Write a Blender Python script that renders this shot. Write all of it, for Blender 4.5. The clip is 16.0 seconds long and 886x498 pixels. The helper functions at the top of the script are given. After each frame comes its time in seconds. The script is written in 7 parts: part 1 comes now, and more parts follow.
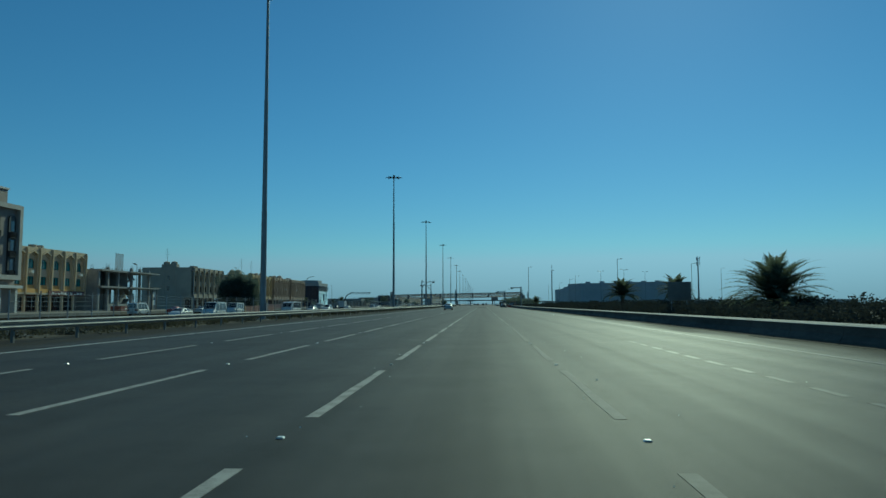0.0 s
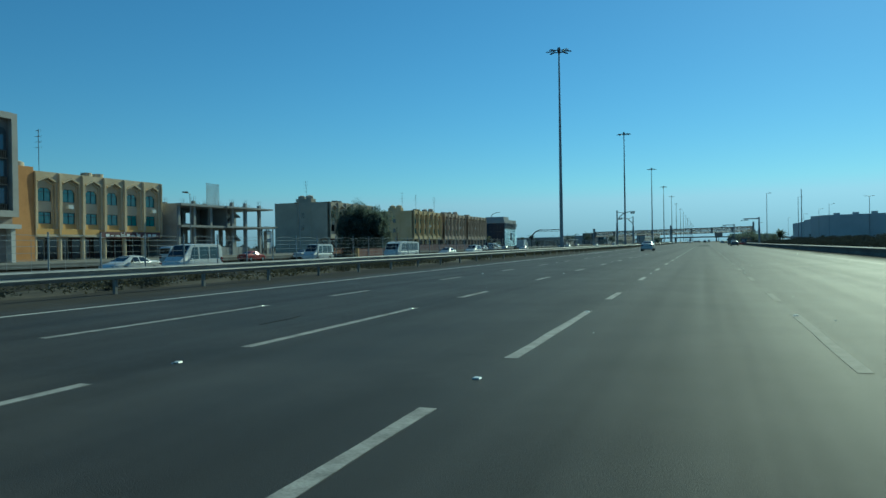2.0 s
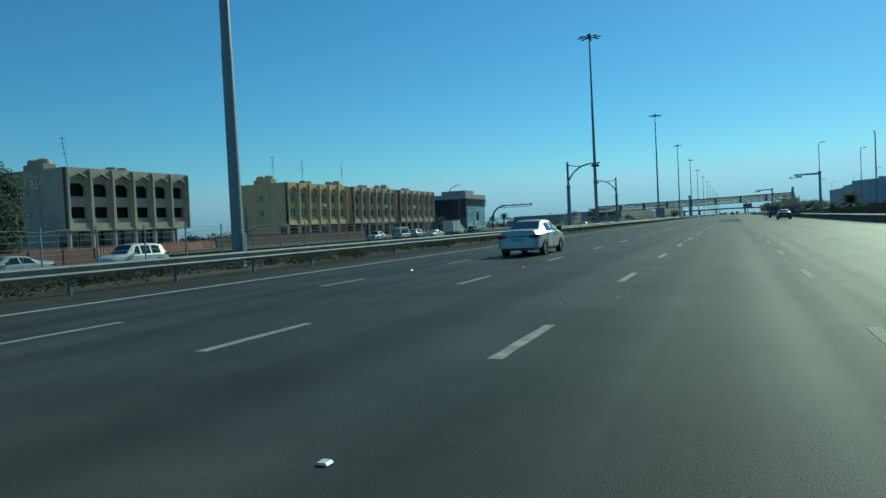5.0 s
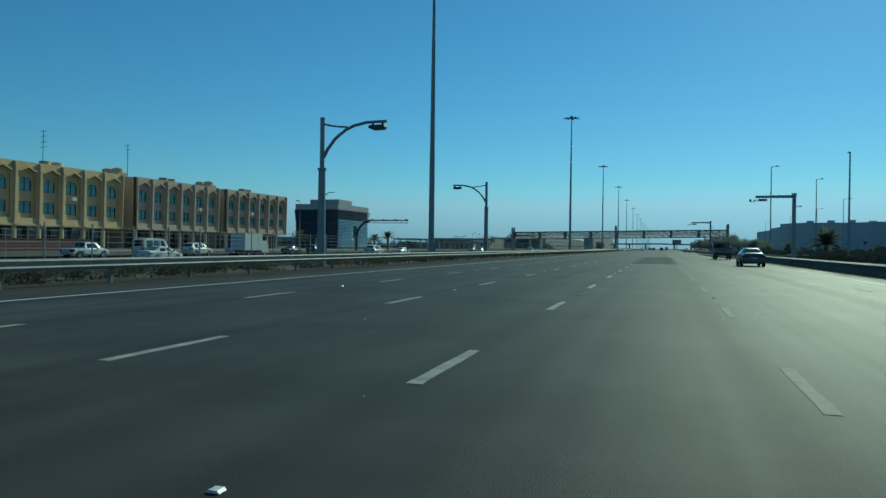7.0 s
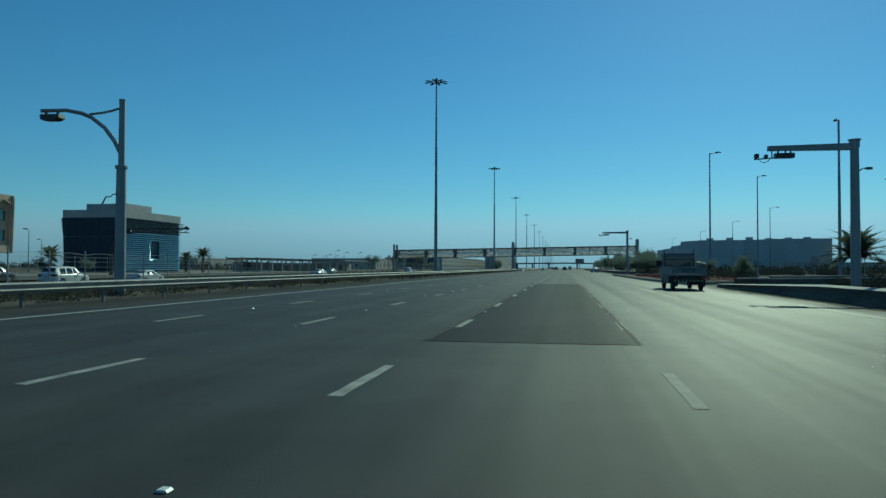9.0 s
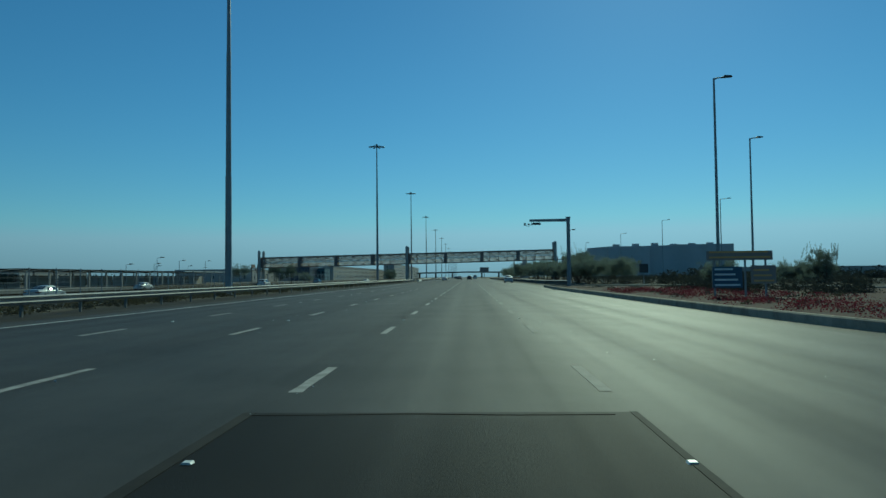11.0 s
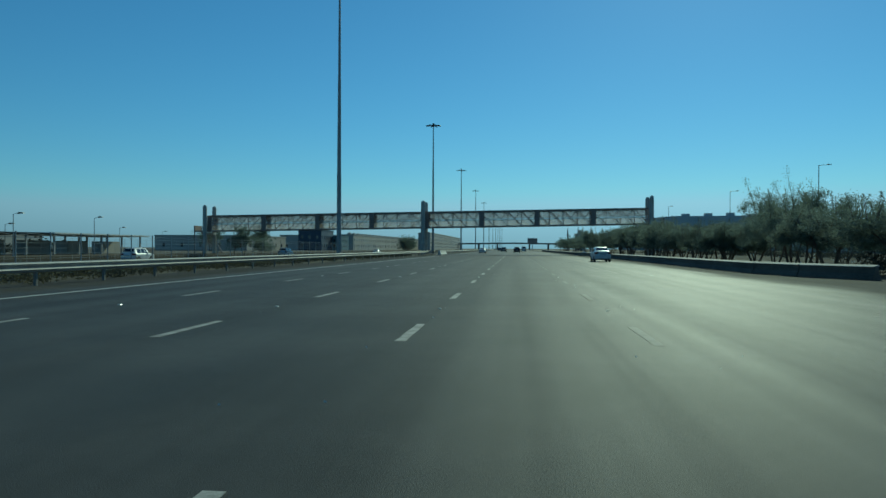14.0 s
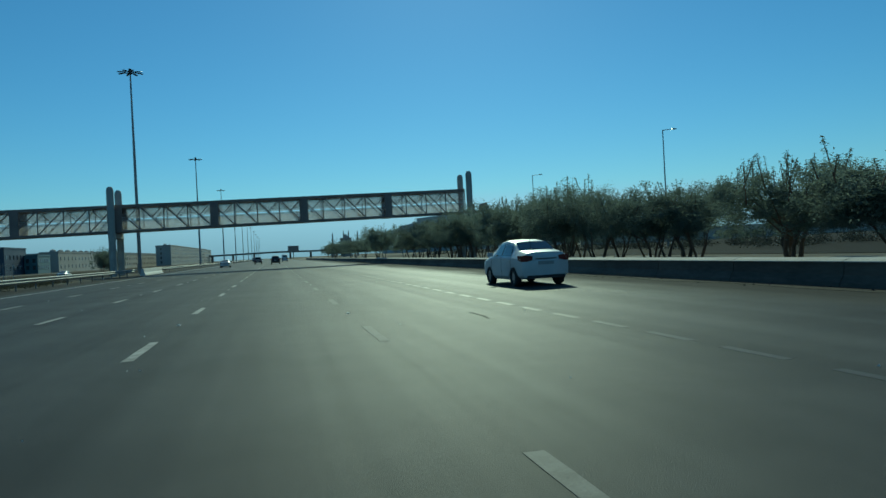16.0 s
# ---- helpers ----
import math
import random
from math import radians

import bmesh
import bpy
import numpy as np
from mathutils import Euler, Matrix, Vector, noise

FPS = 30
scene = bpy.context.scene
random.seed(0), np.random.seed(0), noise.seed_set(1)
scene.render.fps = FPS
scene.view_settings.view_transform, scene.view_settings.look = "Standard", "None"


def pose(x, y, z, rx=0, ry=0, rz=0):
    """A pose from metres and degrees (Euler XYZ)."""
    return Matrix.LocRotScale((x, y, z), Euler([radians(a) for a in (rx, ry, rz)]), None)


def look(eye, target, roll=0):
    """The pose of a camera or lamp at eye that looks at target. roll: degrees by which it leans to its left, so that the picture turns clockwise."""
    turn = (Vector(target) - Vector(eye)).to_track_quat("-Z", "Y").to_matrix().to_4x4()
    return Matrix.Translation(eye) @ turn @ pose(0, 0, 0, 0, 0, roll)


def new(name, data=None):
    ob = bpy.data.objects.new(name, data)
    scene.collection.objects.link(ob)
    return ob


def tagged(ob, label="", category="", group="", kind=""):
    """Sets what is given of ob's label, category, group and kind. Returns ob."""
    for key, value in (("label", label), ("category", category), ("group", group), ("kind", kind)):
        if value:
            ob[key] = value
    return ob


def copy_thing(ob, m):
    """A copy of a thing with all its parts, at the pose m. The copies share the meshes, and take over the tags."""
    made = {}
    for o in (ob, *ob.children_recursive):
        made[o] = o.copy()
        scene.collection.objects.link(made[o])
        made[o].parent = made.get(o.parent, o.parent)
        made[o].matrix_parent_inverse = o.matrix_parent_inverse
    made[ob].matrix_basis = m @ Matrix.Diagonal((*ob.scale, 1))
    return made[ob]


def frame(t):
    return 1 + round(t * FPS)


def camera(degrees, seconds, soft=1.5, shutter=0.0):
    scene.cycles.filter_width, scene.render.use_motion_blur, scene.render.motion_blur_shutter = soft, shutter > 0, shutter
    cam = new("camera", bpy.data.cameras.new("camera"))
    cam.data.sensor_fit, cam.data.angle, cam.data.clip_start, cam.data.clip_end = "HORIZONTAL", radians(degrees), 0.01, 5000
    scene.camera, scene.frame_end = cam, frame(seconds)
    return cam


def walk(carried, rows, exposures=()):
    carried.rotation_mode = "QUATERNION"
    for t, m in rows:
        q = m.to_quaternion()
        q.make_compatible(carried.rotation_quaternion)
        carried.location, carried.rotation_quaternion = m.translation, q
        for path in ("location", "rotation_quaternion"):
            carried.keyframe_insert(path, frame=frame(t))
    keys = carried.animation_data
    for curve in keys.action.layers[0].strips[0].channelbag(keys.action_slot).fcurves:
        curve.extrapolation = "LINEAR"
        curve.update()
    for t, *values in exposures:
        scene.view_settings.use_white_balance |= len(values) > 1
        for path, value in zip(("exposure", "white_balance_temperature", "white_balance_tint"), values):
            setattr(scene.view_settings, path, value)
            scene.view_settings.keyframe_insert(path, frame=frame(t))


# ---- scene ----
cam = camera(64.28, 16.0, soft=1.5)
PATH = [
    (0, (0.743, -0.000, 1.333), (0.186, 9.954, 2.111), -0.14),
    (0.5, (0.786, 12.965, 1.333), (-0.622, 22.854, 1.811), -1.33),
    (1, (0.809, 25.932, 1.333), (-1.209, 35.723, 1.570), -1.66),
    (1.5, (0.839, 38.773, 1.333), (-1.817, 48.413, 1.416), -1.34),
    (2, (0.853, 51.686, 1.333), (-2.627, 61.061, 1.277), -0.90),
    (2.5, (0.865, 64.712, 1.333), (-3.469, 73.721, 1.107), -0.90),
    (3, (0.876, 77.947, 1.333), (-4.131, 86.593, 0.920), -1.70),
    (3.5, (0.892, 91.190, 1.333), (-4.423, 99.645, 0.832), -2.31),
    (4, (0.914, 104.300, 1.333), (-4.233, 112.861, 0.865), -2.68),
    (4.5, (0.936, 117.328, 1.333), (-3.614, 126.224, 0.943), -2.91),
    (5, (0.949, 130.292, 1.333), (-2.859, 139.533, 1.024), -2.86),
    (7.5, (0.986, 194.597, 1.333), (-1.769, 204.210, 1.376), 0.97),
    (8, (1.004, 207.338, 1.333), (-1.436, 217.035, 1.479), 0.85),
    (8.5, (1.035, 219.879, 1.333), (-1.082, 229.650, 1.536), 0.57),
    (9, (1.057, 232.450, 1.333), (-0.643, 242.301, 1.591), 0.22),
    (9.5, (1.061, 244.948, 1.333), (-0.035, 254.882, 1.678), -0.01),
    (10, (0.995, 257.450, 1.333), (0.599, 267.434, 1.734), -0.82),
    (12.5, (0.417, 320.080, 1.333), (0.044, 330.067, 1.689), -0.40),
    (13, (0.330, 332.547, 1.333), (-0.737, 342.488, 1.536), 0.12),
    (13.5, (0.304, 345.057, 1.333), (-1.551, 354.883, 1.394), 0.92),
    (14, (0.344, 357.738, 1.333), (-0.666, 367.687, 1.321), 0.23),
    (14.5, (0.425, 370.439, 1.333), (0.939, 380.426, 1.340), -0.59),
    (15, (0.525, 383.133, 1.333), (1.858, 393.044, 1.395), -1.36),
    (15.5, (0.645, 395.800, 1.333), (2.537, 405.620, 1.394), -2.14),
    (16, (0.779, 408.429, 1.333), (3.108, 418.153, 1.337), -2.95),
]
EXPOSURES = [(0, -0.72, 5150, -31), (1.5, -0.42, 5150, -31), (3.5, 0.02, 5150, -31), (5, -0.2, 5150, -31), (7.5, -0.42, 5150, -31), (9.5, -0.55, 5150, -31), (12.5, -0.72, 5150, -31), (13.5, -0.5, 5150, -31), (16, -0.47, 5150, -31)]
walk(cam, [(t, look(eye, target, roll)) for t, eye, target, roll in PATH], EXPOSURES)

# ---- world, sun ----
SUN_AZ, SUN_EL = 15.0, 30.0  # degrees to the right of the road's direction, and above the horizon
world = bpy.data.worlds.new("world")
scene.world = world
world.use_nodes = True
wn = world.node_tree
sky = wn.nodes.new("ShaderNodeTexSky")
sky.sky_type = "NISHITA"
sky.sun_disc = False
sky.sun_elevation, sky.sun_rotation = radians(SUN_EL), radians(SUN_AZ)
sky.air_density, sky.dust_density, sky.ozone_density = 1.1, 0.1, 7.6
# haze: low over the horizon the sky stays blue instead of yellowing
split, join = wn.nodes.new("ShaderNodeSeparateColor"), wn.nodes.new("ShaderNodeCombineColor")
wn.links.new(sky.outputs[0], split.inputs[0])
for channel, share in ((0, 0.64), (1, 0.81)):
    cap, least = wn.nodes.new("ShaderNodeMath"), wn.nodes.new("ShaderNodeMath")
    cap.operation, least.operation = "MULTIPLY", "SMOOTH_MIN"
    cap.inputs[1].default_value, least.inputs[2].default_value = share, 0.5
    wn.links.new(split.outputs[2], cap.inputs[0])
    wn.links.new(split.outputs[channel], least.inputs[0])
    wn.links.new(cap.outputs[0], least.inputs[1])
    wn.links.new(least.outputs[0], join.inputs[channel])
wn.links.new(split.outputs[2], join.inputs[2])
wn.links.new(join.outputs[0], wn.nodes["Background"].inputs[0])
wn.nodes["Background"].inputs[1].default_value = 0.095
sun = new("sun", bpy.data.lights.new("sun", "SUN"))
sun.data.energy, sun.data.angle, sun.data.color = 4.6, radians(0.53), (1.0, 0.86, 0.63)
sa, se = radians(SUN_AZ), radians(SUN_EL)
SUN_DIR = Vector((math.sin(sa) * math.cos(se), math.cos(sa) * math.cos(se), math.sin(se)))
sun.matrix_world = look(SUN_DIR * 100, (0, 0, 0))

# ---- materials ----


def material(name, a, b=None, scale=1.0, rough=0.7, metal=0.0, bump=0.0, fine=30.0, stretch=(1, 1, 1), spec=0.5, mix_at=0.5, vary=0.0, coat=0.0):
    """Two colours mixed by noise at two scales in world space, with grain relief."""
    m = bpy.data.materials.new(name)
    m.use_nodes = True
    nt = m.node_tree
    bs = nt.nodes["Principled BSDF"]
    b = b or tuple(c * 0.8 for c in a)
    geo = nt.nodes.new("ShaderNodeNewGeometry")
    mp = nt.nodes.new("ShaderNodeMapping")
    mp.inputs["Scale"].default_value = stretch
    nt.links.new(geo.outputs["Position"], mp.inputs["Vector"])
    n1 = nt.nodes.new("ShaderNodeTexNoise")
    n1.inputs["Scale"].default_value, n1.inputs["Detail"].default_value, n1.inputs["Roughness"].default_value = scale, 5, 0.6
    nt.links.new(mp.outputs[0], n1.inputs["Vector"])
    n2 = nt.nodes.new("ShaderNodeTexNoise")
    n2.inputs["Scale"].default_value, n2.inputs["Detail"].default_value = fine, 3
    nt.links.new(mp.outputs[0], n2.inputs["Vector"])
    add = nt.nodes.new("ShaderNodeMath")
    add.operation = "MULTIPLY_ADD"
    nt.links.new(n2.outputs[0], add.inputs[0])
    add.inputs[1].default_value = 0.35
    nt.links.new(n1.outputs[0], add.inputs[2])
    ramp = nt.nodes.new("ShaderNodeMapRange")
    ramp.inputs["From Min"].default_value, ramp.inputs["From Max"].default_value = mix_at - 0.12 + 0.17, mix_at + 0.25 + 0.17
    nt.links.new(add.outputs[0], ramp.inputs["Value"])
    mix = nt.nodes.new("ShaderNodeMix")
    mix.data_type = "RGBA"
    mix.inputs[6].default_value, mix.inputs[7].default_value = (*a, 1), (*b, 1)
    nt.links.new(ramp.outputs[0], mix.inputs[0])
    out = mix.outputs[2]
    if vary:
        info = nt.nodes.new("ShaderNodeObjectInfo")
        hsv = nt.nodes.new("ShaderNodeHueSaturation")
        mr = nt.nodes.new("ShaderNodeMapRange")
        mr.inputs["To Min"].default_value, mr.inputs["To Max"].default_value = 1 - vary, 1 + vary
        nt.links.new(info.outputs["Random"], mr.inputs["Value"])
        nt.links.new(mr.outputs[0], hsv.inputs["Value"])
        nt.links.new(out, hsv.inputs["Color"])
        out = hsv.outputs[0]
    nt.links.new(out, bs.inputs["Base Color"])
    bs.inputs["Roughness"].default_value, bs.inputs["Metallic"].default_value = rough, metal
    bs.inputs["Specular IOR Level"].default_value = min(spec, 0.12) if rough >= 0.85 else spec
    bs.inputs["Coat Weight"].default_value = coat
    bs.inputs["Coat Roughness"].default_value = 0.08
    if bump:
        bp = nt.nodes.new("ShaderNodeBump")
        bp.inputs["Strength"].default_value, bp.inputs["Distance"].default_value = bump, 0.02
        nt.links.new(n2.outputs[0], bp.inputs["Height"])
        nt.links.new(bp.outputs[0], bs.inputs["Normal"])
    return m


def asphalt_material(name, dark, light, track=0.2, gloss=1.0):
    """Asphalt: aggregate grain, patches, long streaks along the lanes and pale wheel tracks."""
    m = material(name, dark, light, scale=0.35, rough=0.5, bump=0.35, fine=110.0, spec=0.06)
    nt = m.node_tree
    bs = nt.nodes["Principled BSDF"]
    base = bs.inputs["Base Color"].links[0].from_socket
    geo = nt.nodes.new("ShaderNodeNewGeometry")
    mp = nt.nodes.new("ShaderNodeMapping")
    mp.inputs["Scale"].default_value = (1.3, 0.012, 1)
    nt.links.new(geo.outputs["Position"], mp.inputs["Vector"])
    streak = nt.nodes.new("ShaderNodeTexNoise")
    streak.inputs["Scale"].default_value, streak.inputs["Detail"].default_value = 1.0, 6
    nt.links.new(mp.outputs[0], streak.inputs["Vector"])
    sep = nt.nodes.new("ShaderNodeSeparateXYZ")
    nt.links.new(geo.outputs["Position"], sep.inputs[0])
    wave = nt.nodes.new("ShaderNodeMath")
    wave.operation = "MULTIPLY_ADD"
    nt.links.new(sep.outputs["X"], wave.inputs[0])
    wave.inputs[1].default_value, wave.inputs[2].default_value = 4 * math.pi / 3.65, 0.9
    cosn = nt.nodes.new("ShaderNodeMath")
    cosn.operation = "COSINE"
    nt.links.new(wave.outputs[0], cosn.inputs[0])
    amt = nt.nodes.new("ShaderNodeMath")
    amt.operation = "MULTIPLY_ADD"
    nt.links.new(cosn.outputs[0], amt.inputs[0])
    amt.inputs[1].default_value, amt.inputs[2].default_value = 0.12 * track, 0.0
    mr = nt.nodes.new("ShaderNodeMapRange")
    mr.inputs["From Min"].default_value, mr.inputs["From Max"].default_value = 0.3, 0.7
    mr.inputs["To Min"].default_value, mr.inputs["To Max"].default_value = 0.84, 1.16
    nt.links.new(streak.outputs[0], mr.inputs["Value"])
    tot = nt.nodes.new("ShaderNodeMath")
    nt.links.new(mr.outputs[0], tot.inputs[0])
    nt.links.new(amt.outputs[0], tot.inputs[1])
    # paler colour right of the lane joint: pavement tone plus painted sun glare
    lanes = nt.nodes.new("ShaderNodeMapRange")
    lanes.inputs["From Min"].default_value, lanes.inputs["From Max"].default_value = 2.05, 2.5
    lanes.inputs["To Min"].default_value, lanes.inputs["To Max"].default_value = 0.92, 1.05
    nt.links.new(sep.outputs["X"], lanes.inputs["Value"])
    lane_tone = nt.nodes.new("ShaderNodeMath")
    lane_tone.operation = "MULTIPLY"
    nt.links.new(tot.outputs[0], lane_tone.inputs[0])
    nt.links.new(lanes.outputs[0], lane_tone.inputs[1])
    hsv = nt.nodes.new("ShaderNodeHueSaturation")
    nt.links.new(lane_tone.outputs[0], hsv.inputs["Value"])
    nt.links.new(base, hsv.inputs["Color"])
    # dust gathered on the shoulders outside the edge lines
    off = nt.nodes.new("ShaderNodeMath")
    off.inputs[1].default_value = 1.6
    nt.links.new(sep.outputs["X"], off.inputs[0])
    far = nt.nodes.new("ShaderNodeMath")
    far.operation = "ABSOLUTE"
    nt.links.new(off.outputs[0], far.inputs[0])
    blot = nt.nodes.new("ShaderNodeTexNoise")
    mp2 = nt.nodes.new("ShaderNodeMapping")
    mp2.inputs["Scale"].default_value = (0.8, 0.09, 1)
    nt.links.new(geo.outputs["Position"], mp2.inputs["Vector"])
    nt.links.new(mp2.outputs[0], blot.inputs["Vector"])
    blot.inputs["Scale"].default_value, blot.inputs["Detail"].default_value = 1.0, 8
    edge = nt.nodes.new("ShaderNodeMath")
    edge.operation = "MULTIPLY_ADD"
    edge.inputs[1].default_value = 3.2
    nt.links.new(blot.outputs[0], edge.inputs[0])
    nt.links.new(far.outputs[0], edge.inputs[2])
    dusty = nt.nodes.new("ShaderNodeMapRange")
    dusty.interpolation_type = "SMOOTHSTEP"
    dusty.inputs["From Min"].default_value, dusty.inputs["From Max"].default_value = 12.9, 15.3
    nt.links.new(edge.outputs[0], dusty.inputs["Value"])
    dmix = nt.nodes.new("ShaderNodeMix")
    dmix.data_type = "RGBA"
    half = nt.nodes.new("ShaderNodeMath")
    half.operation = "MULTIPLY"
    half.inputs[1].default_value = 0.55
    nt.links.new(dusty.outputs[0], half.inputs[0])
    nt.links.new(half.outputs[0], dmix.inputs[0])
    nt.links.new(hsv.outputs[0], dmix.inputs[6])
    dmix.inputs[7].default_value = (0.072, 0.066, 0.056, 1)
    nt.links.new(dmix.outputs[2], bs.inputs["Base Color"])
    # traffic polishes the lanes in long uneven streaks; dust dulls them
    mp3 = nt.nodes.new("ShaderNodeMapping")
    mp3.inputs["Scale"].default_value = (0.75, 0.005, 1)
    nt.links.new(geo.outputs["Position"], mp3.inputs["Vector"])
    pol = nt.nodes.new("ShaderNodeTexNoise")
    pol.inputs["Scale"].default_value, pol.inputs["Detail"].default_value, pol.inputs["Roughness"].default_value = 1.0, 5, 0.65
    nt.links.new(mp3.outputs[0], pol.inputs["Vector"])
    gl = nt.nodes.new("ShaderNodeMapRange")
    gl.inputs["From Min"].default_value, gl.inputs["From Max"].default_value = 0.32, 0.68
    gl.inputs["To Min"].default_value, gl.inputs["To Max"].default_value = 0.024 * gloss, 0.060 * gloss
    nt.links.new(pol.outputs[0], gl.inputs["Value"])
    dull = nt.nodes.new("ShaderNodeMath")
    dull.operation = "MULTIPLY_ADD"
    dull.inputs[1].default_value, dull.inputs[2].default_value = -0.6, 1.0
    nt.links.new(dusty.outputs[0], dull.inputs[0])
    sp = nt.nodes.new("ShaderNodeMath")
    sp.operation = "MULTIPLY"
    nt.links.new(gl.outputs[0], sp.inputs[0])
    nt.links.new(dull.outputs[0], sp.inputs[1])
    nt.links.new(sp.outputs[0], bs.inputs["Specular IOR Level"])
    rg = nt.nodes.new("ShaderNodeMath")
    rg.operation = "MULTIPLY_ADD"
    rg.inputs[1].default_value, rg.inputs[2].default_value = 0.22, 0.555
    nt.links.new(dusty.outputs[0], rg.inputs[0])
    nt.links.new(rg.outputs[0], bs.inputs["Roughness"])
    return m


def glass_material(name, tint, rough=0.05):
    m = bpy.data.materials.new(name)
    m.use_nodes = True
    bs = m.node_tree.nodes["Principled BSDF"]
    bs.inputs["Base Color"].default_value = (*tint, 1)
    bs.inputs["Roughness"].default_value = rough
    bs.inputs["Specular IOR Level"].default_value = 0.8
    bs.inputs["IOR"].default_value = 1.5
    return m


def leaf_material(name, a, b, through_=0.42, spec=0.06):
    """Leaves that let some light through, with a colour of their own for each leaf."""
    m = bpy.data.materials.new(name)
    m.use_nodes = True
    nt = m.node_tree
    bs = nt.nodes["Principled BSDF"]
    geo = nt.nodes.new("ShaderNodeNewGeometry")
    mix = nt.nodes.new("ShaderNodeMix")
    mix.data_type = "RGBA"
    mix.inputs[6].default_value, mix.inputs[7].default_value = (*a, 1), (*b, 1)
    nt.links.new(geo.outputs["Random Per Island"], mix.inputs[0])
    nt.links.new(mix.outputs[2], bs.inputs["Base Color"])
    bs.inputs["Roughness"].default_value = 0.8
    bs.inputs["Specular IOR Level"].default_value = spec
    tr = nt.nodes.new("ShaderNodeBsdfTranslucent")
    bright = nt.nodes.new("ShaderNodeHueSaturation")
    bright.inputs["Value"].default_value = 1.7
    nt.links.new(mix.outputs[2], bright.inputs["Color"])
    nt.links.new(bright.outputs[0], tr.inputs["Color"])
    ms = nt.nodes.new("ShaderNodeMixShader")
    ms.inputs[0].default_value = through_
    nt.links.new(bs.outputs[0], ms.inputs[1])
    nt.links.new(tr.outputs[0], ms.inputs[2])
    nt.links.new(ms.outputs[0], nt.nodes["Material Output"].inputs["Surface"])
    return m


ASPHALT = asphalt_material("asphalt", (0.054, 0.0528, 0.0515), (0.083, 0.080, 0.0765), 0.5)
ASPHALT_NEW = asphalt_material("newer_asphalt", (0.026, 0.0255, 0.025), (0.037, 0.0362, 0.035), 0.6, 0.45)
FRAME_CONCRETE = material("bare_frame_concrete", (0.36, 0.355, 0.34), (0.25, 0.245, 0.235), 0.5, rough=0.9, bump=0.25, fine=10)
GRIT = material("dark_grit", (0.05, 0.046, 0.04), (0.025, 0.024, 0.022), 6.0, rough=0.95, bump=0.6, fine=40)
TAR = material("tar_seal", (0.016, 0.016, 0.016), (0.03, 0.029, 0.028), 2.0, rough=0.8, spec=0.1)
# worn paint, toned down further to carry the low contrast in sun glare
LINE_WORN_GLARE = material("worn_glare_road_paint", (0.165, 0.16, 0.15), (0.095, 0.092, 0.087), 4.0, rough=0.7, spec=0.12, bump=0.2, fine=40)
LINE_FADED = material("faded_road_paint", (0.108, 0.104, 0.097), (0.072, 0.07, 0.066), 5.0, rough=0.5, spec=0.06, bump=0.2, fine=40, mix_at=0.42)
EDGE_PAINT = material("edge_line_paint", (0.6, 0.59, 0.555), (0.42, 0.41, 0.385), 3.0, rough=0.7, spec=0.12, bump=0.2, fine=40)
LINE = material("road_paint", (0.37, 0.36, 0.34), (0.16, 0.155, 0.146), 3.0, rough=0.7, spec=0.12, bump=0.2, fine=40)
SAND = material("sandy_ground", (0.10, 0.086, 0.066), (0.055, 0.049, 0.039), 0.08, rough=0.95, bump=0.4, fine=3.0)
PALE_SAND = material("pale_sand", (0.33, 0.30, 0.25), (0.22, 0.20, 0.165), 0.12, rough=0.95, bump=0.4, fine=4.0)
VERGE = material("dusty_verge", (0.105, 0.092, 0.071), (0.05, 0.046, 0.036), 0.5, rough=0.95, bump=0.5, fine=9.0)
RED_BED = material("red_ground_cover", (0.055, 0.024, 0.021), (0.03, 0.019, 0.017), 1.2, rough=0.95, bump=0.5, fine=14.0)
CONCRETE = material("concrete", (0.42, 0.40, 0.36), (0.29, 0.28, 0.25), 0.7, rough=0.85, bump=0.2, fine=18)
# besides dirt, the barrier's dark colour carries the shade on its road face
BARRIER_GREY = material("dirty_shaded_barrier_concrete", (0.15, 0.13, 0.105), (0.08, 0.07, 0.058), 0.8, rough=0.9, bump=0.3, fine=10, stretch=(1, 0.35, 1.6), vary=0.1)
CONCRETE_DARK = material("weathered_concrete", (0.22, 0.21, 0.19), (0.14, 0.135, 0.125), 0.6, rough=0.9, bump=0.25, fine=12)
# paler than the barrier body: the sunlit top edge is put into this colour
COPING = material("pale_sunlit_coping", (0.50, 0.47, 0.42), (0.36, 0.335, 0.295), 0.9, rough=0.85, bump=0.25, fine=14, vary=0.08)
KERB = material("kerbstone", (0.46, 0.39, 0.29), (0.24, 0.2, 0.145), 1.5, rough=0.85, bump=0.2, vary=0.12)
RAIL_STEEL = material("weathered_rail_steel", (0.30, 0.302, 0.30), (0.2, 0.2, 0.198), 1.2, rough=0.6, metal=0.25, bump=0.08)
GALV = material("galvanised_steel", (0.36, 0.363, 0.36), (0.26, 0.26, 0.258), 2.0, rough=0.55, metal=0.35, bump=0.05)
POLE = material("grey_painted_steel", (0.27, 0.28, 0.29), (0.21, 0.215, 0.22), 1.0, rough=0.5, metal=0.3)
DARK_METAL = material("dark_metal", (0.06, 0.062, 0.065), (0.04, 0.04, 0.042), 1.5, rough=0.5, metal=0.5)
TRUSS = material("brown_painted_steel", (0.22, 0.175, 0.155), (0.16, 0.125, 0.11), 0.8, rough=0.6, metal=0.2)
CLADDING = material("pale_cladding", (0.62, 0.63, 0.62), (0.48, 0.49, 0.48), 0.5, rough=0.6)
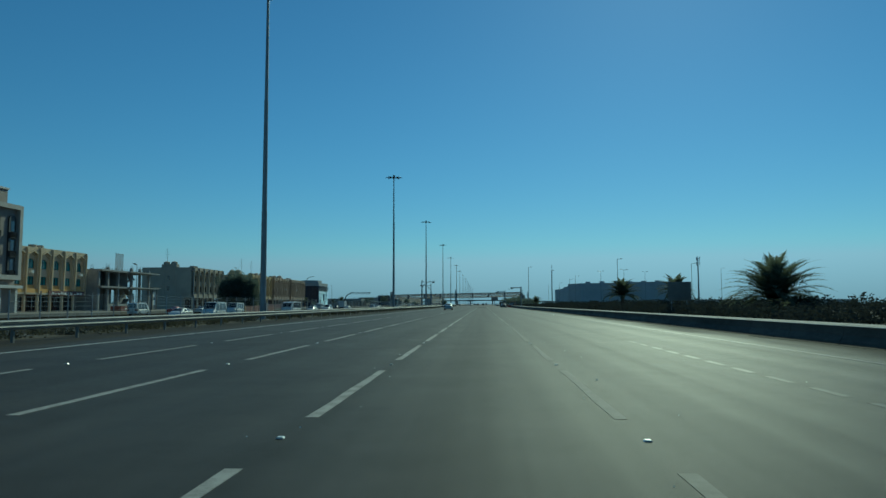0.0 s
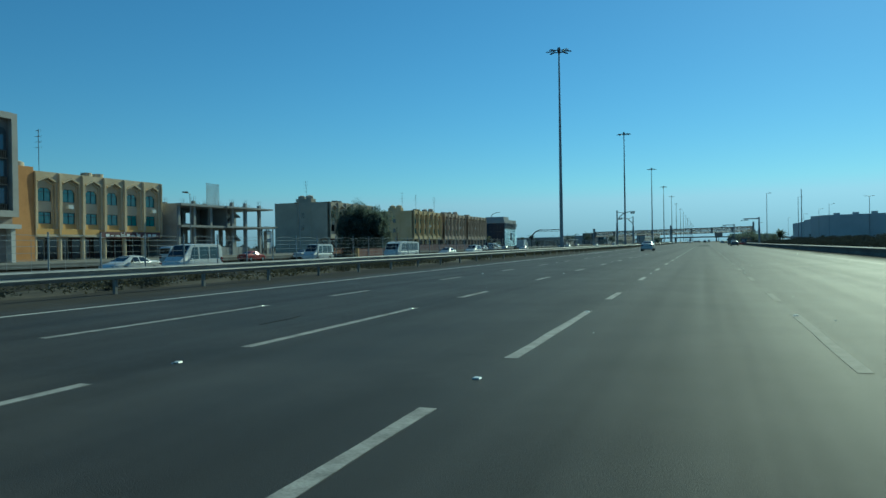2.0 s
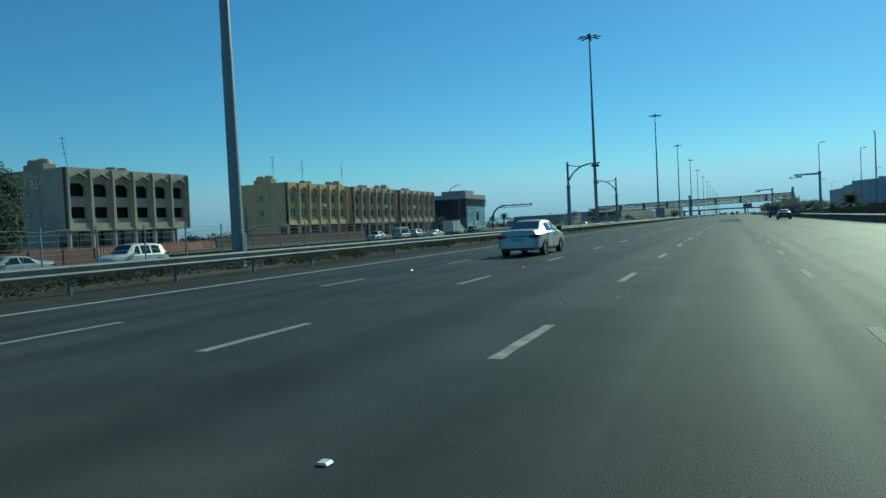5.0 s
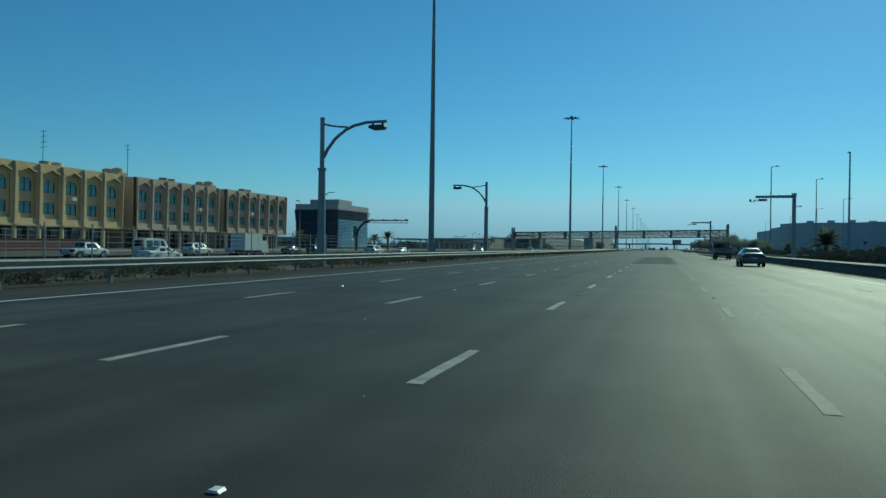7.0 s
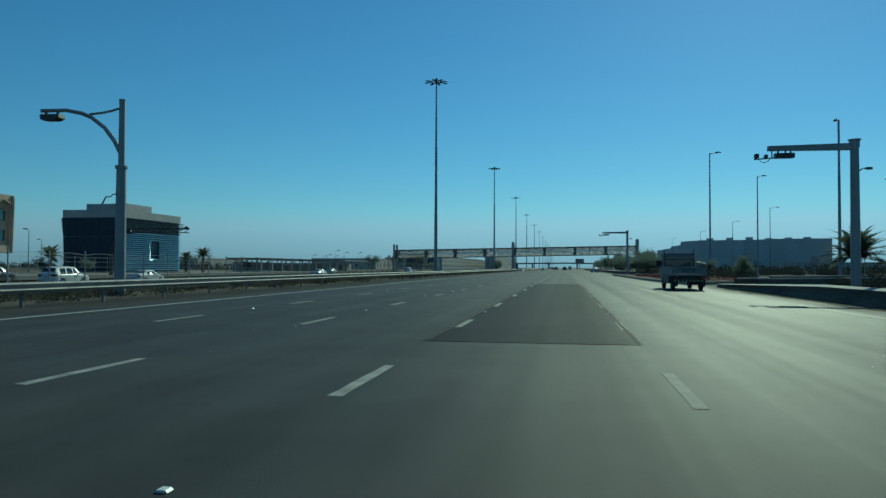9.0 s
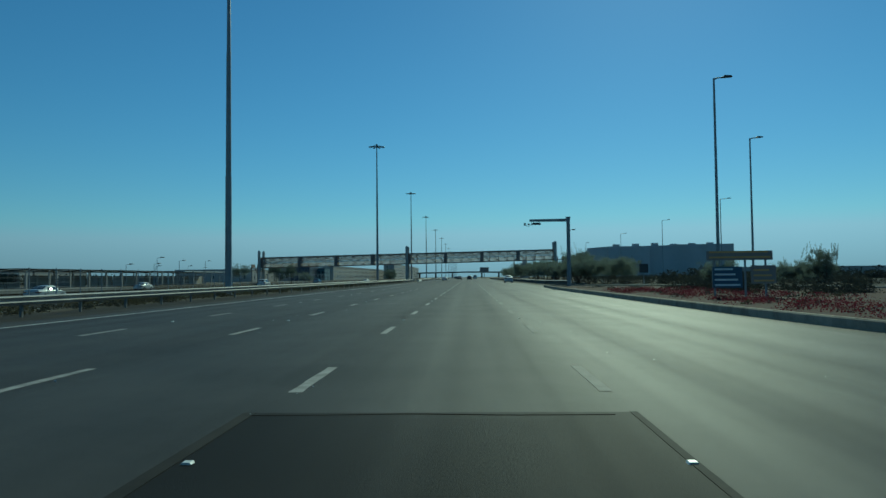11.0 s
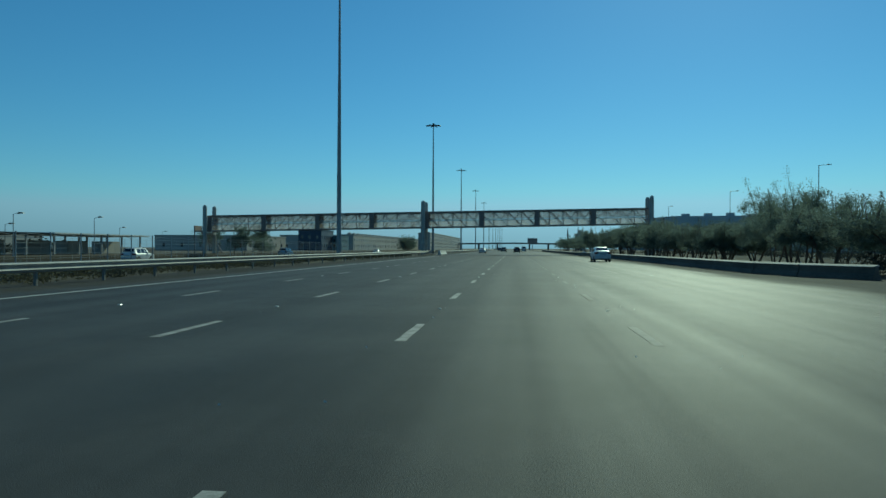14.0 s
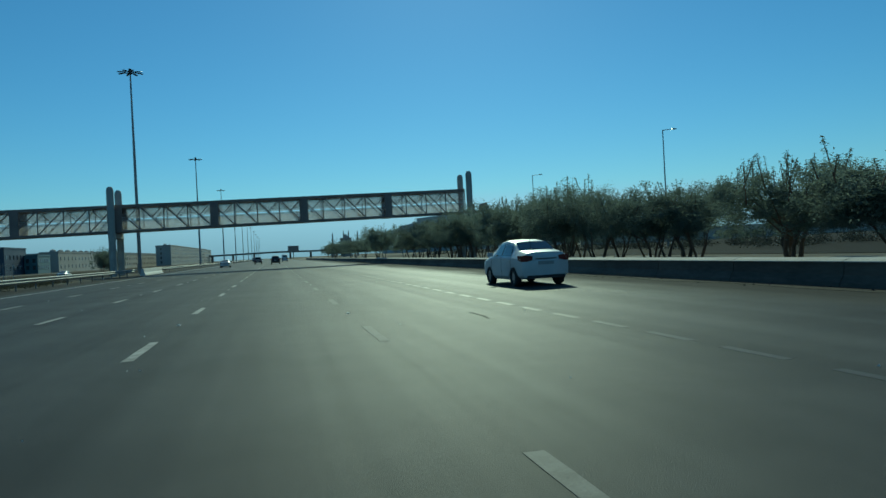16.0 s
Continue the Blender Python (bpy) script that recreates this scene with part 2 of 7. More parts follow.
MESH_PANEL = material("grey_mesh_panel", (0.30, 0.30, 0.29), (0.22, 0.22, 0.215), 1.0, rough=0.7)
STUD_WHITE = material("stud_casing", (0.75, 0.75, 0.72), (0.5, 0.5, 0.48), 8.0, rough=0.35)
RUBBER = material("tyre_rubber", (0.022, 0.022, 0.022), (0.035, 0.034, 0.033), 6.0, rough=0.8)
BLACK = material("black_plastic", (0.02, 0.02, 0.021), (0.03, 0.03, 0.03), 4.0, rough=0.55)
RIM = material("alloy_rim", (0.55, 0.55, 0.56), (0.4, 0.4, 0.41), 5.0, rough=0.3, metal=0.9)
CAR_GLASS = glass_material("tinted_car_glass", (0.015, 0.018, 0.02), 0.03)
TAIL_RED = material("red_lamp_lens", (0.11, 0.016, 0.018), (0.07, 0.011, 0.013), 5, rough=0.15)
HEADLAMP = material("clear_lamp_lens", (0.6, 0.62, 0.64), (0.5, 0.52, 0.54), 5, rough=0.12, metal=0.3)
PLATE = material("plate_white", (0.36, 0.36, 0.35), (0.3, 0.3, 0.29), 5, rough=0.4)


def paint(name, c, metal=0.25, rough=0.42):
    return material(name, c, tuple(v * 0.86 for v in c), 1.2, rough=rough, metal=metal, coat=0.2)


PAINT_SILVER = paint("silver_car_paint", (0.42, 0.45, 0.46), 0.35)
PAINT_WHITE = paint("white_car_paint", (0.60, 0.60, 0.59), 0.0)
PAINT_GREY = paint("dark_grey_car_paint", (0.065, 0.072, 0.084), 0.4, 0.36)
PAINT_BLACK = paint("black_car_paint", (0.03, 0.032, 0.036), 0.3)
PAINT_RED = paint("red_car_paint", (0.32, 0.04, 0.035), 0.2)
STUCCO = material("beige_render", (0.62, 0.51, 0.365), (0.5, 0.395, 0.255), 0.25, rough=0.9, bump=0.15, fine=6)
STUCCO_YELLOW = material("yellow_render", (0.61, 0.475, 0.285), (0.52, 0.385, 0.205), 0.25, rough=0.9, bump=0.15, fine=6)
STUCCO_GREY = material("grey_beige_render", (0.46, 0.40, 0.315), (0.35, 0.305, 0.24), 0.25, rough=0.9, bump=0.15, fine=6)
STUCCO_PINK = material("pinkish_render", (0.54, 0.43, 0.325), (0.43, 0.34, 0.255), 0.25, rough=0.9, bump=0.15, fine=6)
OCHRE = material("ochre_render", (0.68, 0.42, 0.16), (0.56, 0.34, 0.13), 0.4, rough=0.9, bump=0.1, fine=6)
STUCCO_ORANGE = material("orange_render", (0.58, 0.31, 0.13), (0.46, 0.24, 0.10), 0.4, rough=0.9, bump=0.1, fine=6)
BROWN_TILE = material("brown_stone_cladding", (0.30, 0.25, 0.215), (0.23, 0.19, 0.165), 0.8, rough=0.7, bump=0.15, fine=8)
WHITE_TRIM = material("off_white_trim", (0.58, 0.56, 0.52), (0.48, 0.46, 0.43), 0.6, rough=0.7)
STONE_TRIM = material("dusty_stone_trim", (0.44, 0.41, 0.37), (0.36, 0.33, 0.295), 0.6, rough=0.75)
# near-black colour standing in for the shade of unlit rooms
ROOM_SHADE = material("interior_shade", (0.035, 0.032, 0.03), (0.055, 0.05, 0.046), 0.5, rough=0.9)
WINDOW_TEAL = glass_material("teal_window_glass", (0.07, 0.24, 0.23), 0.08)
WINDOW_BLUE = glass_material("blue_window_glass", (0.02, 0.06, 0.12), 0.12)
DARK_BLUE_GLASS = material("dark_blue_glass", (0.012, 0.03, 0.06), (0.01, 0.022, 0.045), 0.3, rough=0.25, spec=0.25)
SHOP_GLASS = glass_material("shop_glass", (0.03, 0.035, 0.04), 0.08)
SIGN_RED = material("dark_red_sign", (0.12, 0.05, 0.05), (0.085, 0.038, 0.038), 0.8, rough=0.6)
SIGN_WHITE = material("white_sign_letters", (0.75, 0.74, 0.71), (0.65, 0.64, 0.61), 2.0, rough=0.5)
HOARDING = material("orange_hoarding_sheet", (0.46, 0.17, 0.11), (0.36, 0.14, 0.095), 0.7, rough=0.75, vary=0.15)
HOARDING_PALE = material("faded_hoarding_sheet", (0.44, 0.22, 0.15), (0.35, 0.17, 0.12), 0.7, rough=0.75, vary=0.2)
BARK = material("bark", (0.13, 0.10, 0.075), (0.08, 0.062, 0.048), 2.0, rough=0.95, bump=0.6, fine=20)
LEAF = leaf_material("grey_green_leaves", (0.098, 0.124, 0.104), (0.138, 0.162, 0.136), 0.5)
LEAF_DARK = leaf_material("dark_green_leaves", (0.086, 0.108, 0.092), (0.12, 0.142, 0.118), 0.5)
HEDGE_LEAF = leaf_material("dusty_hedge_leaves", (0.045, 0.049, 0.042), (0.066, 0.07, 0.058), 0.15, 0.0)
PALM_LEAF = leaf_material("palm_leaves", (0.075, 0.09, 0.06), (0.12, 0.13, 0.085))
DRY_SHRUB = leaf_material("dry_shrub_leaves", (0.045, 0.046, 0.03), (0.085, 0.078, 0.05), 0.25)
MALL = material("grey_blue_cladding", (0.44, 0.45, 0.46), (0.36, 0.37, 0.38), 0.05, rough=0.7)
FAR_WALL = material("pale_far_walls", (0.40, 0.38, 0.35), (0.32, 0.305, 0.28), 0.08, rough=0.85)
BLUE_PANEL = material("blue_metal_panel", (0.06, 0.10, 0.16), (0.045, 0.08, 0.13), 0.6, rough=0.35, metal=0.4)

# ---- mesh helpers ----


def box(bm, x0, x1, y0, y1, z0, z1):
    v = [bm.verts.new((x, y, z)) for z in (z0, z1) for y in (y0, y1) for x in (x0, x1)]
    for q in ((0, 2, 3, 1), (4, 5, 7, 6), (0, 1, 5, 4), (2, 6, 7, 3), (0, 4, 6, 2), (1, 3, 7, 5)):
        bm.faces.new([v[i] for i in q])
    return v


def prism(bm, pts, lift, d):
    """A polygon, whose points lift() puts into space at depth 0, pushed to depth d."""
    a = [bm.verts.new(lift(p, 0.0)) for p in pts]
    b = [bm.verts.new(lift(p, d)) for p in pts]
    bm.faces.new(a)
    bm.faces.new(b[::-1])
    for i in range(len(pts)):
        j = (i + 1) % len(pts)
        bm.faces.new((a[i], b[i], b[j], a[j]))


def sweep(bm, pts, radii, n=8, cap=True):
    """A round bar along points."""
    rings = []
    pts = [Vector(p) for p in pts]
    for i, p in enumerate(pts):
        d = (pts[min(i + 1, len(pts) - 1)] - pts[max(i - 1, 0)]).normalized()
        u = d.orthogonal().normalized() if i == 0 else (rings_u - d * rings_u.dot(d)).normalized()
        rings_u = u
        w = d.cross(u)
        r = radii[i] if isinstance(radii, (list, tuple)) else radii
        rings.append([bm.verts.new(p + (u * math.cos(2 * math.pi * k / n) + w * math.sin(2 * math.pi * k / n)) * r) for k in range(n)])
    for a, b in zip(rings, rings[1:]):
        for k in range(n):
            bm.faces.new((a[k], a[(k + 1) % n], b[(k + 1) % n], b[k]))
    if cap:
        bm.faces.new(rings[0][::-1])
        bm.faces.new(rings[-1])


def beam(bm, p, q, w, h):
    """A square bar from p to q."""
    p, q = Vector(p), Vector(q)
    d = (q - p).normalized()
    s = d.cross(Vector((0, 0, 1)))
    s = s.normalized() if s.length > 1e-4 else Vector((1, 0, 0))
    t = s.cross(d)
    v = [bm.verts.new(c + s * a * w / 2 + t * b * h / 2) for c in (p, q) for a, b in ((-1, -1), (1, -1), (1, 1), (-1, 1))]
    for f in ((0, 1, 2, 3), (7, 6, 5, 4), (0, 4, 5, 1), (1, 5, 6, 2), (2, 6, 7, 3), (3, 7, 4, 0)):
        bm.faces.new([v[i] for i in f])


def disc(bm, c, axis, r, depth, n=20):
    c, axis = Vector(c), Vector(axis).normalized()
    sweep(bm, [c - axis * depth / 2, c + axis * depth / 2], r, n)


def mesh_of(name, bm, mat, smooth=False):
    bmesh.ops.recalc_face_normals(bm, faces=bm.faces[:])
    me = bpy.data.meshes.new(name)
    bm.to_mesh(me)
    bm.free()
    me.materials.append(mat)
    if smooth:
        me.shade_smooth()
        me.set_sharp_from_angle(angle=radians(35))
    return me


def part(name, bm, mat, parent=None, label="", smooth=False):
    ob = new(name, mesh_of(name, bm, mat, smooth))
    ob.parent = parent
    if label:
        ob["label"] = label
    return ob


def shared(name, me, parent, loc=(0, 0, 0), label="", rz=0.0):
    ob = new(name, me)
    ob.parent = parent
    ob.location = loc
    ob.rotation_euler[2] = radians(rz)
    if label:
        ob["label"] = label
    return ob


def thing(name, label, category, loc=(0, 0, 0), rz=0.0, group="", kind=""):
    ob = new(name)
    ob.matrix_basis = pose(*loc, 0, 0, rz)
    return tagged(ob, label, category, group, kind)


def solid(name, bm, mat, label, category, kind="", group="", smooth=False):
    return tagged(part(name, bm, mat, smooth=smooth), label, category, group, kind)


def bmn():
    return bmesh.new()

# ---- ground, road, verges ----
bm = bmn()
bmesh.ops.create_grid(bm, x_segments=40, y_segments=40, size=4500)
for v in bm.verts:
    v.co.z = -0.68
solid("ground", bm, SAND, "flat sandy ground reaching the horizon", "ground", "structure")

ROAD_L, ROAD_R, ROAD_A, ROAD_B = -17.2, 13.3, -250.0, 1900.0
road = thing("road", "six-lane grey asphalt motorway with worn white lane lines", "road", kind="structure")
bm = bmn()
box(bm, ROAD_L, ROAD_R, ROAD_A, ROAD_B, -0.5, 0.0)
part("carriageway", bm, ASPHALT, road)


def ribbon(bm, left, right, z0, z1):
    """A slab between two edge lines with as many points each."""
    tl = [bm.verts.new((x, y, z1)) for x, y in left]
    tr = [bm.verts.new((x, y, z1)) for x, y in right]
    bl = [bm.verts.new((x, y, z0)) for x, y in left]
    br = [bm.verts.new((x, y, z0)) for x, y in right]
    for i in range(len(left) - 1):
        bm.faces.new((tl[i], tr[i], tr[i + 1], tl[i + 1]))
        bm.faces.new((bl[i], bl[i + 1], br[i + 1], br[i]))
        bm.faces.new((tl[i], tl[i + 1], bl[i + 1], bl[i]))
        bm.faces.new((tr[i], br[i], br[i + 1], tr[i + 1]))


def curve_line(pts, n=12):
    """A smooth line through a few points."""
    p = [Vector((*q, 0)) for q in pts]
    p = [2 * p[0] - p[1], *p, 2 * p[-1] - p[-2]]
    out = []
    for i in range(1, len(p) - 2):
        for k in range(n):
            t = k / n
            a, b, c, d = p[i - 1 : i + 3]
            q = 0.5 * (2 * b + (c - a) * t + (2 * a - 5 * b + 4 * c - d) * t * t + (3 * b - a - 3 * c + d) * t**3)
            out.append((q.x, q.y))
    return out + [pts[-1]]


EXIT_L = curve_line([(13.29, 291.5), (16.8, 296.2), (24.5, 304.8), (36, 317.5), (60, 344.5), (110, 399)])
EXIT_R = curve_line([(13.29, 283.5), (20, 289), (30, 299.5), (46, 318), (72, 348), (122, 398)])
ENTRY_L = curve_line([(13.29, 369), (16, 367), (24, 362), (38, 352), (64, 334), (90, 318)])
ENTRY_R = curve_line([(13.29, 396), (17, 391), (26, 382), (42, 368), (70, 348), (98, 330)])
bm = bmn()
ribbon(bm, EXIT_L, EXIT_R, -0.5, -0.004)
part("exit_ramp", bm, ASPHALT, road)
bm = bmn()
ribbon(bm, ENTRY_L, ENTRY_R, -0.5, -0.004)
part("entry_ramp", bm, ASPHALT, road)
bm = bmn()
box(bm, -1.42, 2.35, 245.0, 289.5, -0.01, 0.004)
part("resurfaced_patch", bm, ASPHALT_NEW, road, "darker newer asphalt patch")
bm = bmn()
for x in (2.35, -1.42):
    rag = [(x + 0.025 * noise.noise((x, y * 0.35, 3.0)), y) for y in np.arange(245.0, 289.6, 0.5)]
    ribbon(bm, [(a - (0.035 if x > 2 else 0.06), b) for a, b in rag], [(a + (0.035 if x > 2 else 0.06), b) for a, b in rag], 0.0, 0.008)
for y in (245.0, 289.4):
    rag = [(x, y + 0.06 * noise.noise((x * 0.8, y, 5.0))) for x in np.arange(-1.45, 2.4, 0.3)]
    ribbon(bm, [(a, b + 0.02) for a, b in rag], [(a, b - 0.02) for a, b in rag], 0.0, 0.009)
part("tar_joint", bm, TAR, road, "black tar joint")
rs = random.Random(9)
bm = bmn()
for k in range(420):
    x, y, q = rs.choice((2.6, 3.4, 5.9, 8.8, -1.2, -5.0)) + rs.gauss(0, 0.45), rs.uniform(2, 450), rs.uniform(0.006, 0.022)
    v = [bm.verts.new((x + q * rs.uniform(0.6, 1.3) * math.cos(2.1 * j), y + q * rs.uniform(0.6, 1.3) * math.sin(2.1 * j), 0.002)) for j in range(3)]
    top = bm.verts.new((x, y, 0.004 + q * rs.uniform(0.5, 0.9)))
    for j in range(3):
        bm.faces.new((v[j], v[(j + 1) % 3], top))
tagged(part("loose_chippings", bm, STUD_WHITE, road, "pale loose chippings"), kind="stuff")
# cracks and repairs
bm = bmn()
rng = random.Random(5)
for x0, y0, n in ((4.4, 50, 5), (3.6, 128, 3), (7.6, 208, 4), (4.6, 421, 2), (-6.4, 62, 3)):
    x, y = x0, y0
    pts = []
    for i in range(n + 2):
        pts.append((x, y))
        x += rng.uniform(-0.09, 0.09)
        y += rng.uniform(0.25, 0.6)
    ribbon(bm, [(a - rng.uniform(0.01, 0.035), b) for a, b in pts], [(a + rng.uniform(0.01, 0.04), b) for a, b in pts], 0.0, 0.005)
part("crack_seal", bm, TAR, road)

# lane lines
EDGE_L, L1, L2, L3, L4, L5, EDGE_R = -12.62, -8.66, -4.95, -1.28, 2.33, 5.93, 9.45
PERIOD = 8.548
LONG_A, LONG_B = -2.804, -0.195  # end of a long dash, start of the next, by the period
SHORT_A, SHORT_B = 0.108, 2.420


def line_strip(name, x, y0, y1, w=0.15, mat=LINE):
    bm = bmn()
    ys = np.arange(y0, y1 + 0.1, 4.0)
    ribbon(bm, [(x - w / 2 + 0.008 * noise.noise((x, y, 1.0)), y) for y in ys], [(x + w / 2 + 0.008 * noise.noise((x, y, 2.0)), y) for y in ys], -0.01, 0.005)
    return part(name, bm, mat, road)


line_strip("edge_line", EDGE_L, -60, 1500, 0.13, EDGE_PAINT)
line_strip("edge_line", EDGE_R, -60, 262, mat=LINE_FADED)


def dash_mesh(name, length, w=0.15, mat=LINE):
    bm = bmn()
    n = 5
    left = [(-w / 2 + rng.uniform(-0.012, 0.012), length * i / n) for i in range(n + 1)]
    right = [(w / 2 + rng.uniform(-0.012, 0.012), length * i / n) for i in range(n + 1)]
    ribbon(bm, left, right, -0.01, 0.005)
    return mesh_of(name, bm, mat)


long_dash, short_dash = dash_mesh("lane_dash", 5.94, 0.145), dash_mesh("lane_dash", 2.31, 0.15)
worn_long, worn_short = dash_mesh("lane_dash", 5.94, 0.15, LINE_WORN_GLARE), dash_mesh("lane_dash", 2.31, 0.15, LINE_WORN_GLARE)
studs_at = []
for x in (L1, L2, L3, L4):
    for k in range(-4, 76):
        y = k * PERIOD
        if y + LONG_B < 62:
            shared("lane_dash", worn_long if x == L4 else long_dash, road, (x, y + LONG_B, 0))
            studs_at.append((x, y + LONG_B - 1.3))
        else:
            shared("lane_dash", worn_short if x == L4 else short_dash, road, (x, y + SHORT_A, 0))
            if k % 2 == 0:
                studs_at.append((x, y + SHORT_B + 3.1 - PERIOD))
bm = bmn()
for k in range(-10, 262):
    y = k * 1.75
    if y < 26 or y > 396:
        box(bm, L5 - 0.07, L5 + 0.07, y, y + 1.1, -0.01, 0.0025)
    elif 262 < y < 282 and k % 2:
        box(bm, L5 - 0.07, L5 + 0.07, y, y + 1.75 * 2, -0.01, 0.0025)
tagged(part("dotted_line", bm, LINE_FADED, road), kind="stuff")
bm = bmn()
prism(bm, [(-0.042, 0), (0.042, 0), (0.028, 0.016), (-0.028, 0.016)], lambda p, d: (p[0], d - 0.035, p[1]), 0.07)
stud = mesh_of("road_stud", bm, STUD_WHITE)
for x, y in studs_at:
    if -10 < y < 520:
        shared("road_stud", stud, road, (x, y, 0.003))

# left verge, service road, right island
bm = bmn()
ys, xs = np.arange(-100, 900, 2.5), np.array([-17.2, -18.0, -19.5, -21.5, -23.5, -26, -30])
grid = [[bm.verts.new((x, y, -0.02 - 0.05 * max(0.0, -18.5 - x) + (0.10 * noise.noise((x * 0.5, y * 0.35, 0)) + 0.06 if -28 < x < -17.5 else -0.02))) for x in xs] for y in ys]
for a, b in zip(grid, grid[1:]):
    for i in range(len(xs) - 1):
        bm.faces.new((a[i], a[i + 1], b[i + 1], b[i]))
solid("verge", bm, VERGE, "dusty uneven verge beside the carriageway", "verge", "structure", smooth=True)
bm = bmn()
box(bm, -62.2, -29.6, -250, 1900, -0.9, -0.55)
solid("service_road", bm, ASPHALT_NEW, "dusty asphalt service road with parking", "road", "structure")

pave = thing("pavement", "pale paved forecourt in front of the buildings", "pavement", kind="structure")
bm = bmn()
box(bm, -110, -62.2, -60, 420, -0.4, 0.06)
part("paving", bm, CONCRETE_DARK, pave)
for name, q in (("plot", (-110.2, -62.3, 420.2, 1900, -0.9, -0.01)), ("plot", (-900, -110.2, -250, 1900, -0.9, -0.1)), ("plot", (-110.2, -62.3, -250, -60.2, -0.9, -0.06)), ("right_bank", (13.35, 900, -250, 1900, -0.9, -0.1))):
    bm = bmn()
    box(bm, *q)
    solid(name, bm, SAND, "dusty level ground beside the motorway", "ground", "structure")
bm = bmn()
ys = np.arange(399.0, 900, 3.0)
ribbon(bm, [(13.9, y) for y in ys], [(29 + 6 * noise.noise((y * 0.03, 1, 0)) + 2 * noise.noise((y * 0.3, 4, 0)), y) for y in ys], -0.3, -0.045)
solid("sandy_verge", bm, PALE_SAND, "pale bare sand under the roadside trees", "verge", "structure")

ISLAND = curve_line([(10.7, 291.5), (9.75, 305), (9.5, 330), (9.4, 352), (10.0, 368.2)])
ISLAND_R = curve_line([(12.3, 292.2), (19.4, 300.9), (30.5, 313.4), (34.5, 326), (25, 352), (13.5, 368.6)])
bm = bmn()
ribbon(bm, ISLAND, ISLAND_R, -0.3, 0.17)
solid("traffic_island", bm, RED_BED, "planted island with reddish ground cover between ramp and carriageway", "traffic island", "structure")
# pale ribbon painted along the kerb for its sunlit foot, no road marking
bm = bmn()
ribbon(bm, [(p[0] - 0.42, p[1]) for p in ISLAND], [(p[0] - 0.26, p[1]) for p in ISLAND], -0.01, 0.004)
part("edge_line", bm, LINE_WORN_GLARE, road)
kerb_row = thing("kerb", "worn pale kerbstones round the planted island", "kerb", kind="structure")
bm = bmn()
prism(bm, [(-0.08, -0.2), (0.08, -0.2), (0.08, 0.25), (0.06, 0.27), (-0.04, 0.27), (-0.08, 0.23)], lambda p, d: (p[0], d, p[1]), 0.98)
kerbstone = mesh_of("kerbstone", bm, KERB)


def along(line, step):
    """Points and headings at even steps along a line."""
    out, left = [], 0.0
    for (x0, y0), (x1, y1) in zip(line, line[1:]):
        d = math.hypot(x1 - x0, y1 - y0)
        while left < d:
            out.append((x0 + (x1 - x0) * left / d, y0 + (y1 - y0) * left / d, math.degrees(math.atan2(-(x1 - x0), y1 - y0))))
            left += step
        left -= d
    return out


for x, y, a in along([(p[0] - 0.1, p[1]) for p in ISLAND], 1.0) + along([(p[0] + 0.1, p[1]) for p in ISLAND_R], 1.0) + along([(10.0, 368.3), (13.5, 368.7)], 1.0):
    shared("kerbstone", kerbstone, kerb_row, (x, y, 0), rz=a)

# worn asphalt of the car park and side roads to the right
bm = bmn()
box(bm, 33, 210, 120, 700, -0.5, -0.07)
solid("car_park", bm, ASPHALT_NEW, "dusty dark asphalt of a car park beyond the ramps", "car park", "structure")

# ground beyond the right barrier
bm = bmn()
ys, xs = np.arange(-100, 284, 3.0), np.array([0.22, 1.4, 3.2, 5.2, 8.2, 12, 18.5])


def barrier_x(y):
    """The right-hand barrier draws a little closer to the lanes towards the exit."""
    t = min(1.0, max(0.0, (y - 90) / 135))
    return 12.7 - 1.05 * t * t * (3 - 2 * t)


grid = [[bm.verts.new((x + barrier_x(y), y, 0.05 + 0.10 * noise.noise((x * 0.4, y * 0.2, 7)) * (x > 1))) for x in xs] for y in ys]
for a, b in zip(grid, grid[1:]):
    for i in range(len(xs) - 1):
        bm.faces.new((a[i], a[i + 1], b[i + 1], b[i]))
solid("roadside_bed", bm, VERGE, "dusty planting bed behind the barrier", "verge", "structure", smooth=True)

# ---- concrete barrier on the right ----
BARRIER = [(-0.28, 0), (0.28, 0), (0.26, 0.10), (0.15, 0.28), (0.11, 0.58), (0.09, 0.62), (-0.09, 0.62), (-0.11, 0.58), (-0.15, 0.28), (-0.26, 0.10)]


def barrier_mesh(length):
    bm = bmn()
    prism(bm, BARRIER, lambda p, d: (p[0], d, p[1]), length)
    return mesh_of("barrier_block", bm, BARRIER_GREY)


# top tilted towards the road so the painted sunlit edge shows
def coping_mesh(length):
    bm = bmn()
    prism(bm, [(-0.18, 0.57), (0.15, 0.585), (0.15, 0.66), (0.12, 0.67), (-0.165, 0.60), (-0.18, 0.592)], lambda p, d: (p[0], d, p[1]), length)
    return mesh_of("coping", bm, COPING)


barrier = thing("concrete_barrier", "low weathered concrete safety barrier along the carriageway", "barrier", kind="structure")
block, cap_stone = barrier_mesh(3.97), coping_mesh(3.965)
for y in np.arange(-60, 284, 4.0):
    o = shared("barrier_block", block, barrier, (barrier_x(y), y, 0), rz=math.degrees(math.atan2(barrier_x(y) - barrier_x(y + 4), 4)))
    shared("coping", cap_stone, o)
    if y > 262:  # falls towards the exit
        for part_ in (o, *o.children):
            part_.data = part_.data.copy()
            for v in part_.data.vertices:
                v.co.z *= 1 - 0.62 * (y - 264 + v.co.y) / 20
